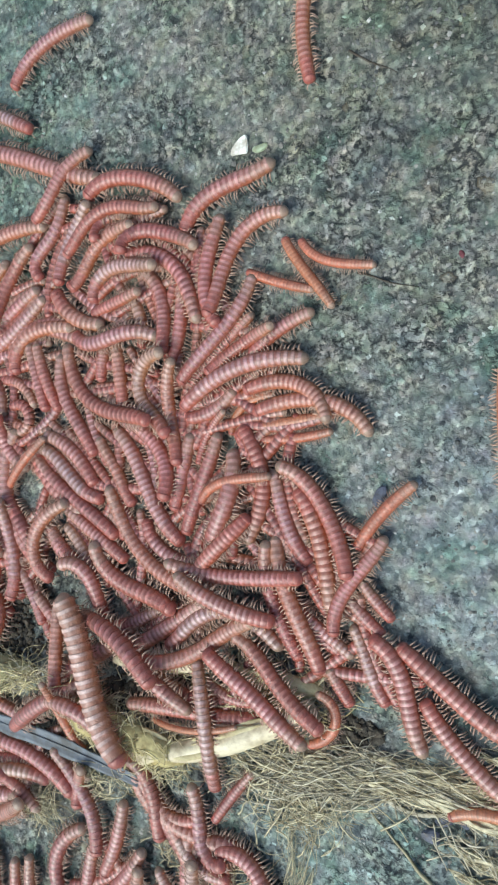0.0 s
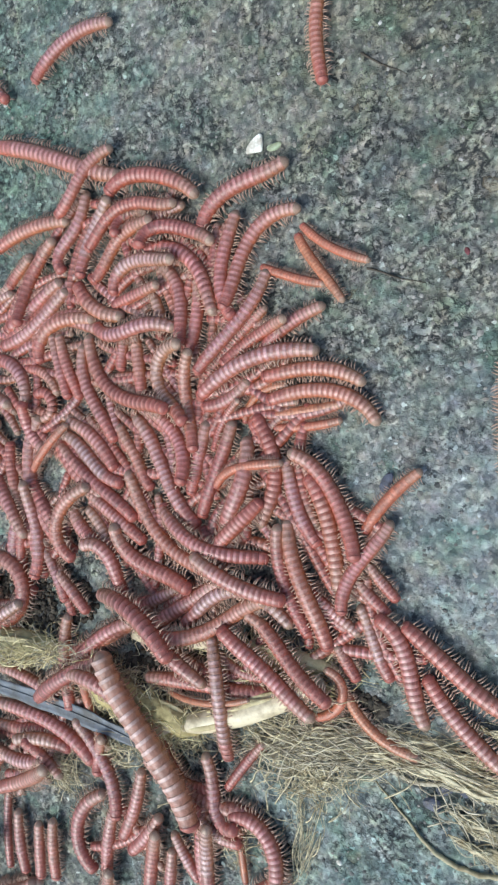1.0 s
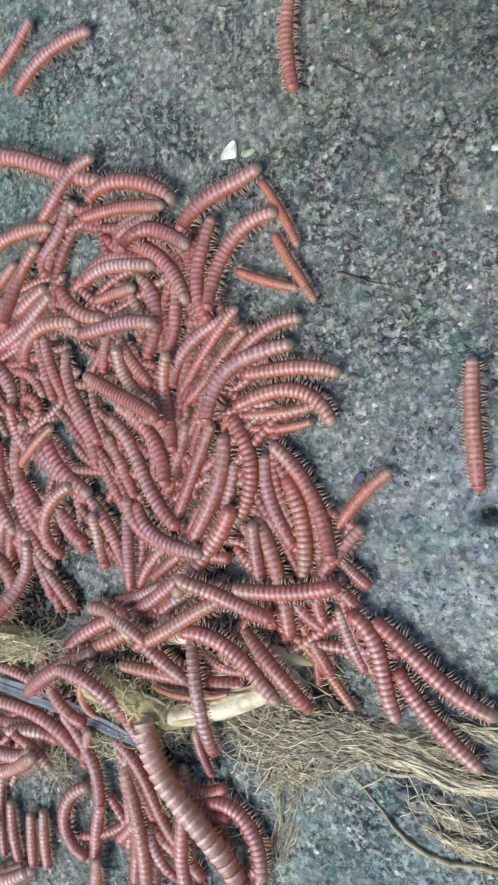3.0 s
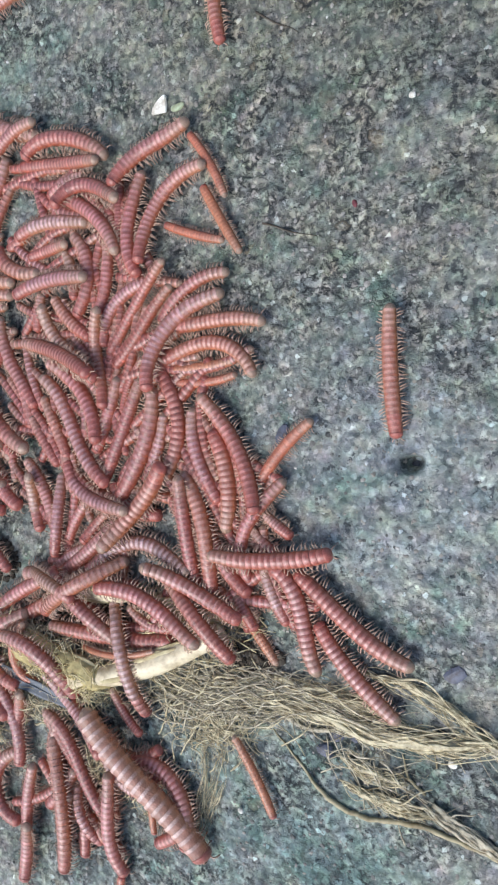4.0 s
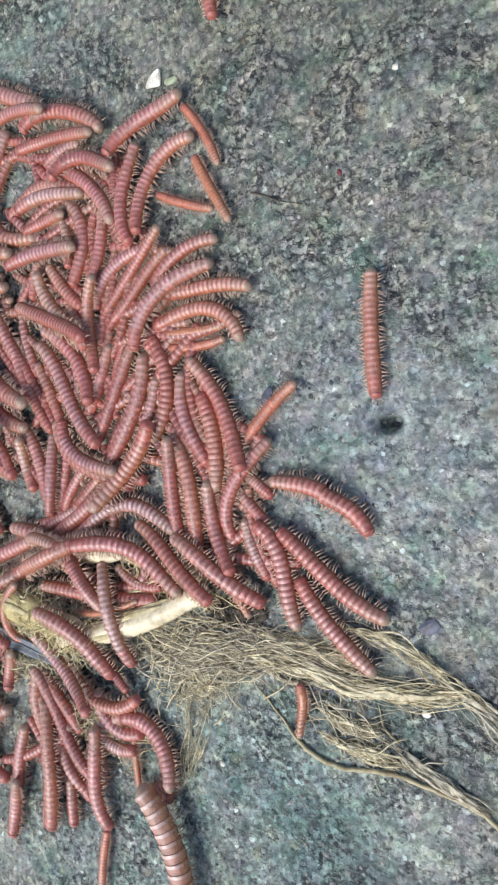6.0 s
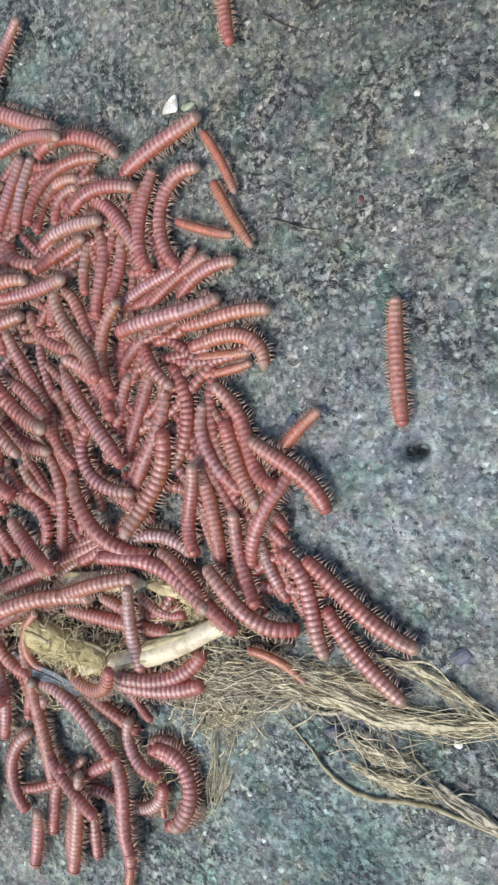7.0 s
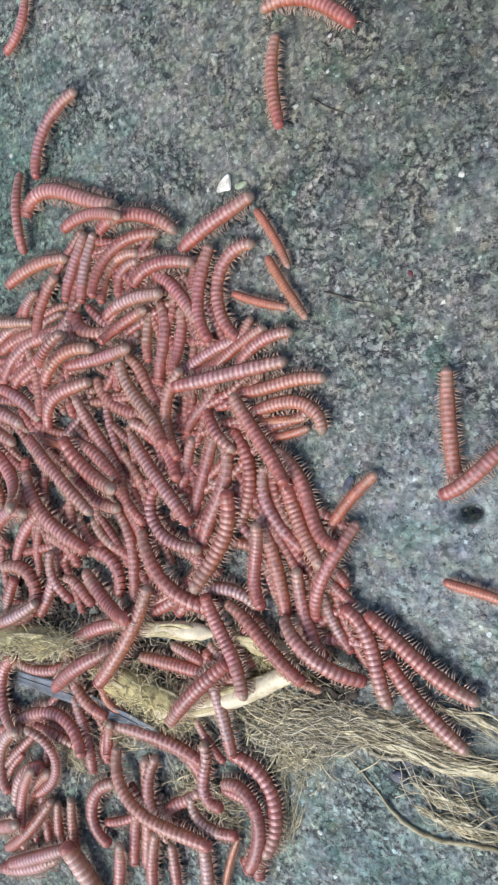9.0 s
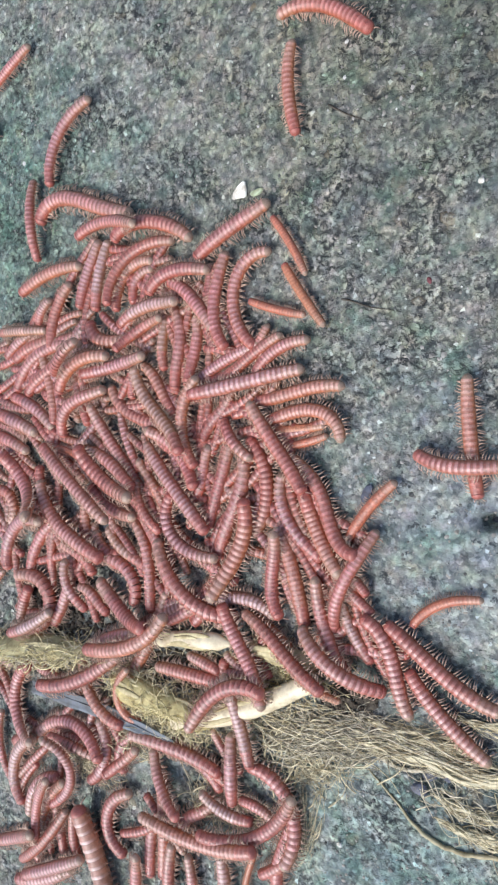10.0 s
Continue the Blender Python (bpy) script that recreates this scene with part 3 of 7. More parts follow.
def leg_points(side, swing):
    """A jointed leg in units of the body's radius: out from the belly, then down to the foot."""
    s, k = math.sin(swing), 1.0 + 0.13 * math.sin(2.7 * swing + side)
    return [(0.0, side * 0.55, -0.50), (0.16 * s, side * 1.14 * k, 0.02), (0.36 * s, side * 1.54 * k, -0.08), (0.55 * s, side * 1.86 * k, -0.66)]


def ring_mesh(name, mats, pitch, phase, profile, reach=1.0):
    """One body ring of unit radius, pitch long, with its two pairs of legs."""
    s = Shape()
    verts = [(x * pitch * (1.24 if profile is BIG_R else 1.13) - pitch / 2, y, z) for x, r in zip(RING_X, profile) for y, z in section(r)]
    faces = []
    for i in range(len(RING_X) - 1):
        for j in range(SIDES):
            k = (j + 1) % SIDES
            faces.append((i * SIDES + j, i * SIDES + k, (i + 1) * SIDES + k, (i + 1) * SIDES + j))
    s.add(verts, faces, 0)
    for end, turn in ((0, -1), (4, 1)):
        s.add(verts[end * SIDES:(end + 1) * SIDES], [tuple(range(SIDES))[::turn]], 0)
    for side in (1, -1):
        for q, x in enumerate((-0.24, 0.26)):
            p = np.array(leg_points(side, phase + q * 1.3 + (0.7 if side > 0 else 0))) * (reach, 1.0 - (1.0 - reach) * 0.8, 1.0) + (x * pitch, 0, 0)
            s.tube(p, np.array((0.095, 0.088, 0.070, 0.035)) * reach, 4, 1)
    return s.mesh(name, *mats)


def cap_mesh(name, mat, length, blunt, eyes=False):
    """A rounded end of unit radius, pointing along -x."""
    s = Shape()
    n = 6
    verts = []
    for i in range(n):
        u = i / (n - 1)
        r = 0.92 * (1 - u ** blunt) ** 0.5 + 0.02
        verts += [(-u * length, y, z - 0.12 * u) for y, z in section(r)]
    faces = [(i * SIDES + j, (i + 1) * SIDES + j, (i + 1) * SIDES + (j + 1) % SIDES, i * SIDES + (j + 1) % SIDES) for i in range(n - 1) for j in range(SIDES)]
    faces += [tuple((n - 1) * SIDES + j for j in range(SIDES))[::-1], tuple(range(SIDES))]
    s.add(verts, faces)
    if eyes:
        for side in (1, -1):
            s.add(ICO_V * (0.12, 0.08, 0.10) + (-0.42 * length, side * 0.70, 0.22), ICO_F, 1)
    return s.mesh(name, mat, EYE_BLACK)


def antenna_mesh(side):
    s = Shape()
    s.tube([(-0.70, side * 0.35, -0.30), (-0.95, side * 0.60, -0.25), (-1.10, side * 0.75, -0.50), (-1.18, side * 0.80, -0.85)], (0.08, 0.08, 0.08, 0.05), 5)
    return s.mesh("antenna", LEG)


HEAD_MESH = cap_mesh("head", HEAD_RED, 0.85, 2.2, True)
TAIL_MESH = cap_mesh("tail", TAIL_TAN, 1.0, 1.5)
ANTENNAE = [antenna_mesh(1), antenna_mesh(-1)]
RINGS = {}


def ring_for(tone, k, place, phase, pitch):
    key = (tone, k, place, phase, pitch)
    if key not in RINGS:
        shell = TONES[tone][k][place]
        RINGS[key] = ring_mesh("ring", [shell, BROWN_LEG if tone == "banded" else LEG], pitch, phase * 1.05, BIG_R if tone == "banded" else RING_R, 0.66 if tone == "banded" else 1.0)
    return RINGS[key]


def spine(length, row, n):
    """Poses (mm) at n + 1 stations from head to tail: the heading is a cubic along the body, the height a parabola."""
    t, x, y, h, k1, k2, k3, z0, z1, z2, *stretch = row
    length *= stretch[0] if stretch else 1.0
    m = 4 * n + 1
    u = np.linspace(-0.5, 0.5, m)
    a = np.radians(h + k1 * u + k2 * (6 * u * u - 0.5) + k3 * (20 * u ** 3 - 3 * u))
    mid = (a[1:] + a[:-1]) / 2
    step = length / (m - 1)
    p = np.zeros((m, 3))
    p[1:, 0], p[1:, 1] = np.cumsum(np.cos(mid)) * step, np.cumsum(np.sin(mid)) * step
    p[:, :2] += np.array((x, y)) - p[:, :2].mean(0)
    w = 2 * u
    p[:, 2] = z1 + (z2 - z0) / 2 * w + ((z0 + z2) / 2 - z1) * w * w
    return p


def stations(length, row, n, shift=0.5):
    """n poses in mm, at the middle of each of n rings."""
    p = spine(length, row, n)
    out = []
    for i in range(n):
        k = int(4 * (i + shift))
        x = Vector(p[min(k + 1, 4 * n)] - p[max(k - 1, 0)]).normalized()
        y = Vector((0, 0, 1)).cross(x).normalized()
        m = Matrix((x, y, x.cross(y))).transposed().to_4x4()
        m.translation = Vector(p[k])
        out.append(m)
    return out


def taper(i, n, blunt=False):
    if blunt:
        return min(1.0, 0.93 + 0.04 * i, 0.93 + 0.03 * (n - 1 - i))
    head, tail = min(1.0, 0.91 + 0.03 * i), min(1.0, 0.84 + 0.035 * (n - 1 - i))
    return head * tail


WORDS = {"pink": "pinkish-brown", "rust": "dark rusty-red", "pale": "pale greyish-pink", "amber": "small orange", "banded": "thick, broad, brown-and-pink banded"}
MOVERS = []
COUNT = [0]


def millipede(tone, r, length, *rows):
    """One millipede of radius r and that length (mm). Rows: seconds, middle x, y, heading, turn, S-turn, double turn, heights at head, middle and tail, and how far the rings are drawn out."""
    r *= 1.0 if tone in ("banded", "amber") else 1.07
    COUNT[0] += 1
    serial = COUNT[0]
    k = serial % len(TONES[tone])
    buried = len(rows) == 1 and max(rows[0][7:10]) < 1.15
    pitch = 0.80 if tone == "banded" else 1.10 if buried else 0.76
    n = max(9, round(length / (r * pitch)))
    pitch_mm = length / n
    moving = len(rows) > 1
    high = max(rows[0][7:10])
    place = "on bare concrete" if high < r + 0.7 else "within the heap" if high < 5.2 else "on top of the heap"
    root = thing("millipede", f"{WORDS[tone]} millipede {'crawling' if moving else 'resting'} {place}", "millipede", "millipedes of the heap", at=(rows[0][1] * MM, rows[0][2] * MM, 0), scale=MM)
    home = Matrix.Translation((-rows[0][1], -rows[0][2], 0))
    unit = round(pitch_mm / r, 2)
    first = [home @ m for m in stations(length, rows[0], n)]

    def put(name, me, m, size, long=None):
        ob = part(name, me, root)
        ob.matrix_basis = m @ Matrix.Diagonal((long or size, size, size, 1))
        return ob

    head = put("head", HEAD_MESH, first[0] @ Matrix.Translation((-pitch_mm / 2, 0, 0)), r * 0.97)
    for me in ANTENNAE:
        part("antenna", me, head)
    tail = put("tail", TAIL_MESH, first[-1] @ Matrix.Translation((pitch_mm / 2, 0, 0)) @ Matrix.Rotation(math.pi, 4, "Z"), r * 0.86)
    rings = []
    for i, m in enumerate(first):
        where = "front" if i < 3 else "tail" if i >= n - 3 else "hind" if i >= n - max(5, n // 3) else "middle"
        rings.append(put("ring", ring_for(tone, k, where, i % 6, unit), m, r * taper(i, n, tone == "banded"), r))
    if moving:
        MOVERS.append((length, n, pitch_mm, home, rows, head, rings, tail))
    return root


STRETCHES = ((0.0, 2.15), (3.35, 5.65), (6.85, 10.0))


def settled(rows):
    """The heap rests for seconds and shifts in between: a body keeps its place until it stirs."""
    out = []
    for a, b in zip(rows, rows[1:]):
        out.append(a)
        for lo, hi in STRETCHES:
            if lo <= a[0] <= hi < b[0] and hi - a[0] >= 0.5:
                out.append((hi, *a[1:]))
        for lo, hi in STRETCHES:
            if a[0] < lo <= b[0] <= hi and b[0] - lo >= 0.5:
                out.append((lo, *b[1:]))
    return out + [rows[-1]]


def motions():
    """Each crawling body is a chain of rigid rings that take up the body's line as it goes."""
    for length, n, pitch_mm, home, rows, head, rings, tail in MOVERS:
        keys = settled(rows)
        if keys[0][0] > 0:
            keys.insert(0, (0.0, *keys[0][1:]))
        if keys[-1][0] < 10:
            keys.append((10.0, *keys[-1][1:]))
        lines = [(row[0], [home @ m for m in stations(length, row, n)]) for row in keys]
        for i, ring in enumerate(rings):
            walk(ring, [(t, ms[i]) for t, ms in lines])
        walk(head, [(t, ms[0] @ Matrix.Translation((-pitch_mm / 2, 0, 0))) for t, ms in lines])
        walk(tail, [(t, ms[-1] @ Matrix.Translation((pitch_mm / 2, 0, 0)) @ Matrix.Rotation(math.pi, 4, "Z")) for t, ms in lines])


# ---------------------------------------------------------------- the place
build_ground()

stem("stem", "cream-white broken plant stem lying on the concrete", [(-22, -105.2, 2.2), (-12, -103.2, 2.3), (0, -98.6, 2.3), (11.5, -92.8, 2.6)], 2.3, 2.0, 3, hollow=True, frayed=60)
stem("stem", "cream-white stem half hidden under millipedes", [(-28, -89, 1.7), (-17, -87.8, 1.8), (-7, -88, 1.7)], 1.8, 1.6, 8, frayed=40)
stem("stem", "tan fibrous stem half hidden under millipedes", [(-7, -88.2, 1.5), (3, -89, 1.5), (14, -90.2, 1.3)], 1.6, 1.4, 9, mat=RIND, frayed=90)
stem("stem", "frayed yellow stem base with root hairs", [(-39, -98.6, 2.2), (-27, -101.4, 2.6), (-13, -105.0, 2.0)], 3.2, 2.6, 12, mat=HUSK, frayed=260, rough=0.30)
stem("stem", "thick mossy stem stub under a mat of fibres", [(-92, -98, 2.6), (-76, -95.5, 2.8), (-60, -93.4, 2.6), (-46, -93, 2.2)], 3.0, 2.5, 15, mat=MOSSY, frayed=120)
blade("grey dead leaf blade lying under the heap", (-64, -103.4, 2.4), (-23, -110.6, 2.2), 3.7, 4)
fibre_scatter("fibre_mat", "matted grey-brown root fibres on the concrete", BROWN_STRAW, (9, -104.2), (14.5, 4.6), 3, 250, 22, (5, 16), 0.55, 1.3, 0.045)
fibre_scatter("fibre_mat", "fine grey fibre felt spread along the plait", BROWN_STRAW, (24, -102.2), (16, 3.4), -6, 140, 52, (4, 13), 0.40, 1.3, 0.045)
fibre_scatter("fibre_mat", "thin pale fibres strewn below the felt", STRAW, (9, -111), (9, 4.5), 30, 120, 53, (3, 10), 1.1, 0.6, 0.04)
fibre_scatter("fibre_mat", "thin grey fibres round the root tuft", BROWN_STRAW, (38, -112.5), (11, 4.0), -20, 45, 54, (3, 10), 0.9, 0.8, 0.045)
fibre_scatter("fibre_mat", "pale straw scraps lying over the mat", STRAW, (12, -103.4), (17, 4.4), 4, 90, 21, (5, 16), 0.5, 1.5, 0.06)
fibre_scatter("fibre_mat", "loose straw scraps below the mat", STRAW, (6, -109), (10, 2.6), 10, 70, 40, (2, 7), 0.9, 0.5)
fibre_bundle("fibre_bundle", "golden plait of straw fibres", STRAW, [(17.9, -102.8), (29.6, -104.1), (38.5, -106.2), (45.1, -106.3), (51.3, -105.9), (56.5, -104.9)], 1.7, 130, 33, reach=0.34, stray=0.10, big=9, height=1.5, bands=26)
fibre_bundle("fibre_bundle", "pale fibres fanning into the plait", STRAW, [(20.2, -100.5), (27.7, -101.0), (33.7, -101.6), (39.5, -103.1)], 2.2, 80, 38, reach=0.5, stray=0.25, big=5, bands=7)
fibre_bundle("fibre_bundle", "brown fibres under the plait", BROWN_STRAW, [(17.9, -102.8), (29.6, -104.1), (38.5, -106.2), (45.1, -106.3), (51.3, -105.9), (55.5, -104.7)], 1.8, 70, 34, reach=0.4, stray=0.15, big=4, height=0.8)
fibre_bundle("fibre_strand", "brown root strand running on from the plait", BROWN_STRAW, [(53.5, -105.0), (57.0, -105.2), (60.5, -107.6), (66, -112.2), (72, -116)], 1.0, 40, 48, reach=0.6, height=0.9, stray=0.05, big=3, bands=6)
fibre_bundle("fibre_strand", "pale root strand along the mat's upper edge", STRAW, [(34.8, -96.3), (37.7, -96.9), (43.3, -97.6), (48.7, -99.5), (52.2, -102.1), (55.5, -104.6), (59.6, -106.4)], 0.9, 50, 23, reach=0.4, height=0.9, stray=0.15, big=4, bands=7)
root("olive-yellow root strand lying on the concrete", [(19.8, -108.6), (28.1, -117.4), (32.2, -119.8), (37.1, -120.2), (44.7, -119.2), (51.8, -120.8), (55.2, -121.3), (59.3, -122.7), (64.5, -127.5), (70, -133)], 0.42, 0.36, 24)
root("thin pale root beside the plait", [(34.8, -96.3), (37.7, -96.9), (43.3, -97.6), (48.7, -99.5), (52.2, -102.1), (55.5, -104.6), (59.6, -106.4)], 0.34, 0.22, 41)
root("brown root fork in the tuft", [(42.2, -108.7), (43.0, -112.6), (45.8, -114.4)], 0.36, 0.22, 42)
root("short pale root bent over the tuft", [(47.2, -107.3), (47.6, -110.0)], 0.26, 0.16, 43)
fibre_bundle("fibre_tuft", "springy tuft of straw fibres", STRAW, [(32.0, -110.9), (37.3, -113.2), (43.0, -113.1)], 1.5, 50, 25, reach=0.5, height=1.0, stray=0.4, big=4)
fibre_bundle("fibre_tuft", "lower tuft of straw fibres", STRAW, [(32.4, -115.1), (37.3, -116.5), (42.0, -117.4), (46.6, -117.5)], 1.5, 60, 44, reach=0.5, height=0.9, stray=0.3, big=4, bands=6)
fibre_bundle("fibre_tuft", "grey-brown fibrous sheath round a root", BROWN_STRAW, [(46.2, -116.5), (51.0, -118.2), (56.1, -121.0), (59.4, -122.4)], 1.6, 60, 36, reach=0.45, height=0.8, stray=0.1, big=4, bands=9)
fibre_bundle("fibre_tuft", "thin pale wisps hanging from the mat", STRAW, [(5.7, -113.4), (6.3, -120.7), (4.0, -130.6)], 1.8, 26, 26, (0.03, 0.07), reach=0.7, height=0.5, stray=0.2, big=2)
fibre_bundle("fibre_tuft", "thin pale wisps beside the first", STRAW, [(9.9, -113.8), (8.9, -120.1), (6.5, -129.0)], 2.2, 24, 45, (0.03, 0.07), reach=0.7, height=0.5, stray=0.3, big=2)
fibre_scatter("fibre_tuft", "tangled green-grey fibre clump", STRAW, (-49, -119), (8, 4.2), -25, 170, 27, (3, 9), 0.9, 1.4)
fibre_scatter("fibre_tuft", "mossy yellow-brown fibre mound", BROWN_STRAW, (-62, -95), (22, 4.2), 5, 180, 28, (3, 9), 0.5, 5.6)
fibre_scatter("fibre_tuft", "yellow straw over the fibre mound", YELLOW_STRAW, (-57, -94.6), (19, 4.0), 5, 190, 37, (3, 9), 0.6, 6.6)
fibre_scatter("fibre_tuft", "frayed straw fibres round the stem base", YELLOW_STRAW, (-26, -102.2), (12, 4.6), -14, 290, 29, (2, 8), 0.9, 5.4)
fibre_scatter("fibre_tuft", "straw fibres below the heap", STRAW, (-12, -122), (9, 4), -18, 170, 30, (3, 9), 0.9, 1.6)
fibre_scatter("fibre_tuft", "pale green-grey straw between the bodies", STRAW, (-30, -110), (12, 5), 15, 170, 46, (3, 9), 1.0, 2.2)
fibre_scatter("fibre_tuft", "yellow straw spread beside the stems", YELLOW_STRAW, (4, -93), (12, 3.0), 4, 130, 47, (3, 9), 0.5, 1.6)
soil_and_shade_patch("damp dark earth crumbs beside the fibres", -52, -84, 14, 7, 420, 31)
# Dark crumbs put in for the shadow under the mat's raised edge.
soil_and_shade_patch("dark crumbs standing in for the shadow in the hollow under the stem", 16.5, -96.6, 5.5, 2.6, 260, 32)
soil_and_shade_patch("dark earth crumbs under the heap by the stem", -20, -95, 12, 4, 260, 33)



def white_chip():
    """A flat white flake with a raised pointed corner."""
    bm = bmesh.new()
    outline = [(-1.9, -1.2), (-1.6, -0.1), (-0.6, 0.9), (0.6, 1.6), (1.3, 1.7), (1.5, 0.2), (1.3, -1.3)]
    face = bm.faces.new([bm.verts.new((x * MM, y * MM, 0)) for x, y in outline])
    up = bmesh.ops.extrude_face_region(bm, geom=[face])["geom"]
    for v in up:
        if isinstance(v, bmesh.types.BMVert):
            v.co.z += (0.65 + 0.12 * v.co.y / MM) * MM
    bmesh.ops.bevel(bm, geom=bm.edges[:], offset=0.16 * MM, segments=2, affect="EDGES")
    bmesh.ops.recalc_face_normals(bm, faces=bm.faces[:])
    me = bpy.data.meshes.new("stone_chip")
    bm.to_mesh(me)
    bm.free()
    me.materials.append(WHITE_CHIP)
    ob = tagged(new("stone_chip", me), "white angular chip with a pointed corner", "stone")
    ob.location = (0.2 * MM, 0.3 * MM, (ground_height(0.2, 0.3) + 0.15) * MM)


white_chip()
chip("stone_chip", "flat pale green chip beside the white one", GREEN_CHIP, 3.8, -0.5, 1.5, 0.8, 0.4, 8, 3)
chip("stone_chip", "tiny maroon chip set in the concrete", RED_CHIP, 35.9, -22.3, 0.5, 0.7, 0.22, 20, 4)
chip("stone_chip", "shiny white quartz fleck", WHITE_CHIP, 50.0, -108.6, 0.9, 1.0, 0.6, 20, 5)
chip("stone_chip", "shiny white quartz fleck", WHITE_CHIP, 13.0, -124.3, 0.6, 0.6, 0.45, 50, 6)
chip("stone_chip", "shiny white quartz fleck", WHITE_CHIP, 45.6, -7.7, 0.6, 0.6, 0.45, 70, 7)
chip("stone_chip", "pale ochre chip on the concrete", OCHRE_CHIP, 63.5, -17.0, 1.3, 0.7, 0.5, 10, 8)
chip("stone_chip", "blue-black chip among the fibres", BLUE_CHIP, 31.2, -108.0, 1.6, 1.1, 0.7, 30, 9)
chip("stone_chip", "blue-black fragment on the concrete", BLUE_CHIP, 22.5, -58.5, 1.0, 2.0, 0.5, -30, 10)
chip("stone_chip", "blue-black stone lodged in a pit", BLUE_CHIP, 44.0, -63.6, 0.8, 0.6, 0.5, 20, 15)
chip("stone_chip", "blue-black chip half buried beside the fibres", BLUE_CHIP, 30.0, -106.6, 1.1, 0.9, 0.7, 50, 16)
chip("stone_chip", "flat slate-blue chip under the tuft", BLUE_CHIP, 29.4, -110.5, 1.9, 1.2, 0.6, -10, 17)
chip("stone_chip", "round blue-black grain beside the plait", BLUE_CHIP, 34.6, -107.6, 0.8, 0.8, 0.6, 0, 18)
chip("stone_chip", "flat slate-blue fragment set in the concrete", BLUE_CHIP, 50.5, -95.2, 1.9, 1.5, 0.3, 20, 19)
chip("seed_husk", "dark rounded husk lying on the stem base", BLUE_CHIP, -27.0, -99.8, 1.9, 1.2, 1.0, -15, 11, "husk")


def twig(label, p0, p1, seed):
    rng = np.random.default_rng(seed)
    s = Shape()
    p = wander(rng, p0, p1, 0.05, 0.03, 8)
    for q in p:
        q[2] = ground_height(q[0], q[1]) + 0.25
    s.tube(p * MM, np.linspace(0.20, 0.06, 8) * MM, 6)
    tagged(new("twig", s.mesh("twig", TWIG)), label, "twig")


twig("thin dark twig on the concrete", (20.0, -23.3, 0.4), (29.5, -26.8, 0.4), 1)
twig("dark crooked twig on the concrete", (19.5, 11.8, 0.4), (27.0, 6.5, 0.4), 2)

# ---------------------------------------------------------------- the heap, body by body
millipede("amber", 0.77, 13.2, (0, 16.5, -20.8, -24, 53, -12, 0, 1.2, 1.2, 1.2), (1, 14.5, -19.1, -32, 31, -2, 0, 1.2, 1.2, 1.2), (2, 10.4, -12.3, -60, -10, 0, 0, 1.2, 1.2, 1.2, 0.97), (3.5, 10.2, -12.0, -61, -14, 0, 0, 1.2, 1.2, 1.2, 0.97), (5, 10.9, -11.5, -57, -24, 0, 0, 1.2, 1.2, 1.2), (9, 10.7, -11.9, -62, -14, 0, 0, 1.2, 1.2, 1.2, 0.95))
millipede("banded", 2.22, 32.0, (0, -30.6, -91.8, 111, -15, 14, 0, 6, 6, 6.5, 0.91), (0.5, -26.4, -100.4, 118, -54, -16, 0, 5.5, 6.2, 6.5, 1.0), (1, -22.6, -106.8, 122, 10, -14, 0, 5, 6.2, 6.5, 1.05), (1.5, -17.6, -109.7, 145, -28, 22, 0, 4.5, 5.8, 6, 1.03), (2, -14.9, -109.9, 143, 1, 3, 0, 3.5, 5.2, 5.5, 1.03), (3.5, -8.6, -122.0, 122, -22, -17, 0, 3, 5, 5.5, 1.01), (4, -4.9, -121.4, 136, 0, -11, 0, 2.8, 4.8, 5.5, 0.97), (4.5, -4.2, -121.6, 140, 60, -11, 0, 2.8, 4.5, 5.5, 1.06), (5, -0.1, -126.9, 132, 96, -12, -8, 2.7, 4.8, 3.8, 1.06), (5.5, 4.1, -133.0, 102, 56, 4, 0, 2.7, 4.2, 5.5, 1.08), (6.0, 5.1, -146.0, 102, 52, 4, 0, 2.7, 3.8, 5.0, 1.06), (6.5, 6.1, -163.0, 102, 48, 4, 0, 2.7, 3.2, 4.5, 1.05), (7, 7.1, -181.0, 102, 45, 4, 0, 2.7, 2.8, 3.0, 1.05))
millipede("pink", 1.20, 17.6, (0, 9.0, -41.2, -21, -99, -8, 0, 1.9, 1.6, 2.9, 0.95), (1, 10.6, -39.8, -5, -46, -7, 1, 1.6, 1.6, 1.6), (5, 11.4, -39.0, -1, -18, -8, 0, 1.6, 1.6, 1.6, 0.96), (9, 10.8, -39.3, 5, -12, -10, 0, 1.6, 1.6, 1.6, 0.96))
millipede("pink", 1.21, 20.2, (0, -39.1, 26.3, 24, -56, 6, 0, 1.7, 1.7, 1.7), (1, -39.5, 26.9, 20, -59, -0, 0, 1.7, 1.7, 1.7), (3.5, -39.7, 26.0, 22, -43, 0, 0, 1.7, 1.7, 1.7), (7, -40.2, 17.4, 64, -54, 0, 0, 3.7, 1.5, 2.2, 0.86), (9, -44.1, 21.5, 50, -78, 2, 0, 1.7, 1.7, 1.7, 1.05))
millipede("pink", 1.23, 23.0, (0, -1.8, -71.6, -183, -27, -5, 0, 4.5, 3.1, 4.9, 1.03), (1, -10.1, -69.4, -200, -39, 1, 8, 1.5, 4.8, 1.5), (2, -11.6, -68.9, -196, -36, -2, 0, 6.5, 4.9, 1.5, 0.86), (5, -13.6, -70.9, -196, -36, -2, 0, 1.0, 1.0, 1.0), (9, -15.6, -68.9, -221, -36, -2, 0, 1.0, 1.0, 1.0))
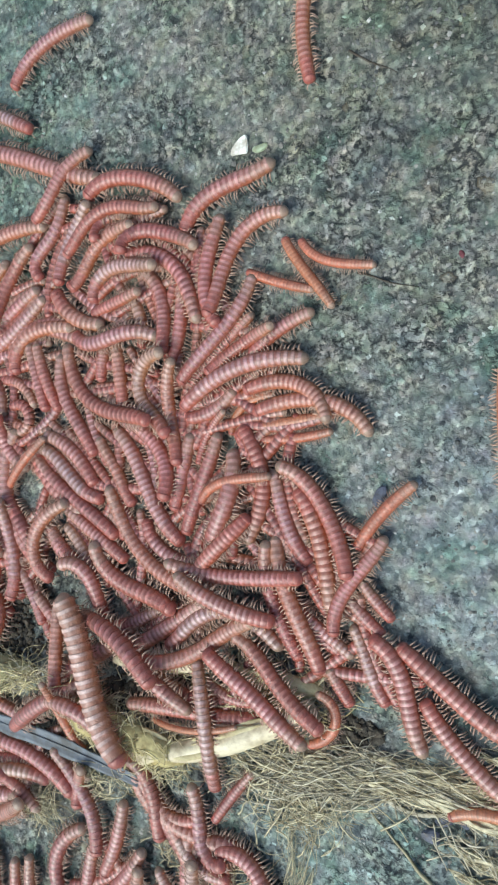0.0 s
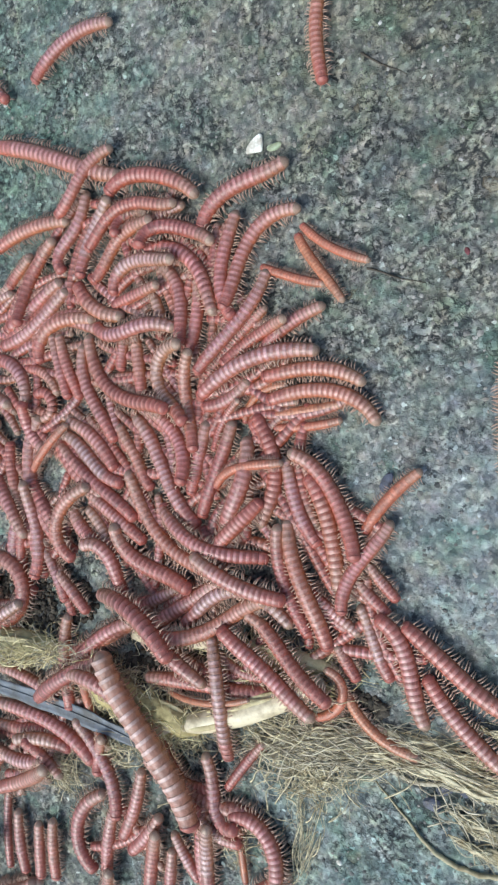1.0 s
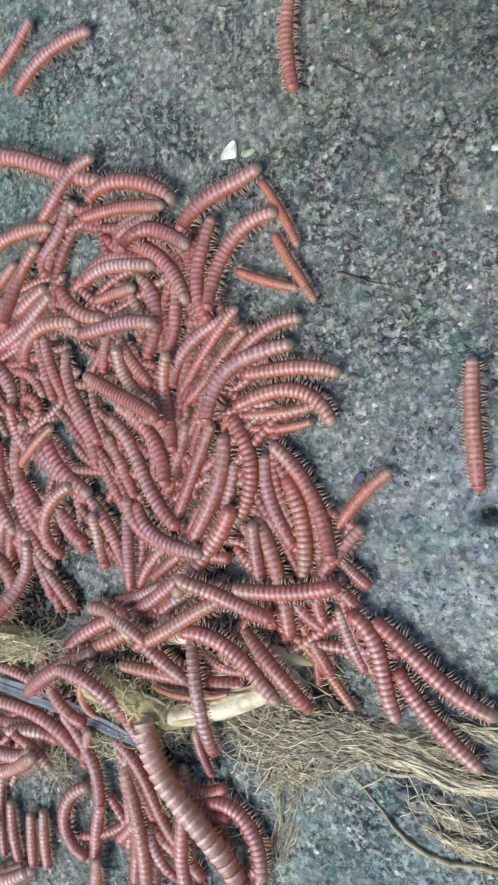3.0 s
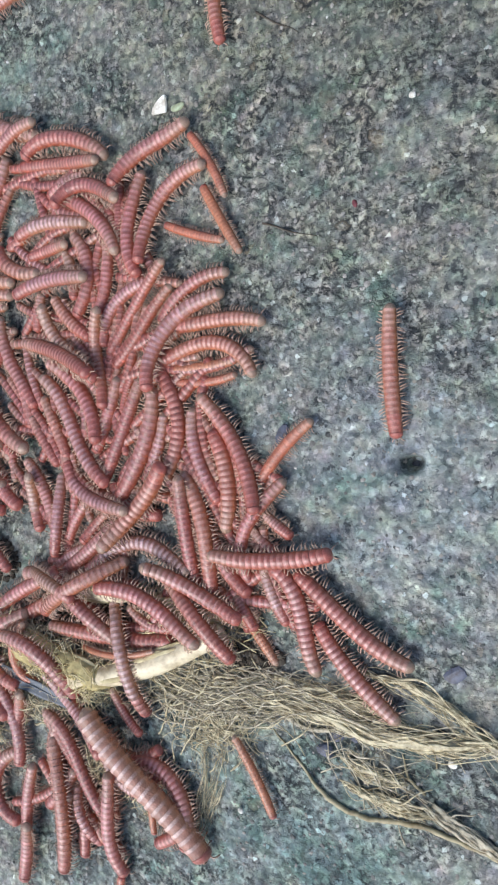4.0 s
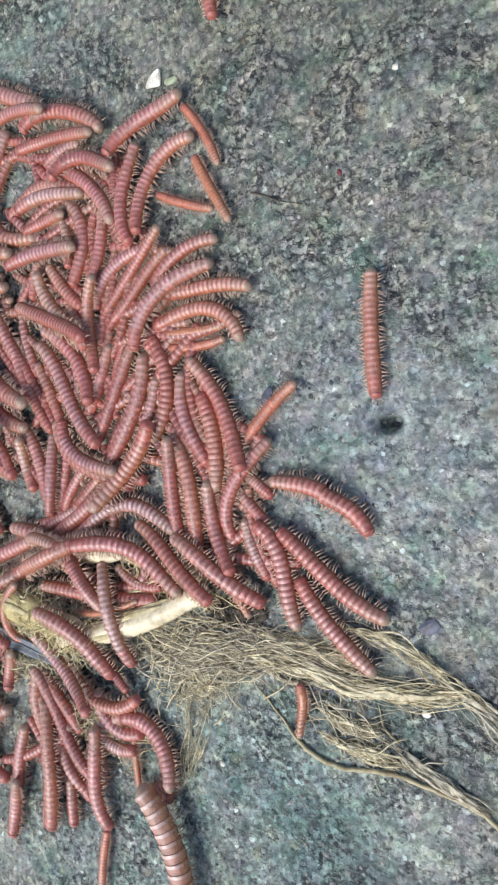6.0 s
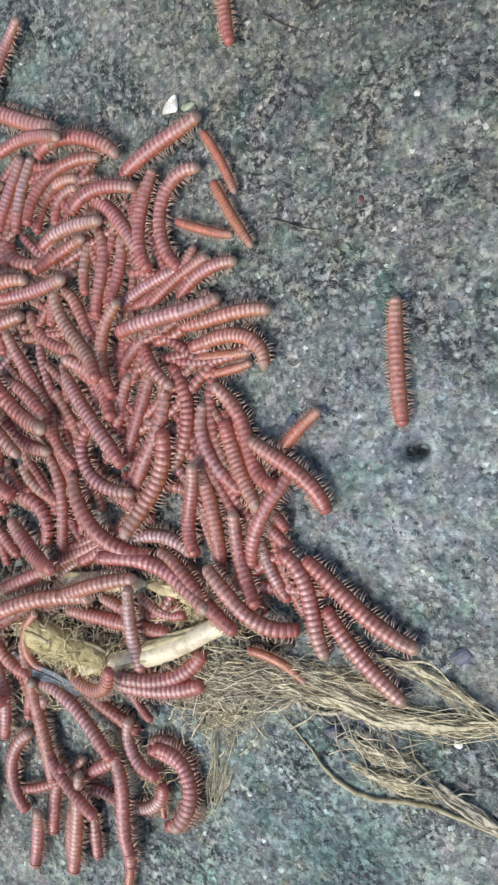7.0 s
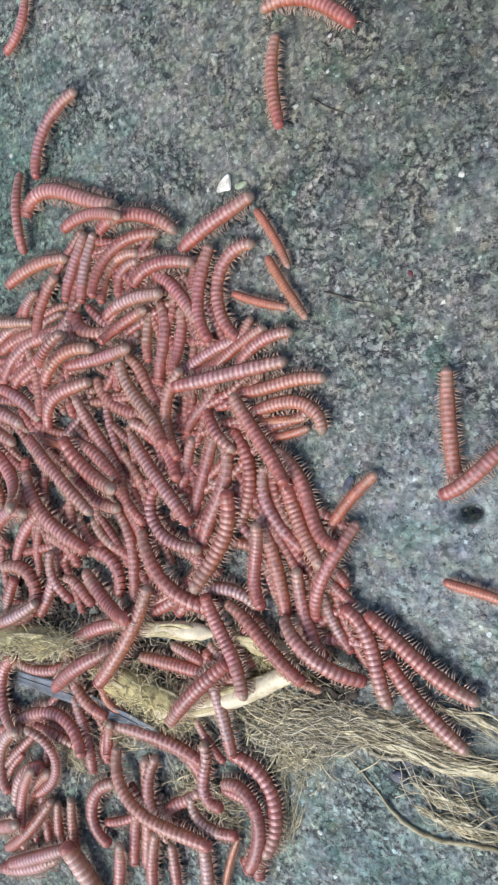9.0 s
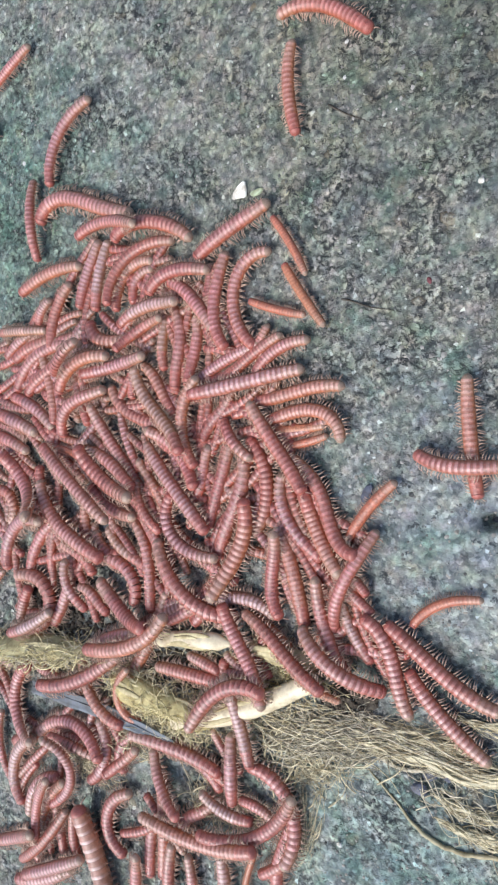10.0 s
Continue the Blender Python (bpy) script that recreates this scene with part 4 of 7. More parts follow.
millipede("rust", 1.31, 13.7, (0, -21.0, -112.8, 116, 66, 17, 0, 1.8, 1.8, 1.8, 1.10), (1, -19.6, -116.6, 150, -31, -5, 0, 3.9, 2.1, 1.8), (2, -21.4, -117.7, 106, 6, 0, 0, 5.1, 2.2, 1.9, 0.86), (5, -25.4, -119.7, 131, 6, 0, 0, 1.0, 1.0, 1.0), (9, -17.4, -113.7, 156, 6, 0, 0, 1.0, 1.0, 1.0))
millipede("amber", 0.94, 15.4, (0, -38.8, -100.7, 105, -51, 9, 0, 1.2, 3.2, 8.1), (1, -38.4, -104.1, 98, -93, -3, 0, 1.9, 1.6, 5.8), (2, -35.3, -101.8, 91, -140, 18, 0, 1.2, 3.3, 4.7, 1.04))
millipede("amber", 0.93, 18.2, (0, 37.9, -105.2, 6, -25, 11, 0, 1.4, 1.4, 1.4, 0.56), (0.5, 30, -103, -15, 0, 16, 0, 1.6, 1.6, 1.6, 0.8), (1, 20.5, -99.3, -37, 60, 0, 0, 1.4, 1.4, 1.4, 0.86), (2, 14.9, -92, -44, -31, 6, 0, 3.9, 2.7, 1.2, 0.86), (5, 14.9, -90, -44, -31, 6, 0, 0.7, 0.7, 0.7), (9, 4.9, -88, -44, -31, 6, 0, 0.7, 0.7, 0.7))
millipede("pink", 1.33, 17.8, (0, -39.9, -86.9, 91, -6, 0, 0, 4.7, 3.4, 2.4, 0.86), (1, -44.7, -96.2, 90, -25, -3, 0, 1.8, 1.8, 1.8, 1.02), (2, -44.1, -103.3, 130, -71, 4, 0, 2.6, 2.4, 1.6))
millipede("amber", 0.81, 12.2, (0, -17.7, -144.1, -136, 13, 0, 0, 1.3, 1.3, 1.3, 0.86), (1, -21.6, -160.4, -135, 13, 0, 0, 1.3, 1.3, 1.3, 0.86), (2, -21.6, -157.1, -135, 12, 0, 0, 1.3, 1.3, 1.3, 0.86), (3.5, 12.9, -112.6, -229, -15, 1, 0, 1.3, 1.3, 1.3, 0.76), (4, 16.7, -116.9, -240, 13, -1, 0, 1.3, 1.3, 1.3, 1.14), (4.5, 24.9, -122.7, -215, -14, 1, 0, 1.3, 1.3, 1.3, 1), (4.75, 27.05, -121.7, -172, -75.5, 3.5, 0, 1.3, 1.3, 1.3, 1.04), (5, 29.2, -120.7, -129, -137, 6, 0, 1.3, 1.3, 1.3, 1.09), (5.5, 31.5, -117, -110, -16, 0, 0, 1.3, 1.3, 1.3, 0.86), (7, 20, -99.6, -24, -19, 0, 0, 2.3, 1.2, 1.5, 0.86), (7.5, 16.2, -97.5, -35, 49, 0, 0, 5, 1.7, 1.5, 0.88), (8, 10.4, -93, -31, 1, 0, 0, 2.2, 4.3, 2.3))
millipede("pink", 1.08, 15.1, (1, -31.2, 46.5, 33, -12, 0, 0, 1.5, 1.5, 1.5, 0.86), (1.5, -40.5, 33.4, 32, -3, 0, 0, 1.5, 1.5, 1.5, 0.86), (2, -47.6, 28.0, 31, -6, 0, 0, 1.5, 1.5, 1.5, 1.10), (9, -51.3, 47.0, 57, 65, 0, 0, 1.5, 1.5, 1.5, 0.86), (10, -59.1, 41.5, 27, -6, 0, 0, 1.5, 1.5, 1.5, 0.86))
millipede("pink", 1.56, 30.6, (1, -43.3, 5.0, -20, -4, 7, 2, 2.0, 2.0, 2.0, 1.02), (9, -39.5, 5.5, -7, -67, 33, -10, 2.0, 2.0, 2.0, 0.91))
millipede("pink", 1.21, 17.7, (1, -36.4, -0.4, 41, -16, -19, 3, 2.7, 3.2, 2.4, 0.92), (9, -31.8, -0.3, -5, -50, 7, 0, 1.6, 2.4, 5.5, 1.08))
millipede("rust", 1.38, 19.7, (0, -20.5, -2.8, -9, -81, 10, -8, 2.8, 2.1, 1.8))
millipede("pink", 1.32, 18.2, (0, -50.6, -8.1, 10, -33, -1, 0, 1.8, 1.8, 1.8))
millipede("pink", 1.25, 15.6, (1, -40.1, -10.1, 64, -23, 42, -27, 1.7, 1.7, 1.7, 1.03), (9, -38.9, -9.6, 63, -13, 5, 0, 1.7, 1.7, 1.7, 0.87))
millipede("pale", 1.28, 14.8, (1, -34.7, -11.4, 59, -39, 5, -1, 2.2, 1.6, 3.2, 1.02), (5, -40.7, -9.4, 59, -39, 5, -1, 1.0, 1.0, 1.0), (9, -35.4, -10.4, 71, -19, 0, 0, 1.7, 1.7, 1.7, 0.92))
millipede("rust", 1.16, 21.4, (1, -26.0, -8.5, 16, -78, 8, 21, 2.8, 2.8, 3.1, 1.03), (5, -22.0, -6.3, -7, -6, 0, 0, 1.9, 1.6, 3.0, 0.86), (9, -25.7, -9.3, 34, -99, 4, 0, 4.1, 2.7, 1.5))
millipede("pink", 1.10, 8.8, (1, -26.4, -8.9, 37, -143, 16, 0, 3.8, 1.6, 1.9, 0.95), (5, -22.4, -10.9, 62, -143, 16, 0, 0.9, 0.9, 0.9), (9, -25.2, -13.4, 50, -104, 0, 0, 1.5, 1.5, 1.5))
millipede("pink", 1.03, 8.4, (1, -18.4, -9.3, 18, -10, 0, 0, 1.5, 1.5, 1.5, 0.92), (5, -20.9, -10.1, 17, -38, 0, 0, 1.5, 1.5, 1.5), (9, -22.9, -6.1, 17, -38, 0, 0, 0.8, 0.8, 0.8))
millipede("pink", 1.20, 17.1, (1, -28.2, -13.7, 33, -63, -12, 16, 2.0, 1.7, 3.6, 1.03), (5, -28.2, -17.7, 8, -63, -12, 16, 1.0, 1.0, 1.0), (9, -27.8, -12.1, 39, -99, -6, 0, 1.6, 1.6, 1.6, 0.86))
millipede("rust", 1.27, 16.4, (1, -15.3, -13.1, -1, -105, 29, -16, 4.6, 2.4, 3.2), (5, -14.4, -13.0, -4, -99, 27, 0, 4.1, 2.5, 5.2, 1.04), (9, -14.6, -13.6, 9, -64, 9, 0, 3.0, 3.1, 2.6, 0.88))
millipede("pink", 1.32, 19.4, (1, -13.1, -19.8, -42, -81, 9, 7, 1.7, 2.2, 3.7, 1.09), (5, -14.1, -18.0, -43, -42, -3, 0, 1.7, 2.1, 3.2, 0.88), (9, -12.1, -18.7, -43, -37, 8, 0, 1.6, 2.2, 2.9, 0.86))
millipede("pale", 1.27, 16.6, (1, -23.8, -18.3, 16, -98, 28, -2, 1.7, 2.2, 4.6, 1.06), (5, -25.0, -17.5, 2, -36, 7, 0, 1.7, 1.7, 1.7), (9, -22.9, -19.4, 9, -40, 7, 0, 1.6, 2.2, 3.5, 0.96))
millipede("pink", 1.29, 16.4, (1, -15.6, -25.5, 105, 51, 13, 0, 3, 1.7, 2, 0.88), (5, -16.9, -27.7, 92, 88, 7, 0, 1.9, 1.7, 1.8, 0.95), (9, -15.9, -28, 88, 43, 19, 0, 1.7, 1.7, 1.4, 0.99))
millipede("rust", 1.08, 10.8, (1, -24.8, -23.6, 13, -3, 0, 0, 1.4, 2.1, 3.3), (5, -25.4, -22.3, 6, -13, 0, 0, 1.7, 1.6, 2.9, 0.87), (9, -24.8, -23.8, 25, -41, 0, 0, 4.5, 2.2, 3.3, 1.12))
millipede("pink", 1.44, 11.7, (1, -34.3, -24.8, -34, 61, 0, 0, 1.9, 1.9, 1.9, 1.02), (9, -34.6, -24.1, -23, 87, -21, 0, 2, 1.7, 1.3, 1.01))
millipede("pink", 1.32, 18.5, (1, -25.5, -30, -5, 16, -35, 6, 1.6, 3.4, 2.9), (5, -24.5, -28.6, 4, -31, 3, 0, 2.5, 2.6, 4, 0.97), (9, -32.5, -30.3, 7, 3, -1, 0, 3, 2.3, 3.7, 0.92))
millipede("pink", 1.32, 15.1, (1, -50.2, -23.4, 30, 10, -9, 0, 1.8, 1.8, 1.8), (9, -50.2, -23.4, 5, 10, -9, 0, 1.1, 1.1, 1.1))
millipede("rust", 1.33, 16.5, (1, -50.1, -18.2, 63, -59, 0, 0, 4.3, 1.8, 2.2, 1.10), (9, -48.9, -17.1, 63, -44, 0, 0, 1.8, 1.8, 1.8, 0.86))
millipede("pale", 1.05, 14.5, (1, -56.0, -17.5, 44, -7, 0, 0, 1.5, 1.5, 1.5, 0.86), (9, -60.3, -19.6, -5, -1, 0, 0, 1.4, 2.9, 2.3, 1.05))
millipede("pink", 1.32, 19.1, (1, -50.0, -26.9, 30, 29, -7, 0, 1.8, 1.8, 1.8), (9, -50.0, -26.9, 30, 29, -7, 0, 1.1, 1.1, 1.1))
millipede("pink", 1.36, 17.1, (1, -44.1, -28.6, 29, -110, 19, 0, 1.8, 1.8, 1.8, 1.04), (9, -42.1, -29.6, 22, -70, 2, 0, 2.5, 3.6, 3.5, 0.99))
millipede("rust", 0.93, 12.8, (1, -8.0, -20.0, 84, -1, 0, 0, 1.4, 1.4, 1.4, 1.10), (5, -8.6, -16.5, 87, 6, 0, 0, 1.4, 1.4, 1.4, 0.86), (9, -7.7, -18.7, 82, 11, 0, 0, 1.4, 1.4, 1.4, 0.86))
millipede("pink", 1.23, 18.1, (0, -5.2, -20.4, 88, -55, 11, 0, 3.1, 2.5, 1.6))
millipede("pink", 1.21, 22.6, (1, -0.1, -17.9, 48, -86, -21, 5, 3.7, 1.6, 2.1), (5, 1.1, -17.7, 49, -92, -4, 0, 3.4, 1.5, 2.2, 0.95), (9, 0.1, -19.6, 74, -139, -10, -6, 1.7, 1.7, 1.7))
millipede("pink", 1.36, 18.3, (1, -2.8, -7.2, 28, -52, 21, 0, 1.8, 1.8, 1.8, 1.03), (5, -1.7, -7.6, 29, -43, 14, 0, 3.5, 1.8, 2.1, 0.92), (9, -1.7, -6.9, 24, -13, 4, 0, 1.8, 1.8, 1.8, 0.93))
millipede("amber", 0.87, 13.5, (1, 12.0, -22.5, -56, 8, -6, 0, 1.3, 1.3, 1.3), (5, 12.6, -21.7, -60, 4, 0, 0, 1.3, 1.3, 1.3, 0.97), (9, 12.8, -21.6, -59, 7, 0, 0, 1.3, 1.3, 1.3))
millipede("amber", 0.80, 11.6, (0, 7.1, -23.4, -20, 11, 0, 0, 1.3, 1.2, 1.4))
millipede("pink", 1.16, 19.5, (1, -3.9, -30.8, 50, 23, 11, 0, 2.7, 2.5, 1.6, 1.08), (5, -8.2, -34.1, 41, -87, 10, 0, 1.6, 1.6, 1.6, 0.92), (9, -5.5, -32.4, 23.5, -23.1, 1.2, 0, 1.1, 1.1, 1.2, 0.87))
millipede("rust", 0.98, 18.1, (1, -4.2, -33.7, 43, -7, 0, 0, 1.4, 1.4, 1.4, 0.86), (5, -5.2, -35.1, 48, -20, -2, 0, 1.6, 1.7, 3.8, 1.1), (9, -1.2, -32, 34.9, 50, -0.2, 0, 1, 1, 1, 0.89))
millipede("rust", 1.06, 16.0, (1, -0.0, -33.6, 28, -26, 0, 0, 2.5, 1.7, 4.0, 0.86), (5, -4.1, -38.7, 47, 2, -10, 0, 1.5, 1.5, 1.5, 1.10), (9, 1.2, -31.8, 31, -18, 0, 0, 1.5, 1.5, 1.5, 0.86))
millipede("pink", 1.12, 14.1, (1, 6.7, -31.6, 30, -29, 0, 0, 1.6, 1.6, 1.6, 0.86), (5, 6.2, -33.2, 29, -61, -3, 0, 1.6, 1.6, 1.6, 1.09), (9, 7.2, -31.4, 24, -54, 0, 0, 1.6, 1.6, 1.6, 0.86))
millipede("pink", 1.32, 22.5, (1, -0.6, -38, 17, -47, -2, 1, 1.7, 2.7, 1.6, 1.05), (3.5, 2.7, -40, 50, -99, 9, 4, 5, 2.6, 1.8), (5, 3.6, -40.5, 47, -82, 6, -1, 3.3, 3.1, 1.6), (7, -0.8, -38.4, 12, 7, 7, 0, 2.6, 3.4, 1.6, 0.92), (8.5, 2.1, -36.2, 11, 10, 8, 0, 3.5, 3.2, 1.6, 0.91), (9, -0.3, -36.6, 7, 1, -2, 0, 3.8, 2.7, 1.7, 1.04))
millipede("pink", 1.19, 19.9, (1, 12.7, -44.1, -12, -79, -9, -2, 1.6, 1.6, 1.6, 1.04), (5, 9.9, -44.0, -10, -98, -15, 5, 1.6, 1.6, 1.6, 1.02), (9, 12.7, -44.0, -17, -105, -23, 0, 1.6, 1.6, 1.6, 0.86))
millipede("amber", 0.88, 10.9, (1, 9.3, -46.2, 7, 2, 0, 0, 1.3, 1.3, 1.3, 1.05), (5, 8.3, -46.5, 4, 10, 0, 0, 1.3, 1.3, 1.3, 1.04), (9, 10.5, -46.1, 2, 6, 0, 0, 1.3, 1.3, 1.3, 0.86))
millipede("amber", 0.79, 11.1, (1, 9.3, -48.9, 5, 16, 0, 0, 1.2, 1.2, 1.2, 1.04), (5, 8.8, -49.1, 4, 25, 0, 0, 1.2, 1.2, 1.2, 1.02), (9, 10.9, -48.8, 10, 13, 0, 0, 1.2, 1.2, 1.2, 0.86))
millipede("amber", 0.70, 10.9, (1, 0.6, -43.8, 37, -87, 4, 0, 1.1, 1.1, 1.1), (5, 0.6, -45.8, 37, -87, 4, 0, 0.6, 0.6, 0.6), (9, 6.6, -43.8, 37, -87, 4, 0, 0.6, 0.6, 0.6))
millipede("pink", 1.17, 10.3, (1, -5.9, -43.7, 25, 49, 0, 0, 1.6, 1.6, 1.6, 0.9), (5, -5.9, -39.7, 50, 49, 0, 0, 0.9, 0.9, 0.9), (9, -7.5, -42.5, 52, 0, 19, 0, 1.7, 1.2, 1.1, 1.12))
millipede("rust", 0.68, 10.4, (1, -6.7, -48.1, 56, -49, 0, 0, 1.4, 1.2, 2.7), (5, -7.3, -48.8, 64, -43, 0, 0, 1.6, 1.1, 1.3), (9, -7.4, -51.2, 70.1, -15, 0, 0, 0.6, 0.7, 0.7, 0.88))
millipede("pink", 1.20, 17.5, (0, -13.7, -43.8, 90, -48, -13, 0, 3, 1.8, 4), (5, -13.7, -43.8, 90, -48, -13, 0, 3, 1.8, 4), (9, -13.9, -43.3, 83, -83, -1, 0, 3.3, 3.3, 3.7, 1.05))
millipede("pale", 1.32, 20.7, (1, -18, -39.8, 87, -168, -25, 17, 4.3, 1.6, 5.2), (5, -21.2, -41.4, 133, -51, -16, 0, 4.5, 1.7, 3, 0.95), (9, -21, -40.8, 127, -25, -19, 0, 6.6, 3.1, 2.7, 1.05))
millipede("pink", 1.35, 18.5, (1, -17.1, -51.1, 121, 70, -6, 0, 4.1, 1.9, 2.1, 0.86), (5, -18.7, -50.6, 129, 48, -2, 0, 3.8, 1.8, 2.2, 1.05), (9, -17.8, -49.7, 135, 42, 3, 0, 3.8, 1.7, 2.7, 0.87))
millipede("rust", 1.31, 23.7, (1, -29, -40.4, 143, -85, -15, 10, 4.8, 2.2, 1.8, 1.1), (5, -22.6, -42.7, 160, 18, 0, 0, 6.8, 3.5, 1.6, 0.86), (9, -25.7, -41.6, 152.1, -51.1, -17.5, 0, 1.2, 1.2, 1.2, 0.98))
millipede("pink", 1.29, 19.2, (1, -35.8, -42, 111, -43, -14, 0, 1.7, 1.7, 1.7), (9, -35, -46.8, 121, -19, 0, 0, 1.2, 1.6, 3.3, 0.92))
millipede("pink", 1.36, 24.2, (1, -19.4, -56.9, 122, -7, 16, 1, 1.8, 1.8, 1.8, 0.94), (5, -20.1, -57.2, 127, -11, 20, 5, 3.4, 1.8, 2.2, 1.03), (9, -18, -56.5, 130, -3, -3, 0, 3.9, 3.3, 1.9, 0.91))
millipede("pink", 1.17, 11.7, (1, -26.3, -54.2, 120, 1, 3, -15, 1.6, 1.6, 1.6, 1.1), (5, -25.1, -56.4, 116, 8, 0, 0, 1.6, 1.6, 1.6), (9, -24.4, -56.9, 117, 18, -7, 0, 1.1, 1.3, 1.8, 1.12))
millipede("rust", 1.32, 21.9, (1, -35.9, -59.1, 141, -11, -8, 0, 1.8, 1.8, 1.8), (5, -45.9, -55.1, 141, -11, -8, 0, 1.1, 1.1, 1.1), (9, -29.9, -59.1, 116, -11, -8, 0, 1.1, 1.1, 1.1))
millipede("pale", 1.37, 16.3, (1, -36.8, -54.6, 144, -6, 23, 0, 1.8, 1.8, 1.8), (5, -44.8, -56.6, 144, -6, 23, 0, 1.1, 1.1, 1.1), (9, -39.1, -55, 148.4, -35.8, 2.9, 0, 1.3, 1.3, 1.3, 0.94))
millipede("pink", 1.36, 14.4, (1, -36, -51, 140, 47, 1, 0, 1.8, 1.8, 1.8, 0.95), (5, -34, -49, 115, 47, 1, 0, 1.1, 1.1, 1.1), (9, -35.2, -51.5, 149, 29, 3, 0, 3.9, 2.6, 1.4, 1.07))
millipede("amber", 0.86, 14.3, (1, -47.2, -52.7, 41, -1, 0, 0, 1.2, 3.4, 3.3), (9, -48.0, -48.2, -14, -6, 0, 0, 1.2, 2.0, 3.9))
millipede("rust", 1.11, 9.3, (1, -47.7, -43.3, -73, -200, -2, 0, 1.6, 1.6, 1.6), (9, -47.7, -49.3, -48, -200, -2, 0, 0.9, 0.9, 0.9))
millipede("pink", 1.02, 8.9, (0, -48.2, -37.9, -36, -73, 0, 0, 1.5, 1.5, 1.5), (5, -48.2, -37.9, -36, -73, 0, 0, 1.5, 1.5, 1.5), (9, -48.2, -37.9, -36, -73, 0, 0, 1, 1, 1, 1))
millipede("pink", 1.43, 13.5, (1, -55.6, -37.1, -50, -93, 0, 0, 1.9, 1.9, 1.9, 0.89), (9, -58.5, -37.9, -33.1, -31.1, 0, 0, 1.4, 1.4, 1.4, 1.02))
millipede("pink", 1.33, 12.0, (1, -51.3, -49.2, -61, 88, 0, 0, 3.7, 1.7, 2.2), (9, -53.2, -49.2, -84.4, 88, 0, 0, 1.3, 1.3, 1.3, 1))
millipede("rust", 1.26, 12.2, (0, -57.6, -58, -80, 23, 0, 0, 1.7, 1.7, 1.7), (5, -57.6, -58, -80, 23, 0, 0, 1.7, 1.7, 1.7), (9, -57.6, -58, -80, 23, 0, 0, 1.2, 1.2, 1.3, 1))
millipede("pink", 1.35, 13.3, (1, -57.5, -64.4, -55, -22, 0, 0, 1.7, 3.4, 3.3), (9, -55.5, -62.4, -30, -22, 0, 0, 1.1, 1.1, 1.1))
millipede("pink", 1.34, 17.5, (1, -51.4, -69.3, 95, 25, -11, 0, 3.1, 2.3, 3.9, 1.07), (2, -52.3, -80.5, 67, 35, 6, 0, 8.2, 3.4, 3.7, 0.93), (9, -52.3, -80.5, 67, 35, 6, 0, 1.3, 1.3, 1.3, 0.93))
millipede("pink", 1.29, 18.5, (1, -42.6, -66.7, 74, -132, 14, 0, 3.0, 3.5, 3.3), (9, -42.6, -66.7, 124, -132, 14, 0, 1.0, 1.0, 1.0))
millipede("rust", 1.44, 13.2, (1, -48.5, -65.4, -55, 9, 0, 0, 1.9, 1.9, 1.9, 0.95), (9, -35.8, -60.5, -29, 54, -1, 0, 2.8, 2, 2.9, 0.97))
millipede("pink", 1.49, 8.3, (1, -39.2, -68.4, 132, -36, 0, 0, 1.9, 1.9, 1.9), (9, -39.2, -70.4, 132, -36, 0, 0, 1.2, 1.2, 1.2))
millipede("pink", 1.27, 17.0, (1, -31.3, -65.8, 145, 0, 0, 0, 1.7, 1.7, 1.7, 0.86), (5, -28.6, -69.4, 117, 33, 0, 0, 1.7, 1.7, 1.7, 0.86), (9, -27.6, -72.8, 101, 44, 10, 0, 2, 1.7, 1.2, 1.09))
millipede("pale", 1.23, 10.4, (1, -34.5, -68.8, 123, 32, 0, 0, 1.7, 1.7, 1.7, 0.95), (5, -30.7, -71.1, 92, -52, 0, 0, 2, 1.8, 4.2), (9, -33.9, -69.9, 141, -40, -8, 0, 1.2, 1.2, 1.3, 1.11))
millipede("rust", 1.53, 21.1, (1, -23.7, -74.4, 147, -57, -23, 0, 3, 1.9, 3.1, 0.93), (5, -15.7, -68.4, 147, -57, -23, 0, 1.2, 1.2, 1.2), (9, -16.3, -77.2, 140, -73, 4, 0, 1.9, 3.9, 2.8, 1.12))
millipede("pink", 1.33, 25.6, (1, -19.2, -68.5, 139, -67, -0, 9, 4.2, 1.9, 2.1, 1.10), (2, -18.9, -75.9, 155, 10, 3, 0, 3.1, 3.8, 2.6, 0.86), (5, -20.9, -85.9, 180, 10, 3, 0, 1.1, 1.1, 1.1), (9, -24.9, -83.9, 205, 10, 3, 0, 1.1, 1.1, 1.1))
millipede("pink", 1.18, 10.6, (1, -46.9, -78.3, 117, 22, 0, 0, 1.6, 1.6, 1.6), (9, -49.2, -78.7, 105, -53, -7, 0, 1.1, 3.1, 3.4, 1.09))
millipede("pink", 1.39, 14.8, (1, -32.5, -74.4, 130, 104, 25, 0, 1.7, 3.4, 4.5, 0.86), (5, -42.5, -66.4, 155, 104, 25, 0, 1.1, 1.1, 1.1), (9, -34.6, -74.9, 133, 114, -18, 0, 1.7, 1.6, 1.3, 1.12))
millipede("rust", 1.62, 28.5, (1, -58.4, -82.3, 94, 184, 9, -17, 1.9, 2.5, 2.5, 0.86), (9, -61.4, -83.7, 86, 215, 23, -28, 2.4, 2.1, 2.1, 1.05))
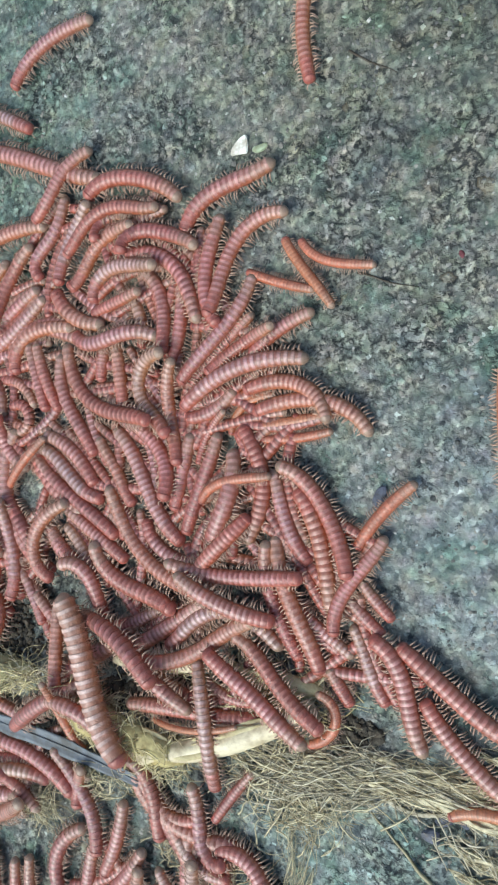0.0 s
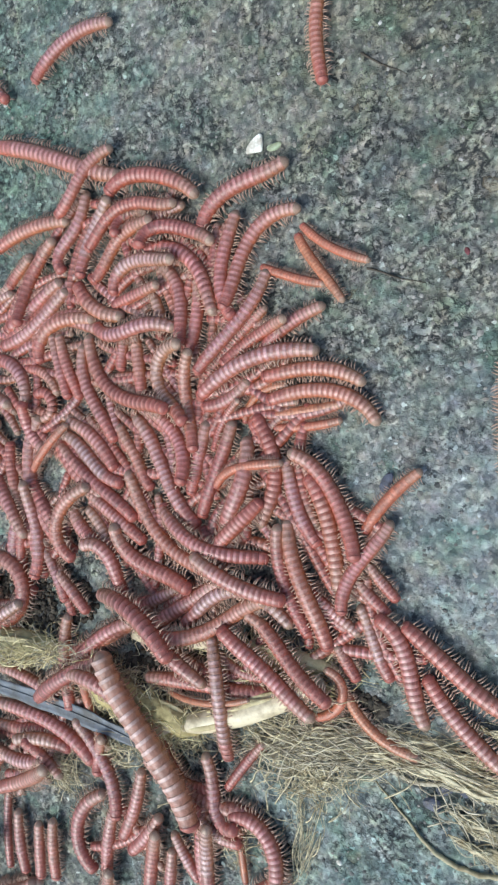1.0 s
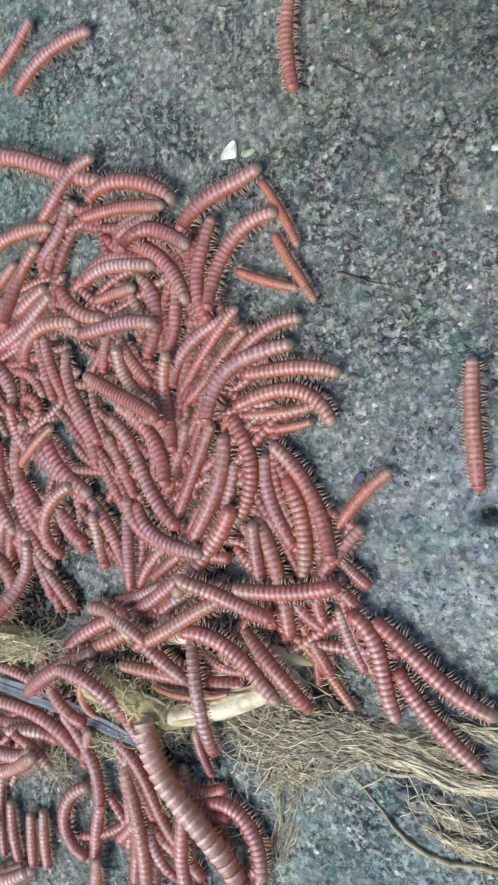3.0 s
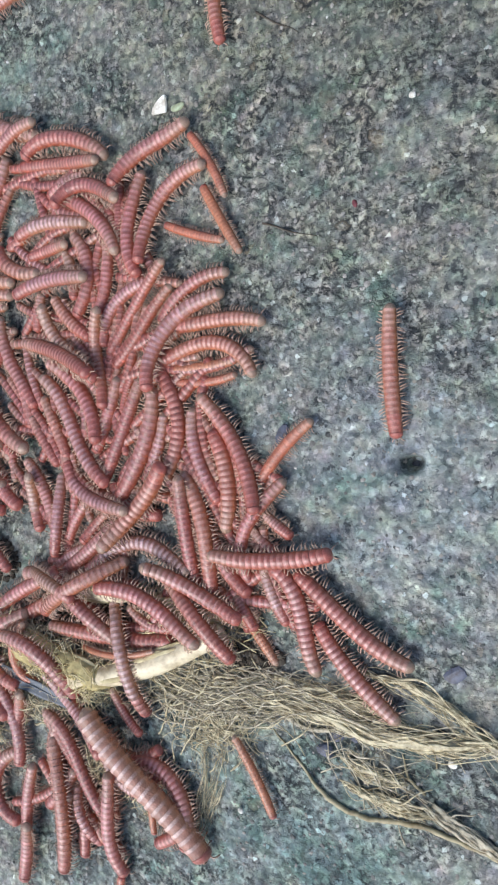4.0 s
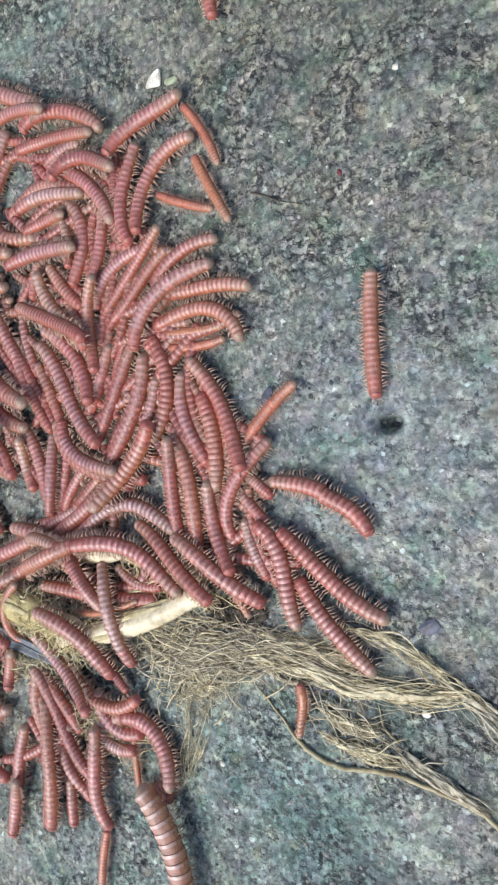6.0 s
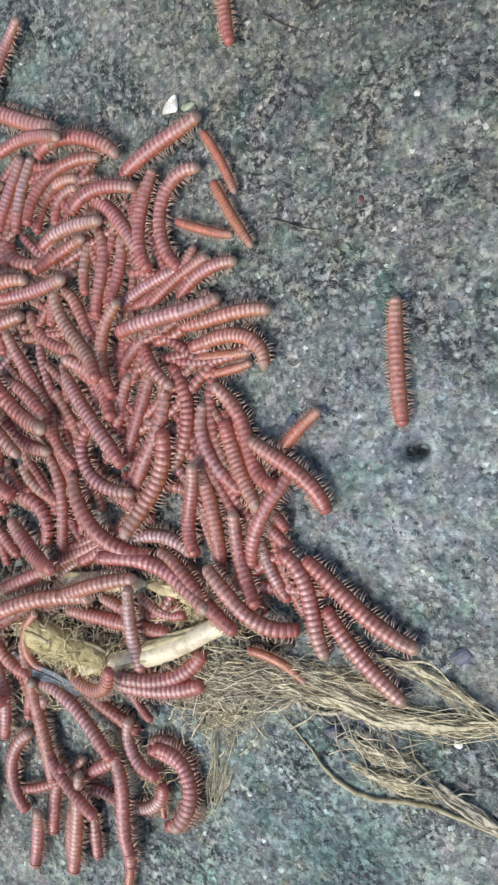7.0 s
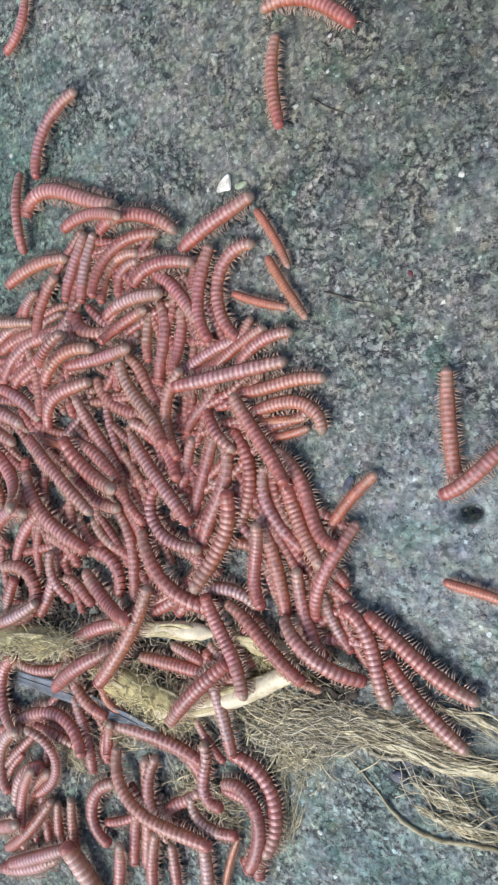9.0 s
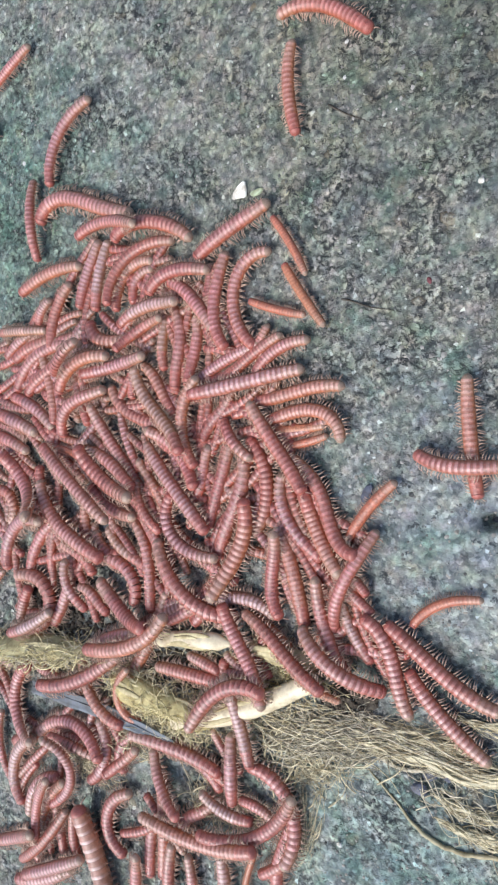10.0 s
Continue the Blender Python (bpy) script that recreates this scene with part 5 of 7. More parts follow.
millipede("pink", 1.35, 19.3, (1, -15.6, -81.6, 33, -1, 0, 0, 3.4, 1.7, 2.2, 0.86), (5, -15.9, -78.9, 39, 19, 0, 0, 1.9, 2.5, 1.6, 0.86), (9, -14, -79.1, 38.1, 35.6, 1.8, 0, 1.3, 1.3, 1.3, 1.07))
millipede("pale", 1.27, 22.4, (1, -5.2, -80.4, 4, -112, -10, 15, 2, 2.5, 1.6, 1.1), (5, -6.5, -80, 3, -86, -1, 18, 2, 1.7, 2.6, 1.1), (9, -7.1, -80.4, 8.2, -92.1, -6.2, 2.2, 1.2, 1.2, 1.2, 0.93))
millipede("pink", 1.32, 24.7, (1, -8.1, -83.9, 22, 31, -21, 0, 6.5, 2.8, 4.2, 0.86), (3.5, -14.7, -85.6, 32, -13, 0, 0, 4.6, 6.4, 2.7, 0.86), (5, -22.9, -88.3, 25, 13, 0, 0, 1.6, 7.2, 1.6, 0.86), (7, -21.6, -90, 16, -9, -6, 0, 1.6, 5, 4.4, 1.1), (7.5, -23.5, -89.6, 14, 10, -3, 0, 1.6, 4.7, 5, 1.1), (8, -27.3, -90, 7, 25, 0, 0, 3.8, 3.3, 7.2, 1.1), (8.5, -26.2, -85.6, 59, 4, 1, 0, 2.7, 3.7, 5.9, 0.89), (9, -29.3, -90, 57, 25, 0, 0, 1.1, 1.1, 1.1))
millipede("rust", 1.61, 19.5, (1, -24.8, -83.9, 157, 58, 1, -2, 8.5, 6.6, 2, 1.1), (5, -24.8, -87.9, 157, 58, 1, -2, 1.3, 1.3, 1.3), (9, -34, -82.6, 151, -56, 5, 0, 6.4, 2.8, 2.1, 0.84))
millipede("pink", 1.40, 16.0, (1, -34.3, -89.7, 32, -30, 1, 0, 2.5, 1.8, 2, 1.04), (8.5, -36.5, -88.9, 22, -1, 0, 0, 2, 1.8, 2.2, 1.01), (9, -38, -89.7, 19, -23, 0, 0, 1.9, 1.9, 1.9, 0.86))
millipede("pink", 1.23, 13.7, (1, -55.5, -101.3, 164, 21, 0, 0, 1.7, 1.7, 1.7, 1.1), (8.5, -56.8, -102.5, 211, 29, -3, 0, 1.7, 1.7, 1.7, 1.12), (9, -56.7, -100.8, 184, -44, 0, 0, 1.7, 1.7, 1.7, 1.1), (10, -60.4, -98.5, 150, -67, 0, 0, 1.7, 1.7, 1.7, 0.88))
millipede("pink", 1.16, 7.9, (1, -15.1, -92.4, 151, -48, 0, 0, 2.0, 1.5, 3.0), (5, -18.7, -91.2, 144, -57, 0, 0, 1.7, 2.0, 4.8, 1.03), (9, -14.3, -92.6, 160, 7, 0, 0, 1.6, 1.6, 1.6, 0.86))
millipede("rust", 1.34, 26.7, (1, -11.6, -96.4, -179, -0, 5, 0, 1.8, 1.8, 1.8, 0.95), (5, -13.6, -96.0, -180, -11, 2, 0, 1.8, 1.8, 1.8, 1.03), (9, -14.2, -95.7, -185, -2, 3, 0, 1.8, 1.8, 1.8, 0.87))
millipede("pale", 1.25, 19.7, (1, -7.8, -98.1, 95, 20, 2, 0, 1.6, 4.5, 3.2, 1.1), (3.5, -8.2, -99.3, 104, 9, 5, 0, 1.6, 4.6, 2.1, 1.07), (5, -8.6, -99.2, 110, 6, 6, 0, 1.6, 4.7, 2.2), (7, -8.5, -97.3, 94, -7, 0, 0, 2.1, 4.4, 5, 0.86), (7.5, -8.5, -97, 95, 18, 0, 0, 2, 4.4, 4.2, 0.86), (8.5, -1.9, -94.8, 78, 42, -7, 0, 2, 5.7, 4.4, 1.01), (9, -5.7, -102.6, 104, 6, 0, 0, 3.3, 3.4, 4, 0.86))
millipede("amber", 0.55, 18.0, (5, -11.0, -98.6, 6, 23, 0, 0, 1.5, 3.9, 3.8), (9, -13.0, -98.6, 56, 23, 0, 0, 0.4, 0.4, 0.4))
millipede("pink", 1.38, 22.4, (1, 1.6, -91.6, -38, 4, 0, 5, 4.5, 4.0, 4.4, 0.91), (2, 0.7, -90.2, -32, -46, 5, 0, 5.4, 3.8, 5.2, 0.96), (3.5, -1.3, -89.8, -25, -37, 14, 0, 4.4, 3.9, 5.0, 0.96), (5, -4.7, -87.8, -18, -54, 2, 13, 6.3, 4.0, 3.6, 1.07), (7, -3.4, -85.4, -18, -39, 5, 7, 4.8, 2.7, 5.3, 1.10), (7.5, -8.7, -83.4, -25, 35, -26, 9, 6.2, 3.0, 3.5, 1.10), (8, -12.9, -79.1, -41, 19, -5, 0, 8.2, 6.2, 2.4, 1.04), (9, -3.4, -89.2, -65, -2, -11, 0, 3.7, 3.5, 5.1, 0.86))
millipede("rust", 1.28, 18.7, (1, 5.5, -88.4, 141, -6, 15, 7, 5.6, 3.7, 2.8, 1.05), (2, 6.0, -89.9, 142, 17, 4, 0, 4.3, 4.5, 1.7, 0.95), (3.5, 8.4, -91.3, 135, 28, 0, 0, 2.9, 4.8, 2.2, 0.86), (5, 4.8, -87.6, 145, 5, 11, 4, 5.2, 3.6, 1.6, 1.10))
millipede("pink", 0.99, 10.1, (0, -4.1, -92.6, 163, -63, 0, 0, 1.5, 1.4, 1.6))
millipede("pink", 1.03, 11.2, (1, 12.9, -80.1, -35, -6, 1, 0, 1.5, 1.5, 1.5), (2, 3.9, -75.0, -28, 26, 0, 0, 1.5, 1.5, 1.5), (9, 5.9, -75.0, -78, 26, 0, 0, 0.8, 0.8, 0.8))
millipede("pink", 1.33, 20.9, (1, 8.6, -76.1, 109, -10, -11, 2, 2, 2.9, 1.6, 1.03), (5, 7.9, -75.1, 105, 39, 7, 0, 1.8, 2.6, 1.6, 0.98), (9, 7.5, -73.4, 105, 21, 2, 0, 1.8, 1.8, 1.3, 0.84))
millipede("rust", 1.26, 18.7, (1, 5.2, -75.8, 106, -44, -4, 0, 1.9, 1.7, 2.6), (5, 4.8, -75.1, 96, -8, 1, 0, 1.7, 2.6, 3.5, 0.94), (9, 3.7, -73.5, 86, -45, 18, 0, 2.5, 2, 4.2, 0.84))
millipede("pink", 1.11, 19.2, (1, 18.6, -72.1, 61, -35, 15, 0, 3.1, 2.3, 1.4, 0.86), (5, 17.8, -74.2, 69, -78, 16, 0, 1.4, 2.3, 1.5), (9, 19.2, -73.9, 63, -24, 7, 0, 1.4, 3.9, 1.4, 1.03))
millipede("pink", 0.96, 5.9, (1, 22.0, -74.7, 131, -6, 0, 0, 1.4, 1.4, 1.4, 1.08), (5, 22.0, -73.6, 143, -9, 0, 0, 1.4, 1.4, 1.4, 0.86), (9, 19.9, -74.2, 137, 22, 0, 0, 1.4, 1.4, 1.4, 0.86))
millipede("pink", 1.03, 6.8, (0, 20.0, -77.2, 135, -11, 0, 0, 1.5, 1.5, 1.5))
millipede("rust", 1.29, 21.3, (1, 13.6, -61.1, 123, 50, 8, 6, 3.3, 1.8, 2.5, 0.96), (5, 14.5, -61.0, 119, 29, -1, 0, 3.8, 1.7, 2.3), (9, 14.9, -60.7, 124, -13, 33, -11, 3.9, 1.6, 2.3))
millipede("pink", 1.39, 17.7, (1, 13.0, -66.8, -75, -29, 5, 0, 1.8, 1.8, 1.8, 1.06), (5, 12.5, -66.3, -83, -41, 0, 0, 1.8, 1.8, 1.8, 0.91), (9, 13.7, -65.6, -65, 26, 2, 0, 2.1, 1.8, 3.4, 0.86))
millipede("pink", 1.24, 15.6, (1, 7.5, -62.1, 111, -30, 6, 0, 1.7, 1.7, 1.7, 0.94), (5, 7.6, -62.2, 107, -43, -5, 0, 1.7, 1.7, 1.7, 1.03), (9, 8.1, -63.1, 114, -70, -9, 0, 1.3, 1.7, 1.7, 1.12))
millipede("amber", 1.01, 13.0, (0, 23.5, -61.1, 47, -22, 0, 0, 1.5, 1.5, 1.5))
millipede("rust", 1.33, 19.3, (0, 2.2, -56.6, -89, -71, 1, 8, 1.8, 1.8, 1.8), (5, 2.2, -56.6, -89, -71, 1, 8, 1.8, 1.8, 1.8), (9, 1.9, -56.9, -91, -81, 5, 0, 1.6, 1.6, 1.2, 1))
millipede("pink", 1.48, 19.5, (1, -3.5, -59.8, 73, 41, 13, 0, 1.8, 3.4, 1.8, 0.87), (5, -4.8, -60.5, 68, 36, 5, 0, 1.9, 1.9, 1.9, 1.04), (9, -4.8, -60.7, 70, 23, 17, 0, 1.4, 1.7, 1.6, 1.05))
millipede("pink", 1.11, 11.0, (1, -2.5, -63.8, 84, -5, 0, 0, 1.6, 1.6, 1.6, 0.86), (5, -1.5, -60.8, 70, 25, 0, 0, 1.6, 1.6, 1.6, 1.09), (9, 0.5, -60.8, 70, 25, 0, 0, 0.9, 0.9, 0.9))
millipede("amber", 0.85, 14.8, (1, -2.0, -56.3, 18, -50, 13, 0, 2.2, 3.8, 3.4, 0.96), (2, -11.7, -61.9, -144, -41, -8, 0, 1.6, 3.7, 2.3, 1.04), (5, -11.7, -59.9, -119, -41, -8, 0, 0.7, 0.7, 0.7), (9, -9.7, -57.9, -119, -41, -8, 0, 0.7, 0.7, 0.7))
millipede("rust", 1.22, 17.6, (1, -8.3, -56.6, 68, 0, 4, 0, 1.7, 1.7, 1.7, 0.97), (5, -8.9, -57.2, 64, 2, -2, 0, 1.7, 1.7, 1.7, 1.07), (9, -7.9, -56.5, 68, 1, 0, 0, 1.5, 1.7, 1.7, 0.92))
millipede("pink", 1.23, 12.8, (1, -12.1, -54.5, 74, -1, 0, 0, 1.7, 1.7, 1.7, 0.96), (5, -12.4, -54.6, 68, 9, 0, 0, 1.7, 1.7, 1.7, 1.05), (9, -11.9, -54.1, 67, 15, -15, 0, 1.2, 1.6, 1.7, 0.84))
millipede("pale", 1.08, 11.2, (1, 20.6, -84.9, 113, -7, 9, 0, 1.5, 1.5, 1.5, 1.05), (5, 21.1, -85.1, 114, -19, 0, 0, 1.5, 1.5, 1.5, 0.86), (9, 19.3, -83.7, 117, -20, 0, 0, 1.5, 1.5, 1.5, 0.90))
millipede("pink", 1.33, 17.9, (0, 26.0, -88.4, -68, -31, 21, -1, 2.8, 2.0, 1.8))
millipede("rust", 1.08, 5.3, (0, 15.7, -88.8, 123, -0, 0, 0, 1.5, 1.5, 1.5))
millipede("amber", 0.85, 14.0, (1, 13.7, -94.8, 77, 147, 17, 0, 1.1, 2.2, 2.9, 0.89), (2, 13.2, -97.5, 72, 65, 12, 0, 1.3, 1.3, 1.3, 1.03), (5, 13.2, -85.5, 122, 65, 12, 0, 0.7, 0.7, 0.7), (9, 11.2, -85.5, 72, 65, 12, 0, 0.7, 0.7, 0.7))
millipede("pink", 1.32, 18.2, (1, -36.3, -116, 120, 48, -8, 0, 2.7, 1.7, 2, 1.1), (8.5, -44, -115.5, 90, 44, 1, 0, 1.5, 2.5, 2.9, 0.84), (9, -44.1, -114.1, 105, 17, 0, 0, 1.8, 1.8, 1.8, 0.86), (10, -43.6, -116.5, 75, 91, 0, 0, 1.8, 1.8, 1.8, 0.86))
millipede("pink", 1.48, 25.4, (1, -50.8, -109.9, 162, 43, -7, 0, 1.9, 1.9, 1.9, 1.04), (8.5, -52.5, -112.1, 178, 56, 4, 0, 5.3, 4.2, 3.7, 0.85), (9, -53, -112.5, 171, 96, -12, 0, 4.7, 2.1, 2.2, 0.97), (10, -52.2, -112.1, 173, 97, 0, 0, 4.2, 1.9, 2.4, 0.86))
millipede("rust", 1.28, 11.7, (1, -57.9, -112.0, -176, -18, 0, 0, 1.7, 1.7, 1.7, 1.04), (9, -56.1, -115.0, -167, 13, 0, 0, 1.7, 1.7, 1.7, 0.86))
millipede("pale", 1.34, 11.6, (1, -50.9, -113.2, 176, 39, 0, 0, 1.6, 3.0, 4.3), (9, -50.9, -111.2, 176, 39, 0, 0, 1.1, 1.1, 1.1))
millipede("pink", 1.46, 15.0, (1, -57.6, -118.6, -180, -54, 0, 0, 1.9, 1.9, 1.9, 0.89), (9, -64.6, -128.4, -133, 82, 0, 0, 1.9, 1.9, 1.9, 1.03))
millipede("pink", 1.47, 18.8, (1, -55.7, -122.2, 28, 19, 0, 0, 2.1, 2.4, 6.5), (9, -63.7, -114.2, 28, 19, 0, 0, 1.2, 1.2, 1.2))
millipede("rust", 1.38, 19.6, (1, -41.2, -129.5, 80, -126, 5, 0, 1.8, 1.8, 1.8), (3.5, -42.2, -130, 88, -154, 6, 0, 1.8, 1.8, 1.8), (8, -41.4, -129.1, 84, -106, -1, 0, 1.8, 1.8, 1.8, 0.93), (8.5, -41.5, -130.2, 82, -121, 0, 0, 1.8, 1.8, 1.8, 0.9), (9, -41.4, -130.4, 79, -143, 5, 0, 1.8, 1.8, 1.8, 0.94))
millipede("pink", 1.29, 12.1, (0, -35.2, -131.2, 81, -13, 0, 0, 1.7, 1.7, 1.7), (5.7, -35.2, -131.2, 81, -13, 0, 0, 1.7, 1.7, 1.7), (6.85, -32.2, -135.2, 81, -13, 0, 0, 0.5, 0.5, 0.5))
millipede("pink", 1.25, 14.3, (1, -28.8, -122.7, 71, 21, 0, 0, 1.7, 1.7, 1.7), (5, -26.8, -126.7, 96, 21, 0, 0, 1, 1, 1), (8.5, -33.3, -122.3, 128, -81, 29, 0, 3, 1.4, 1.2, 1.12), (9, -24.9, -123.4, 105, -102, 5, 0, 4.1, 2.7, 1.6, 1.05), (10, -25.8, -119.3, 128, -63, 0, 0, 5.8, 3.1, 1.6, 0.95))
millipede("pink", 1.21, 11.9, (0, -58.9, -136.9, 98, -20, 0, 0, 1.7, 1.7, 1.7), (5, -58.9, -136.9, 98, -20, 0, 0, 1.7, 1.7, 1.7), (9, -59.4, -135.6, 97, -10, -5, 0, 1.1, 1.1, 1.1, 1.11))
millipede("rust", 1.19, 10.5, (0, -53.7, -137.7, 91, 0, 0, 0, 1.6, 1.6, 1.6), (5, -53.7, -137.7, 91, 0, 0, 0, 1.6, 1.6, 1.6), (9, -54.8, -137.6, 98, -33, 7, 0, 1.3, 1.1, 1.1, 0.87))
millipede("pink", 1.18, 11.2, (0, -49.9, -136.6, 93, -12, 0, 0, 1.6, 1.6, 1.6))
millipede("pink", 1.30, 13.6, (1, -10.1, -116.9, -241, -85, 43, -12, 3.1, 1.7, 2, 1.1), (5, -10.4, -120.2, -211, -111, 0, 0, 1, 1, 1), (7, -10.4, -120.2, -236, -111, 0, 0, 2.7, 1.7, 2, 0.91), (7.5, -10.1, -119.3, -249, -82, 30, 0, 1.8, 1.7, 2, 1.03), (8, -10, -120.1, -250, -83, 5, 0, 1.7, 1.7, 1.7, 0.86), (8.5, -10, -119.7, -257, -118, 29, 0, 2, 1.7, 3.5, 1.07), (9, -11.2, -117.9, -257, -92, 48, 0, 2, 1.7, 2.7, 1.1), (10, -8.9, -113.6, -273, 14, 0, 0, 1.6, 2.6, 1.6, 0.97))
millipede("pink", 1.26, 9.9, (0, -26.1, -128, 51, 21, 0, 0, 1.7, 1.7, 1.7), (5, -26.1, -128, 51, 21, 0, 0, 1.7, 1.7, 1.7), (9, -18.6, -124.8, 35, -8, 12, 0, 1.2, 1.2, 1.2, 1.1))
millipede("rust", 1.32, 12.5, (1, -24.6, -132.6, 78, -21, 0, 0, 2.0, 1.8, 3.3), (9, -26.6, -138.8, 83, -19, 0, 0, 1.8, 1.8, 1.8, 0.92))
millipede("pink", 1.15, 8.2, (1, -20.7, -133.9, 84, 1, 0, 0, 1.6, 1.6, 1.6, 0.97), (9, -20.9, -138.7, 96, 5, 0, 0, 1.6, 1.6, 1.6))
millipede("pink", 1.10, 9.7, (1, -17.2, -130.1, 125, -7, 0, 0, 1.5, 1.5, 1.5, 0.86), (5, -20, -132, 120, -21, 0, 0, 1.4, 3, 1.4, 1.09), (9, -19.8, -130.6, 175, 65, 3, 0, 1.1, 1, 1, 1.1))
millipede("pale", 1.35, 12.8, (1, -12.1, -128.8, 86, -30, 0, 0, 2.0, 1.9, 4.2, 1.07), (5, -14.1, -124.8, 86, -30, 0, 0, 1.1, 1.1, 1.1), (9, -12.5, -137.1, 93, 12, 0, 0, 1.8, 1.8, 1.8, 0.86))
millipede("rust", 0.87, 10.6, (1, -4.3, -110.2, 52, -8, 0, 0, 1.3, 1.3, 1.3, 1.09), (5, -10.4, -110.3, 126, -51, 0, 0, 1.6, 1.2, 2.3, 0.86))
millipede("pink", 1.34, 20.1, (1, -0.3, -123.8, -52, -122, 9, 0, 1.7, 2.2, 3.7, 0.86), (3.5, -0.5, -122.0, -38, -91, 10, 0, 2.0, 1.8, 3.4, 0.86), (7, -0.0, -123.9, -66, -137, 2, 0, 1.8, 2.1, 4.4, 0.86), (7.5, -0.3, -123.3, -66, -136, 4, 0, 2.0, 1.9, 4.3, 0.95), (8, 0.0, -123.2, -63, -134, -1, 0, 2.0, 2.0, 4.4, 0.90), (9, 2.4, -119.2, -68, -112, 2, 0, 2.2, 1.7, 3.5, 1.09))
millipede("pink", 1.15, 6.0, (0, -28.5, -33.9, 79, -7, 0, 0, 1.6, 1.6, 1.6), (5, -28.5, -33.9, 79, -7, 0, 0, 1.6, 1.6, 1.6), (9, -28.5, -33.9, 79, -7, 0, 0, 1.2, 1.1, 1.1, 1))
millipede("pink", 1.20, 12.0, (0, -44, -36, 106, 0, 0, 0, 1.7, 1.7, 1.7), (5, -44, -36, 106, 0, 0, 0, 1.7, 1.7, 1.7), (9, -44, -36, 106, 0, 0, 0, 1.2, 1.2, 1.1, 1))
millipede("rust", 1.19, 12.2, (0, -41.7, -36.2, 109, -13, 0, 0, 1.5, 2, 2.2), (5, -41.7, -36.2, 109, -13, 0, 0, 1.5, 2, 2.2), (9, -41.7, -36.2, 109, -13, 0, 0, 1.1, 1.1, 1.2, 1))
millipede("pink", 1.24, 12.4, (1, -24.8, -36.5, 96, 9, 0, 0, 1.7, 1.7, 1.7, 0.86), (5, -20.7, -36, 136, -25, 0, 0, 1.7, 1.7, 1.7, 0.86), (9, -21.3, -35.9, 125, 22, 15, 0, 1.7, 1.7, 1.5, 0.99))
millipede("pale", 1.12, 8.4, (0, -20.1, -27.4, 102, 35, 0, 0, 1.6, 1.6, 1.6), (5, -20.1, -27.4, 102, 35, 0, 0, 1.6, 1.6, 1.6), (9, -19.7, -27, 84, -26, 4, 0, 1.6, 1.6, 1.4, 1.12))
millipede("pink", 1.18, 12.4, (0, -12, -28.6, 80, 28, 0, 0, 1.6, 1.6, 1.6), (5, -12, -28.6, 80, 28, 0, 0, 1.6, 1.6, 1.6), (9, -11.8, -29, 80, 13, 12, 0, 2.7, 1.6, 1.7, 0.98))
millipede("banded", 2.25, 22.4, (1, -37.9, -163.3, -65, 14, -2, 0, 2.7, 2.7, 2.7, 0.86), (5, -53.9, -198.7, -56, 0, 0, 0, 2.7, 2.7, 2.7, 0.86), (8, -38.0, -167.2, -53, -0, 0, 0, 2.7, 2.7, 2.7, 0.86), (9, -43.8, -148.4, -61, 2, 0, 0, 5.1, 2.7, 3.1, 0.86), (10, -46.2, -141.6, -75, -2, -0, 0, 4.4, 2.7, 2.9, 1.10))
millipede("pink", 1.11, 15.7, (1, -76.6, 15.8, 104, 6, 0, 0, 1.6, 1.6, 1.6, 0.86), (5, -72.3, 12.5, 88, -0, 0, 0, 1.6, 1.6, 1.6, 0.86), (9, -54.4, 5.2, 89, -5, 0, 0, 1.4, 2.8, 1.4, 1.10))
millipede("rust", 1.29, 18.6, (1, -5.4, -67.9, -136, 2, 4, 0, 3.1, 3.8, 1.6, 0.86), (2, -2, -69.2, -145, 14, -1, 0, 4.8, 2.8, 3.3, 0.86), (3.5, 16.5, -79.4, -179, -31, 2, 0, 3.6, 4.3, 4.3, 1.1), (5, 30.6, -77.4, -170, 2, 1, 0, 2.4, 1.7, 4.8), (5.5, 35.4, -78, -193, 63, -8, 0, 1.7, 1.7, 1.7, 1.06), (7, 23.8, -66.5, -222, 36, -11, 0, 1.6, 2.8, 3.1, 0.9), (7.5, 18.4, -62.2, -216, 11, -7, 0, 3, 3.1, 4.2), (8, 10.8, -55.7, -226, -3, 3, 0, 3.6, 3.7, 2.7, 1.08), (8.5, 8.1, -52.7, -238, -17, 3, 0, 4.5, 3.9, 3.6, 1.09), (9, 6.4, -49.2, -238, -4, -5, 0, 4.2, 3.3, 3.5))
millipede("pink", 1.11, 15.7, (0, 12.8, 16.1, 89, -31, -3, 0, 1.6, 1.6, 1.6))
millipede("rust", 1.39, 19.8, (1, -18.6, -89.9, -40, 8, -2, 0, 4.1, 4.9, 3.5, 0.88), (5, -18.0, -90.1, -42, 4, -4, 0, 4.7, 5.1, 3.3, 0.86), (7.5, -3.1, -104.4, -163, -69, 4, 0, 1.7, 2.5, 4.7, 0.91), (8, -3.5, -100.1, -127, -50, -3, 0, 3.1, 5.0, 3.1), (9, -11.1, -99.7, -137, 8, 0, 0, 4.3, 5.5, 3.8), (10, -8.6, -98.1, -152, 79, -12, 0, 6.1, 5.4, 5.2, 1.10))
millipede("pale", 1.24, 11.5, (0, -49.5, 14.8, 152, 6, 0, 0, 1.7, 1.7, 1.7), (1, -61.0, 23.6, 142, 8, 0, 0, 1.7, 1.7, 1.7), (2, -70.0, 31.0, 140, 1, 0, 0, 1.7, 1.7, 1.7))
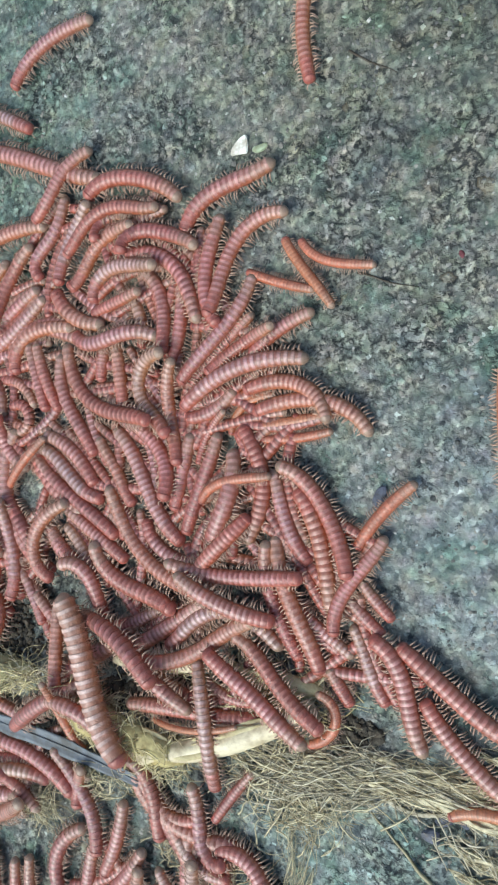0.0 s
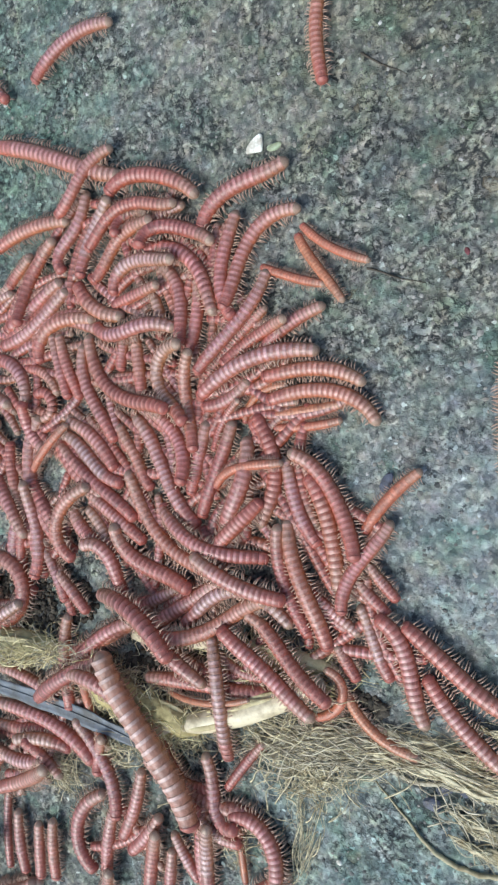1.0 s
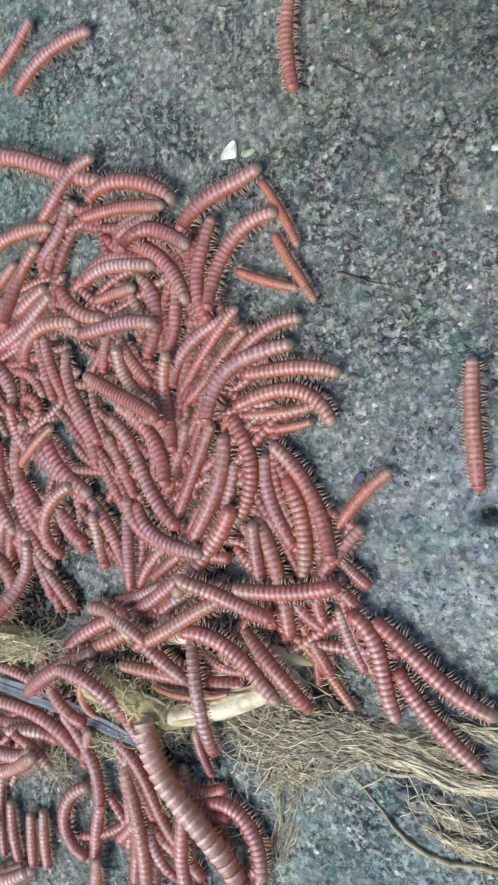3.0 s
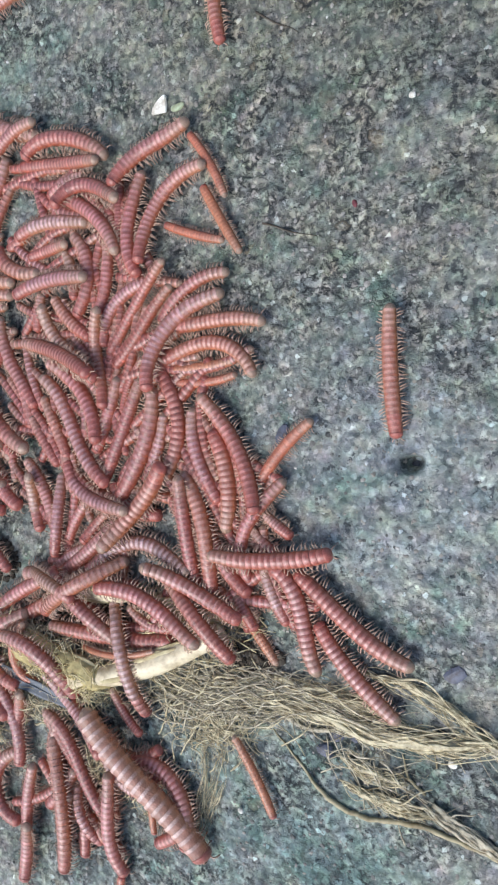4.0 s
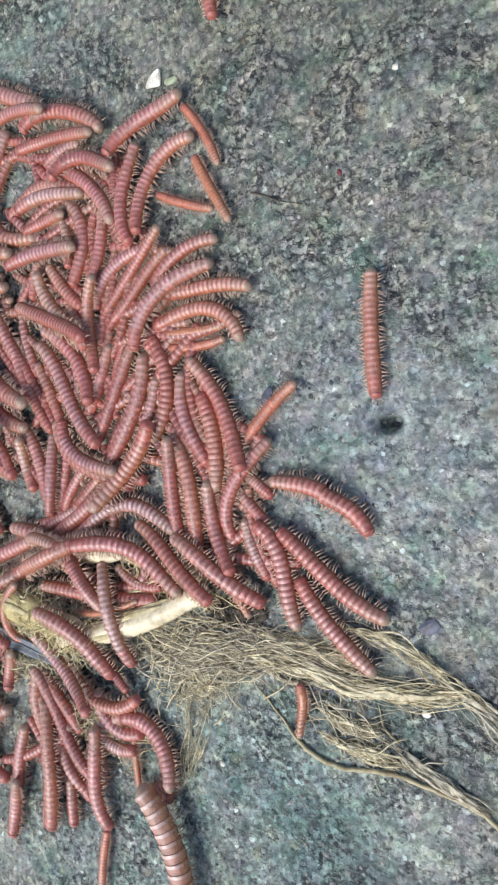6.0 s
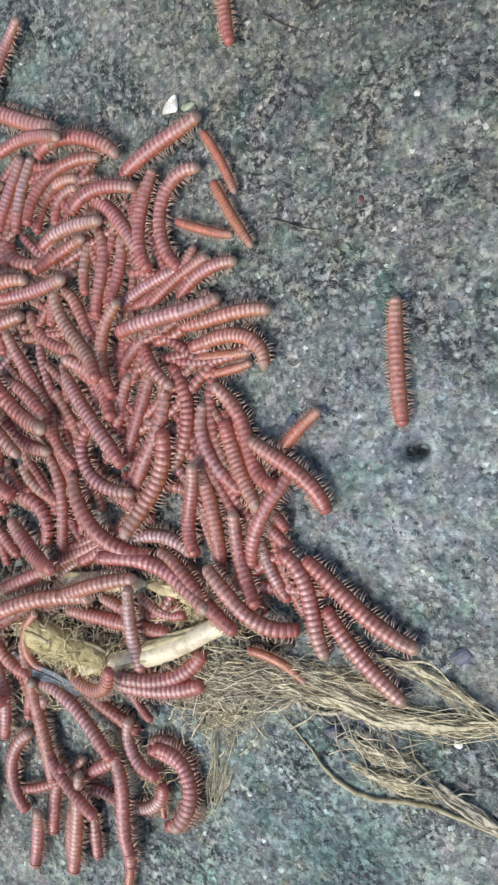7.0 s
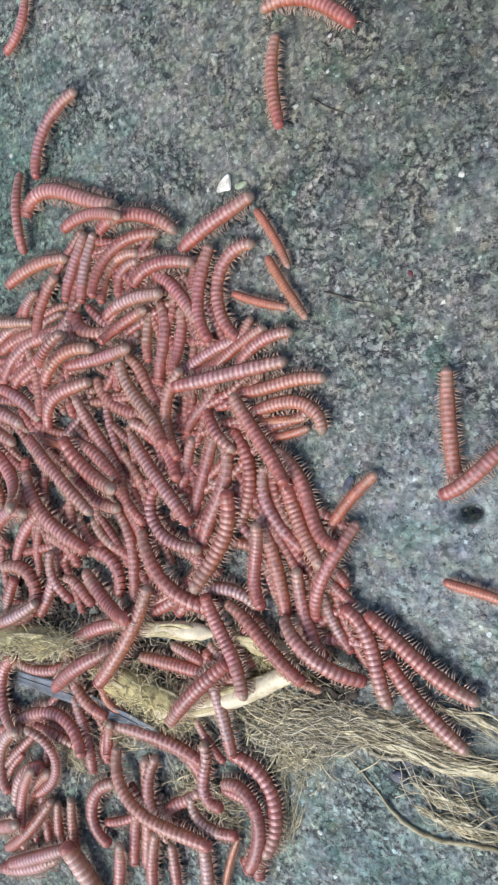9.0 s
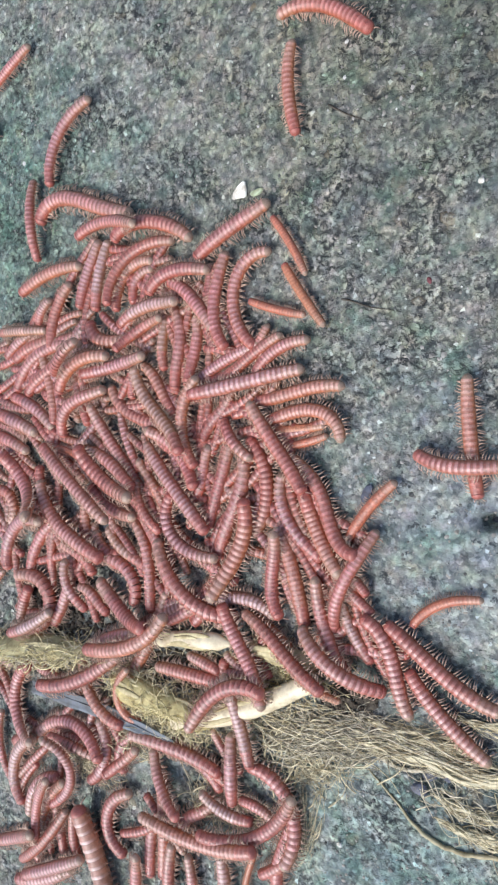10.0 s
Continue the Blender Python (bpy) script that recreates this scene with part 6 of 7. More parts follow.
millipede("pink", 1.16, 15.7, (6.9, 76.5, -50, 9, 2, 0, 0, 1.5, 1.5, 1.5, 0.86), (7.5, 62.5, -52, 9, 2, 0, 0, 1.5, 1.5, 1.5, 0.86), (8, 54, -52, 8, 0, 0, 0, 1.5, 1.5, 1.5, 0.9), (8.5, 50, -52.9, 8, -4, 1, 0, 1.5, 1.5, 1.5, 0.9), (9, 47.1, -55.6, 36, 12, -13, 0, 3.2, 3.6, 1.8, 0.96), (9.5, 44.6, -55.5, 10, 53, -19, 0, 2.6, 3.6, 1.8, 1), (10, 40.9, -53.6, -8, 31, -8, 0, 1.8, 3.6, 2.4, 1.04))
millipede("amber", 0.84, 11.9, (7, 70, -77, 0, 0, 0, 0, 1.2, 1.2, 1.2, 0.86), (8.5, 54, -77, 0, 0, 0, 0, 1.2, 1.2, 1.2, 0.86), (9, 45.1, -76.3, -17, -11, -7, 0, 1.2, 1.2, 1.2, 0.88), (9.5, 42, -76, -5, -45, 27, 0, 1.2, 1.2, 1.2, 0.87), (10, 35.7, -77.7, 23, -56, 3, 0, 1.2, 1.2, 1.2, 1.1))
millipede("rust", 1.24, 19.1, (0, 20.7, 27.4, 155, 61, 11, 0, 1.7, 1.7, 1.7))
millipede("pink", 1.26, 16.2, (1, -51.1, -25.7, 100, 35, 0, 0, 1, 1, 1), (9, -53, -33.2, 100, 35, 0, 0, 1.3, 1.3, 1.3, 0.97))
millipede("pink", 1.53, 12.1, (0, -64.1, -40.6, -23, -10, 0, 0, 2.0, 2.0, 2.0))
millipede("pink", 1.42, 10.3, (0, -66.5, -45.1, -24, -10, 0, 0, 1.9, 1.9, 1.9))
millipede("rust", 1.35, 17.9, (1, -50.6, -25.7, 36, 17, 24, 0, 1.1, 1.1, 1.1), (9, -52.3, -29, 36, 17, 24, 0, 1.4, 1.4, 1.4, 1))
millipede("pink", 1.36, 23.4, (1, -44.1, -27.9, 1, -78, 5, 0, 1.1, 1.1, 1.1), (9, -54.1, -26.2, 21.8, -78, 5, 0, 1.4, 1.4, 1.4, 1))
millipede("pink", 1.17, 10.1, (0, -61.5, -22.1, 26, -29, 0, 0, 1.6, 1.6, 1.6))
millipede("pink", 1.14, 6.6, (0, -54.1, -16.0, 44, -16, 0, 0, 1.9, 1.6, 1.7))
millipede("rust", 1.22, 10.5, (1, -46.7, -24, 45, -72, 0, 0, 1, 1, 1), (9, -43.3, -27.8, 27, 10, -7, 0, 4.1, 7.7, 8.2, 1.12))
millipede("pink", 1.74, 19.2, (1, -57.3, -65.9, -44, 29, 3, 0, 1.4, 1.4, 1.4), (10, -61.3, -55.9, -44, 29, 3, 0, 3.4, 2.4, 10.4))
millipede("pink", 1.34, 24.1, (1, -51.3, -67.7, -73, 63, 2, 0, 1.1, 1.1, 1.1), (9, -44.3, -54.8, -40, -8, 0, 0, 3.5, 5.9, 6, 1.03))
millipede("pale", 1.34, 14.8, (1, -40.6, -57.4, -52, 34, 0, 0, 1.1, 1.1, 1.1), (9, -47.3, -55.7, -52, 34, 0, 0, 1.3, 1.3, 1.3, 1))
millipede("rust", 1.63, 16.7, (1, -41.1, -56, -50, 45, 0, 0, 1.3, 1.3, 1.3), (9, -36, -54.3, -35, 59, -4, 0, 4.5, 3.5, 6.5, 1.12))
millipede("pink", 1.32, 10.7, (0, -68.2, -59.7, -66, -140, 0, 0, 1.8, 1.8, 1.8))
millipede("pink", 1.52, 22.7, (1, -56.6, -72.6, 86, -110, 6, 0, 1.2, 1.2, 1.2), (10, -64.6, -66.6, 36, -110, 6, 0, 2.0, 2.7, 6.1))
millipede("pink", 1.38, 17.1, (1, -52, -70.2, 91, -55, 0, 0, 1.1, 1.1, 1.1), (9, -58.7, -68.5, 49.3, -55, 0, 0, 1.4, 1.3, 1.3, 1))
millipede("rust", 1.15, 10.1, (0, -55.7, -70.5, 80, -18, 0, 0, 1.6, 1.6, 1.6), (5, -55.7, -70.5, 80, -18, 0, 0, 1.6, 1.6, 1.6), (9, -55.7, -70.5, 80, -18, 0, 0, 1.1, 1.2, 1.1, 1))
millipede("pink", 1.42, 7.6, (0, -65.7, -83.9, -113, 18, 0, 0, 1.9, 1.9, 1.9))
millipede("pale", 1.27, 13.6, (0, -61.2, -87.9, 24, 20, 0, 0, 4.8, 4.7, 4.2))
millipede("pink", 1.46, 24.7, (1, -32, -88.2, 32, 21, 2, 0, 1.2, 1.2, 1.2), (5, -24, -88.2, 32, 21, 2, 0, 1.2, 1.2, 1.2), (8.5, -32.8, -93.3, 15, -34, 0, 0, 6.5, 5.6, 3.9, 1.12), (9, -28, -90.2, 57, 21, 2, 0, 5.8, 4.9, 4.2), (10, -31.4, -89.1, 22, 52, 9, 0, 4.8, 6, 5.7))
millipede("rust", 1.50, 24.5, (9, -43.5, -98.8, 31, -16, 0, 0, 1.8, 4.3, 2.6, 0.86), (10, -47.5, -98.8, 21, 32, -5, 0, 3.3, 3.6, 4.0, 1.10))
millipede("pink", 1.43, 24.0, (0, -68.2, -107.9, -79, 164, 1, 0, 2.5, 1.9, 6.0))
millipede("pink", 1.22, 7.2, (0, -75.3, -98.1, -11, -20, 0, 0, 1.7, 1.7, 1.7))
millipede("pink", 1.25, 9.3, (0, -51, -117, -48, 13, 0, 0, 4.6, 2.2, 1.7), (5, -51, -117, -48, 13, 0, 0, 4.6, 2.2, 1.7), (9, -51.9, -115.3, -22, -21, 3, 0, 4.4, 3.3, 1.4, 1.12))
millipede("rust", 1.25, 9.4, (9, -36.7, -113.5, 71, -52, 0, 0, 2.0, 1.7, 3.7, 0.86), (10, -37.9, -117.1, 38, 4, 0, 0, 2.8, 1.6, 2.0, 1.10))
millipede("pale", 1.44, 21.4, (0, -70.5, -122.9, 69, -123, 10, 0, 2.3, 1.8, 3.3))
millipede("pink", 1.14, 22.4, (1, -53.9, -118.0, 52, 118, 13, 0, 0.9, 0.9, 0.9), (10, -53.9, -122.0, 77, 118, 13, 0, 2.7, 3.5, 8.7))
millipede("pink", 1.16, 18.1, (1, -72.1, -122.5, 64, -48, 0, 0, 0.9, 0.9, 0.9), (10, -62.1, -130.5, 64, -48, 0, 0, 3.5, 4.4, 6.6))
millipede("rust", 1.18, 22.0, (1, -67.6, -150.2, 18, 26, 0, 0, 0.9, 0.9, 0.9), (10, -63.6, -140.2, 43, 26, 0, 0, 1.7, 3.4, 2.1))
millipede("pink", 1.45, 19.6, (0, -72.2, -141.3, 23, 20, 0, 0, 2.4, 2.1, 6.6))
millipede("pink", 1.54, 19.0, (0, -64.4, -149.5, 21, 24, 0, 0, 2.0, 2.0, 2.0))
millipede("pink", 1.39, 29.2, (1, -15.2, -116.1, 148, -81, -25, 2, 1.1, 1.1, 1.1), (5, -23.2, -128.1, 123, -81, -25, 2, 1.1, 1.1, 1.1), (6.85, -34.8, -116, 107, 1, -6, 0, 2.6, 2.2, 1.6, 0.93), (8, -34.8, -116, 107, 1, -6, 0, 2.6, 2.2, 1.6, 0.93), (9, -25.2, -126.1, 148, -81, -25, 2, 3.7, 4.4, 1.7, 1.07), (10, -17.4, -128.3, 178, -30, 3, 0, 4.5, 4.4, 4.4, 0.93))
millipede("rust", 1.31, 24.4, (1, -2.6, -123.4, 142, 149, 17, 0, 1, 1, 1), (5, -2.6, -123.4, 142, 149, 17, 0, 1, 1, 1), (6.85, -0.6, -123.4, 117, 149, 17, 0, 0.5, 0.5, 0.5, 0.86), (8.2, -0.6, -123.4, 117, 149, 17, 0, 0.5, 0.5, 0.5, 0.86), (8.5, -1, -124.9, 114, 156, 1, 0, 4.1, 1.6, 1.3, 0.84), (9, -0.6, -123.4, 117, 149, 17, 0, 4.5, 3.4, 1.6, 0.86), (10, -3.6, -123.8, 27, 84, -11, 0, 5.4, 2.2, 4.4, 1.06))
millipede("pink", 1.08, 6.8, (1, -3.7, -120.3, -18, -32, 0, 0, 0.9, 0.9, 0.9), (5, -3.7, -120.3, -18, -32, 0, 0, 0.9, 0.9, 0.9), (10, -3.7, -120.3, -18, -32, 0, 0, 1.5, 1.5, 1.5))
millipede("pink", 1.32, 18.7, (2, -3.3, -75.9, 157, -26, 0, 0, 4.1, 5.6, 6.2, 0.90), (3.5, 1.8, -82.6, 162, -12, 5, 0, 5.5, 3.2, 6.4), (5, 13.6, -88.4, 148, 14, 5, 0, 1.8, 4.2, 3.5, 1.04), (7, 15.1, -89.8, 148, -48, 19, 0, 1.6, 4.6, 4.3), (7.5, 15.7, -89.4, 151, -10, 14, 0, 1.6, 5.1, 4.8), (8, 15.0, -89.2, 149, 5, 14, 0, 1.6, 5.5, 3.9, 1.04), (9, 16.4, -89.0, 144, -27, -1, 0, 1.6, 5.4, 3.5, 0.93))
millipede("pink", 1.40, 20.6, (3.5, -32.2, -100.1, 149, 91, -1, 0, 1.7, 5.9, 4.6), (5, -19.5, -104.2, 139, 72, 1, 0, 1.7, 5.1, 5.5), (7, -4.7, -106.9, 182, -35, 0, 0, 1.7, 2.9, 4.5, 0.86), (7.5, -9.1, -110.0, 179, -7, 0, 0, 1.7, 2.6, 1.8, 0.89), (8, -1.2, -110.8, 186, -46, -13, 0, 2.1, 1.9, 3.4, 1.10), (9, -23.3, -111.9, 170, 19, -3, 0, 2.3, 1.8, 2.0, 1.10))
millipede("rust", 1.08, 10.3, (1, -26.3, -61.1, 99, -6, 0, 0, 0.9, 0.9, 0.9), (5, -28.3, -59.1, 124, -6, 0, 0, 1.5, 1.5, 1.5), (9, -26.7, -60.9, 119, -40, -1, 0, 2.3, 2.8, 1.7, 1.12))
millipede("pink", 1.50, 19.9, (1, -7.6, -71.5, -106, -4, 5, 0, 1.2, 1.2, 1.2), (5, -5.6, -71.5, -131, -4, 5, 0, 4.1, 2.6, 4.9, 0.96), (9, -4.2, -69.3, -113, -37, 11, 0, 3.6, 3, 5.2, 1))
millipede("pink", 1.27, 18.0, (1, -13.8, -69.2, -29, 67, -14, 0, 1, 1, 1), (5, -15.8, -69.2, -29, 67, -14, 0, 1.7, 2.7, 4.4), (9, -17, -66.3, -52, 133, -15, 0, 2.8, 3, 3.6, 1.12))
millipede("rust", 1.31, 21.8, (0, 34.6, -88.5, -35, 19, 9, 0, 1.8, 1.8, 1.8))
millipede("pink", 1.23, 17.8, (0, 35.1, -96.7, -47, 21, -2, 0, 1.7, 1.7, 1.7))
millipede("pink", 1.27, 15.7, (1, 9.9, -77.9, 131, -46, 2, 0, 1.0, 1.0, 1.0), (9, 13.9, -81.9, 106, -46, 2, 0, 4.0, 2.0, 3.1))
millipede("pink", 1.31, 22.2, (1, -21.4, -111.6, 119, -35, 0, 0, 1, 1, 1), (5, -21.4, -111.6, 144, -35, 0, 0, 6.4, 1.7, 2.6, 0.88), (7, -24.2, -114.4, 153, 39, 9, 0, 4.7, 2.9, 1.6, 1.04), (7.5, -25.9, -112.9, 160, 64, -9, 0, 1.7, 3.4, 1.6), (8.5, -24, -112.7, 171, 1, 11, 0, 1.4, 1.3, 1.3, 1.1), (9, -21.9, -112.9, 160, 64, -9, 0, 1, 1, 1))
millipede("pink", 1.36, 22.7, (1, -17.2, -118.5, 122, 37, -5, 0, 1.1, 1.1, 1.1), (5, -25.2, -130.5, 97, 37, -5, 0, 3.2, 3.9, 1.7, 1.1), (7, -24.3, -136.8, 82, 9, 0, 0, 2.6, 3.3, 3.4, 0.86), (7.5, -23.8, -136.6, 85, 40, 0, 0, 2.2, 2.2, 3.9, 0.86), (8, -23.9, -134.9, 87, 9, 0, 0, 1.7, 2.4, 4.1, 0.86), (8.5, -26.3, -132.5, 87, 13, -1, 0, 1.2, 1.6, 1.3, 1.02), (9, -27.9, -128.9, 87, 9, 0, 0, 1.1, 1.1, 1.1))
millipede("rust", 1.26, 25.7, (1, -19.9, -114.2, 130, 8, 23, 0, 1, 1, 1), (5, -21.9, -122.2, 130, 8, 23, 0, 1.7, 1.7, 1.7, 0.94), (7, -28.8, -124.9, 129, -98, -16, 0, 5.9, 2.7, 1.6, 1.07), (7.5, -21, -124.2, 121, -25, -9, 0, 2.7, 2.4, 1.8, 0.86), (8, -27.4, -121, 72, -128, 42, 0, 3.5, 2.3, 5.4, 0.86), (8.5, -26.7, -117, 127, 14, -7, 0, 3.3, 3.3, 3, 0.84), (9, -31.4, -113, 22, -128, 42, 0, 1, 1, 1))
millipede("pink", 1.33, 18.6, (1, -13.5, -127.8, 96, -35, 14, 0, 1.1, 1.1, 1.1), (5, -13.5, -131.8, 96, -35, 14, 0, 1.7, 3, 3.1), (7, -12.4, -129.8, 102, 16, 21, 0, 4, 4, 3.5), (7.5, -11.9, -130.9, 101, 18, 14, 0, 3.8, 4, 3.4, 0.96), (8, -12.3, -130.6, 104, 11, 26, 0, 3.8, 4.1, 3.3, 0.93), (8.5, -13, -131.5, 106, 0, 26, 0, 3.6, 4.1, 3, 0.84), (9, 1.7, -126.6, 79, 11, 26, 0, 1.1, 1.1, 1.1))
millipede("pale", 1.18, 12.4, (5, -11, -123.2, 152, -64, 0, 0, 1.6, 1.6, 1.6, 0.86), (8.5, -7.4, -129.8, 216, -85, 4, 0, 2, 1.2, 1.2, 0.84), (9, -11.5, -127.3, 151, -113, -17, 0, 1.8, 1.6, 1.7, 1.1), (10, -11, -122, 158, -35, 0, 0, 1.5, 2.4, 2.8, 0.86))
millipede("amber", 0.86, 12.0, (0, -13.4, -148.4, -97, 12, 0, 0, 1.3, 1.3, 1.3))
millipede("rust", 1.17, 8.7, (0, 0.3, -130.9, 36, 15, 0, 0, 1.6, 1.6, 1.6))
millipede("pink", 1.15, 18.8, (0, 42.0, -49.1, 92, -9, 0, 0, 1.6, 1.6, 1.6))
millipede("pink", 1.16, 14.9, (1, -22.4, -67.5, 135, 11, 0, 0, 0.9, 0.9, 0.9), (5, -24.4, -73.5, 85, 11, 0, 0, 2.8, 2.8, 1.5), (9, -24.4, -70, 106.9, 11, 0, 0, 1.1, 1.1, 1.1, 1))
millipede("pink", 1.06, 9.4, (1, -16.4, -80.1, 31, -24, 0, 0, 0.8, 0.8, 0.8), (5, -20.4, -74.1, 56, -24, 0, 0, 1.5, 1.5, 1.5), (9, -14.4, -80.1, 56, -24, 0, 0, 0.8, 0.8, 0.8))
millipede("rust", 1.04, 8.3, (1, -13.5, -72.9, -4, -16, 0, 0, 0.8, 0.8, 0.8), (5, -15.5, -74.9, 46, -16, 0, 0, 2.5, 1.4, 1.7), (9, -13.8, -78.4, 46, -16, 0, 0, 1, 1, 1, 1))
millipede("pale", 1.15, 14.5, (1, -24.9, -85.9, 143, 43, 0, 0, 0.9, 0.9, 0.9), (5, -24.9, -85.9, 168, 43, 0, 0, 7.1, 6.3, 1.4), (9, -24.9, -85.9, 218, 43, 0, 0, 0.9, 0.9, 0.9))
millipede("pink", 1.06, 9.1, (0, -21.8, -81.1, 27, -4, 0, 0, 1.5, 1.5, 1.5), (5, -21.8, -81.1, 27, -4, 0, 0, 1.5, 1.5, 1.5), (9, -21.8, -81.1, 27, -4, 0, 0, 1, 1, 1, 1))
millipede("pink", 1.19, 19.0, (1, -20.1, -113.1, -218, -105, 5, 0, 1.0, 1.0, 1.0), (5, -12.1, -117.1, -193, -105, 5, 0, 1.0, 1.0, 1.0), (7, -18.1, -107.1, -168, -105, 5, 0, 9.6, 5.0, 1.5, 1.06), (7.5, -17.5, -106.1, -148, -109, 2, 0, 5.6, 4.5, 1.5), (8, -18.3, -104.2, -130, -59, -6, 0, 4.9, 4.1, 2.9, 0.90), (9, -14.3, -100.2, -130, -59, -6, 0, 1.0, 1.0, 1.0))
millipede("amber", 0.67, 11.3, (7, -5.4, -127.0, 97, -0, 0, 0, 1.1, 1.1, 1.1, 0.86), (7.5, -6.9, -130.2, 64, 38, 0, 0, 1.1, 1.1, 1.1, 1.04), (8, -7.0, -134.6, 71, -15, 0, 0, 1.1, 1.1, 1.1, 1.02))
millipede("pink", 1.16, 8.5, (1, 1.2, -51.7, -54, 23, 0, 0, 0.9, 0.9, 0.9), (5, -0.8, -47.7, -54, 23, 0, 0, 0.9, 0.9, 0.9), (9, -3.1, -47.6, -50, 22, 0, 0, 1.5, 3.2, 3.1, 1.09))
millipede("pink", 1.58, 28.5, (1, -51, -60, 102, -82, -7, 0, 1.3, 1.3, 1.3), (9, -49.1, -64.6, 137, -48, -9, 0, 3.9, 3.8, 2.8, 0.84))
millipede("pink", 1.23, 9.1, (0, -42.6, -81.6, 134, 3, 0, 0, 1.7, 1.7, 1.7), (5, -42.6, -81.6, 134, 3, 0, 0, 1.7, 1.7, 1.7), (9, -43.3, -81, 145, 38, 17, 0, 1.7, 1.7, 1.7, 0.97))
millipede("rust", 1.35, 11.4, (1, -49, -67.8, 146, 48, 0, 0, 1.1, 1.1, 1.1), (9, -46.8, -71.7, 143, 49, -16, 0, 1.8, 1.8, 1.8, 0.88))
millipede("pink", 1.31, 24.3, (1, -70.8, -122.3, 63, -62, 0, 0, 1.0, 1.0, 1.0), (9, -62.8, -134.3, 63, -62, 0, 0, 1.9, 1.8, 2.9))
millipede("pink", 1.41, 20.3, (1, -64.2, -149.5, 24, 3, 0, 0, 1.1, 1.1, 1.1), (9, -60.2, -145.5, 24, 3, 0, 0, 3.4, 3.4, 3.6))
millipede("pink", 1.31, 12.1, (0, -35.8, -142.4, 77, -20, 0, 0, 2.0, 1.8, 3.7))
millipede("rust", 1.38, 13.3, (1, -53.1, -23.6, 36, -32, 0, 0, 1.1, 1.1, 1.1), (9, -56.9, -23.6, 12.6, -32, 0, 0, 1.4, 1.4, 1.4, 1))
millipede("pink", 1.33, 18.1, (1, -45.1, -27.1, 7, -42, -17, 0, 1.1, 1.1, 1.1), (9, -43.9, -38.3, 34, -76, 19, 0, 1.7, 3.4, 2.9, 0.96))
millipede("pink", 1.13, 5.6, (1, -52.1, -18.0, 46, -26, 0, 0, 0.9, 0.9, 0.9), (9, -52.1, -16.0, 46, -26, 0, 0, 2.5, 3.1, 3.0))
millipede("rust", 0.93, 18.3, (0, 14.5, -61.2, 143, -34, -7, 0, 1.1, 1.1, 1.1))
millipede("pink", 0.95, 14.2, (0, -18.8, -53.2, 99, 60, -1, 0, 1.1, 1.1, 1.1))
millipede("rust", 0.97, 18.7, (0, -7.5, -19.4, 78, -88, 5, 0, 1.1, 1.1, 1.1))
millipede("pink", 0.89, 13.9, (0, -55.9, -22.8, 34, 76, 4, 0, 1.1, 1.1, 1.1))
millipede("rust", 0.91, 16.9, (0, -20.8, -10.8, 56, -40, 6, 0, 1.1, 1.1, 1.1))
millipede("rust", 0.99, 17.9, (0, 3.1, -52.1, -137, -9, -2, 0, 1.1, 1.1, 1.1))
millipede("rust", 0.88, 18.6, (0, -20.8, -38.7, 179, 1, 0, 0, 1.1, 1.1, 1.1))
millipede("rust", 0.96, 18.3, (0, -68.1, -54.9, -103, -3, 7, 0, 1.1, 1.1, 1.1))
millipede("rust", 0.95, 18.5, (0, 14.4, -64.8, -73, -44, 7, 0, 1.1, 1.1, 1.1))
millipede("rust", 0.90, 16.0, (0, -63.5, -59.6, -129, -37, 1, 0, 1.1, 1.1, 1.1))
millipede("pink", 0.92, 18.3, (0, 8.7, -46.3, 7, 40, 1, 0, 1.1, 1.1, 1.1))
millipede("rust", 0.99, 18.6, (0, -53.2, -106.3, 46, 47, -7, 0, 1.1, 1.1, 1.1))
millipede("pink", 0.93, 15.3, (0, -49.0, -69.5, 159, 38, 11, 0, 1.1, 1.1, 1.1))
millipede("rust", 0.92, 15.0, (0, -9.1, -23.9, -71, 24, 12, 0, 1.1, 1.1, 1.1))
millipede("rust", 0.92, 14.3, (0, -6.8, -93.5, -172, -37, 1, 0, 1.1, 1.1, 1.1))
millipede("rust", 1.00, 16.8, (0, -52.7, -58.4, 77, -5, -10, 0, 1.1, 1.1, 1.1))
millipede("pink", 0.99, 13.3, (0, -63.1, -37.5, -3, 7, 13, 0, 1.1, 1.1, 1.1))
millipede("rust", 0.89, 16.3, (0, -45.2, -65.6, -96, 52, 2, 0, 1.1, 1.1, 1.1))
millipede("rust", 0.95, 15.1, (0, 7.2, -65.5, 158, -21, 11, 0, 1.1, 1.1, 1.1))
millipede("rust", 0.90, 16.1, (0, -10.6, -53.7, 95, -51, -3, 0, 1.1, 1.1, 1.1))
millipede("rust", 0.92, 17.2, (0, -20.3, -57.8, 174, 20, -1, 0, 1.1, 1.1, 1.1))
millipede("pink", 0.89, 13.0, (0, -70.0, -127.9, -124, 37, -0, 0, 1.1, 1.1, 1.1))
millipede("rust", 0.91, 17.9, (0, -25.9, -34.8, 164, -19, -8, 0, 1.1, 1.1, 1.1))
millipede("rust", 0.90, 15.1, (0, 7.3, -79.4, 108, 43, -7, 0, 1.1, 1.1, 1.1))
millipede("rust", 0.89, 15.0, (0, -70.0, -23.8, 8, -70, -3, 0, 1.1, 1.1, 1.1))
millipede("rust", 0.96, 13.7, (0, 1.7, -44.1, -33, -2, 3, 0, 1.1, 1.1, 1.1))
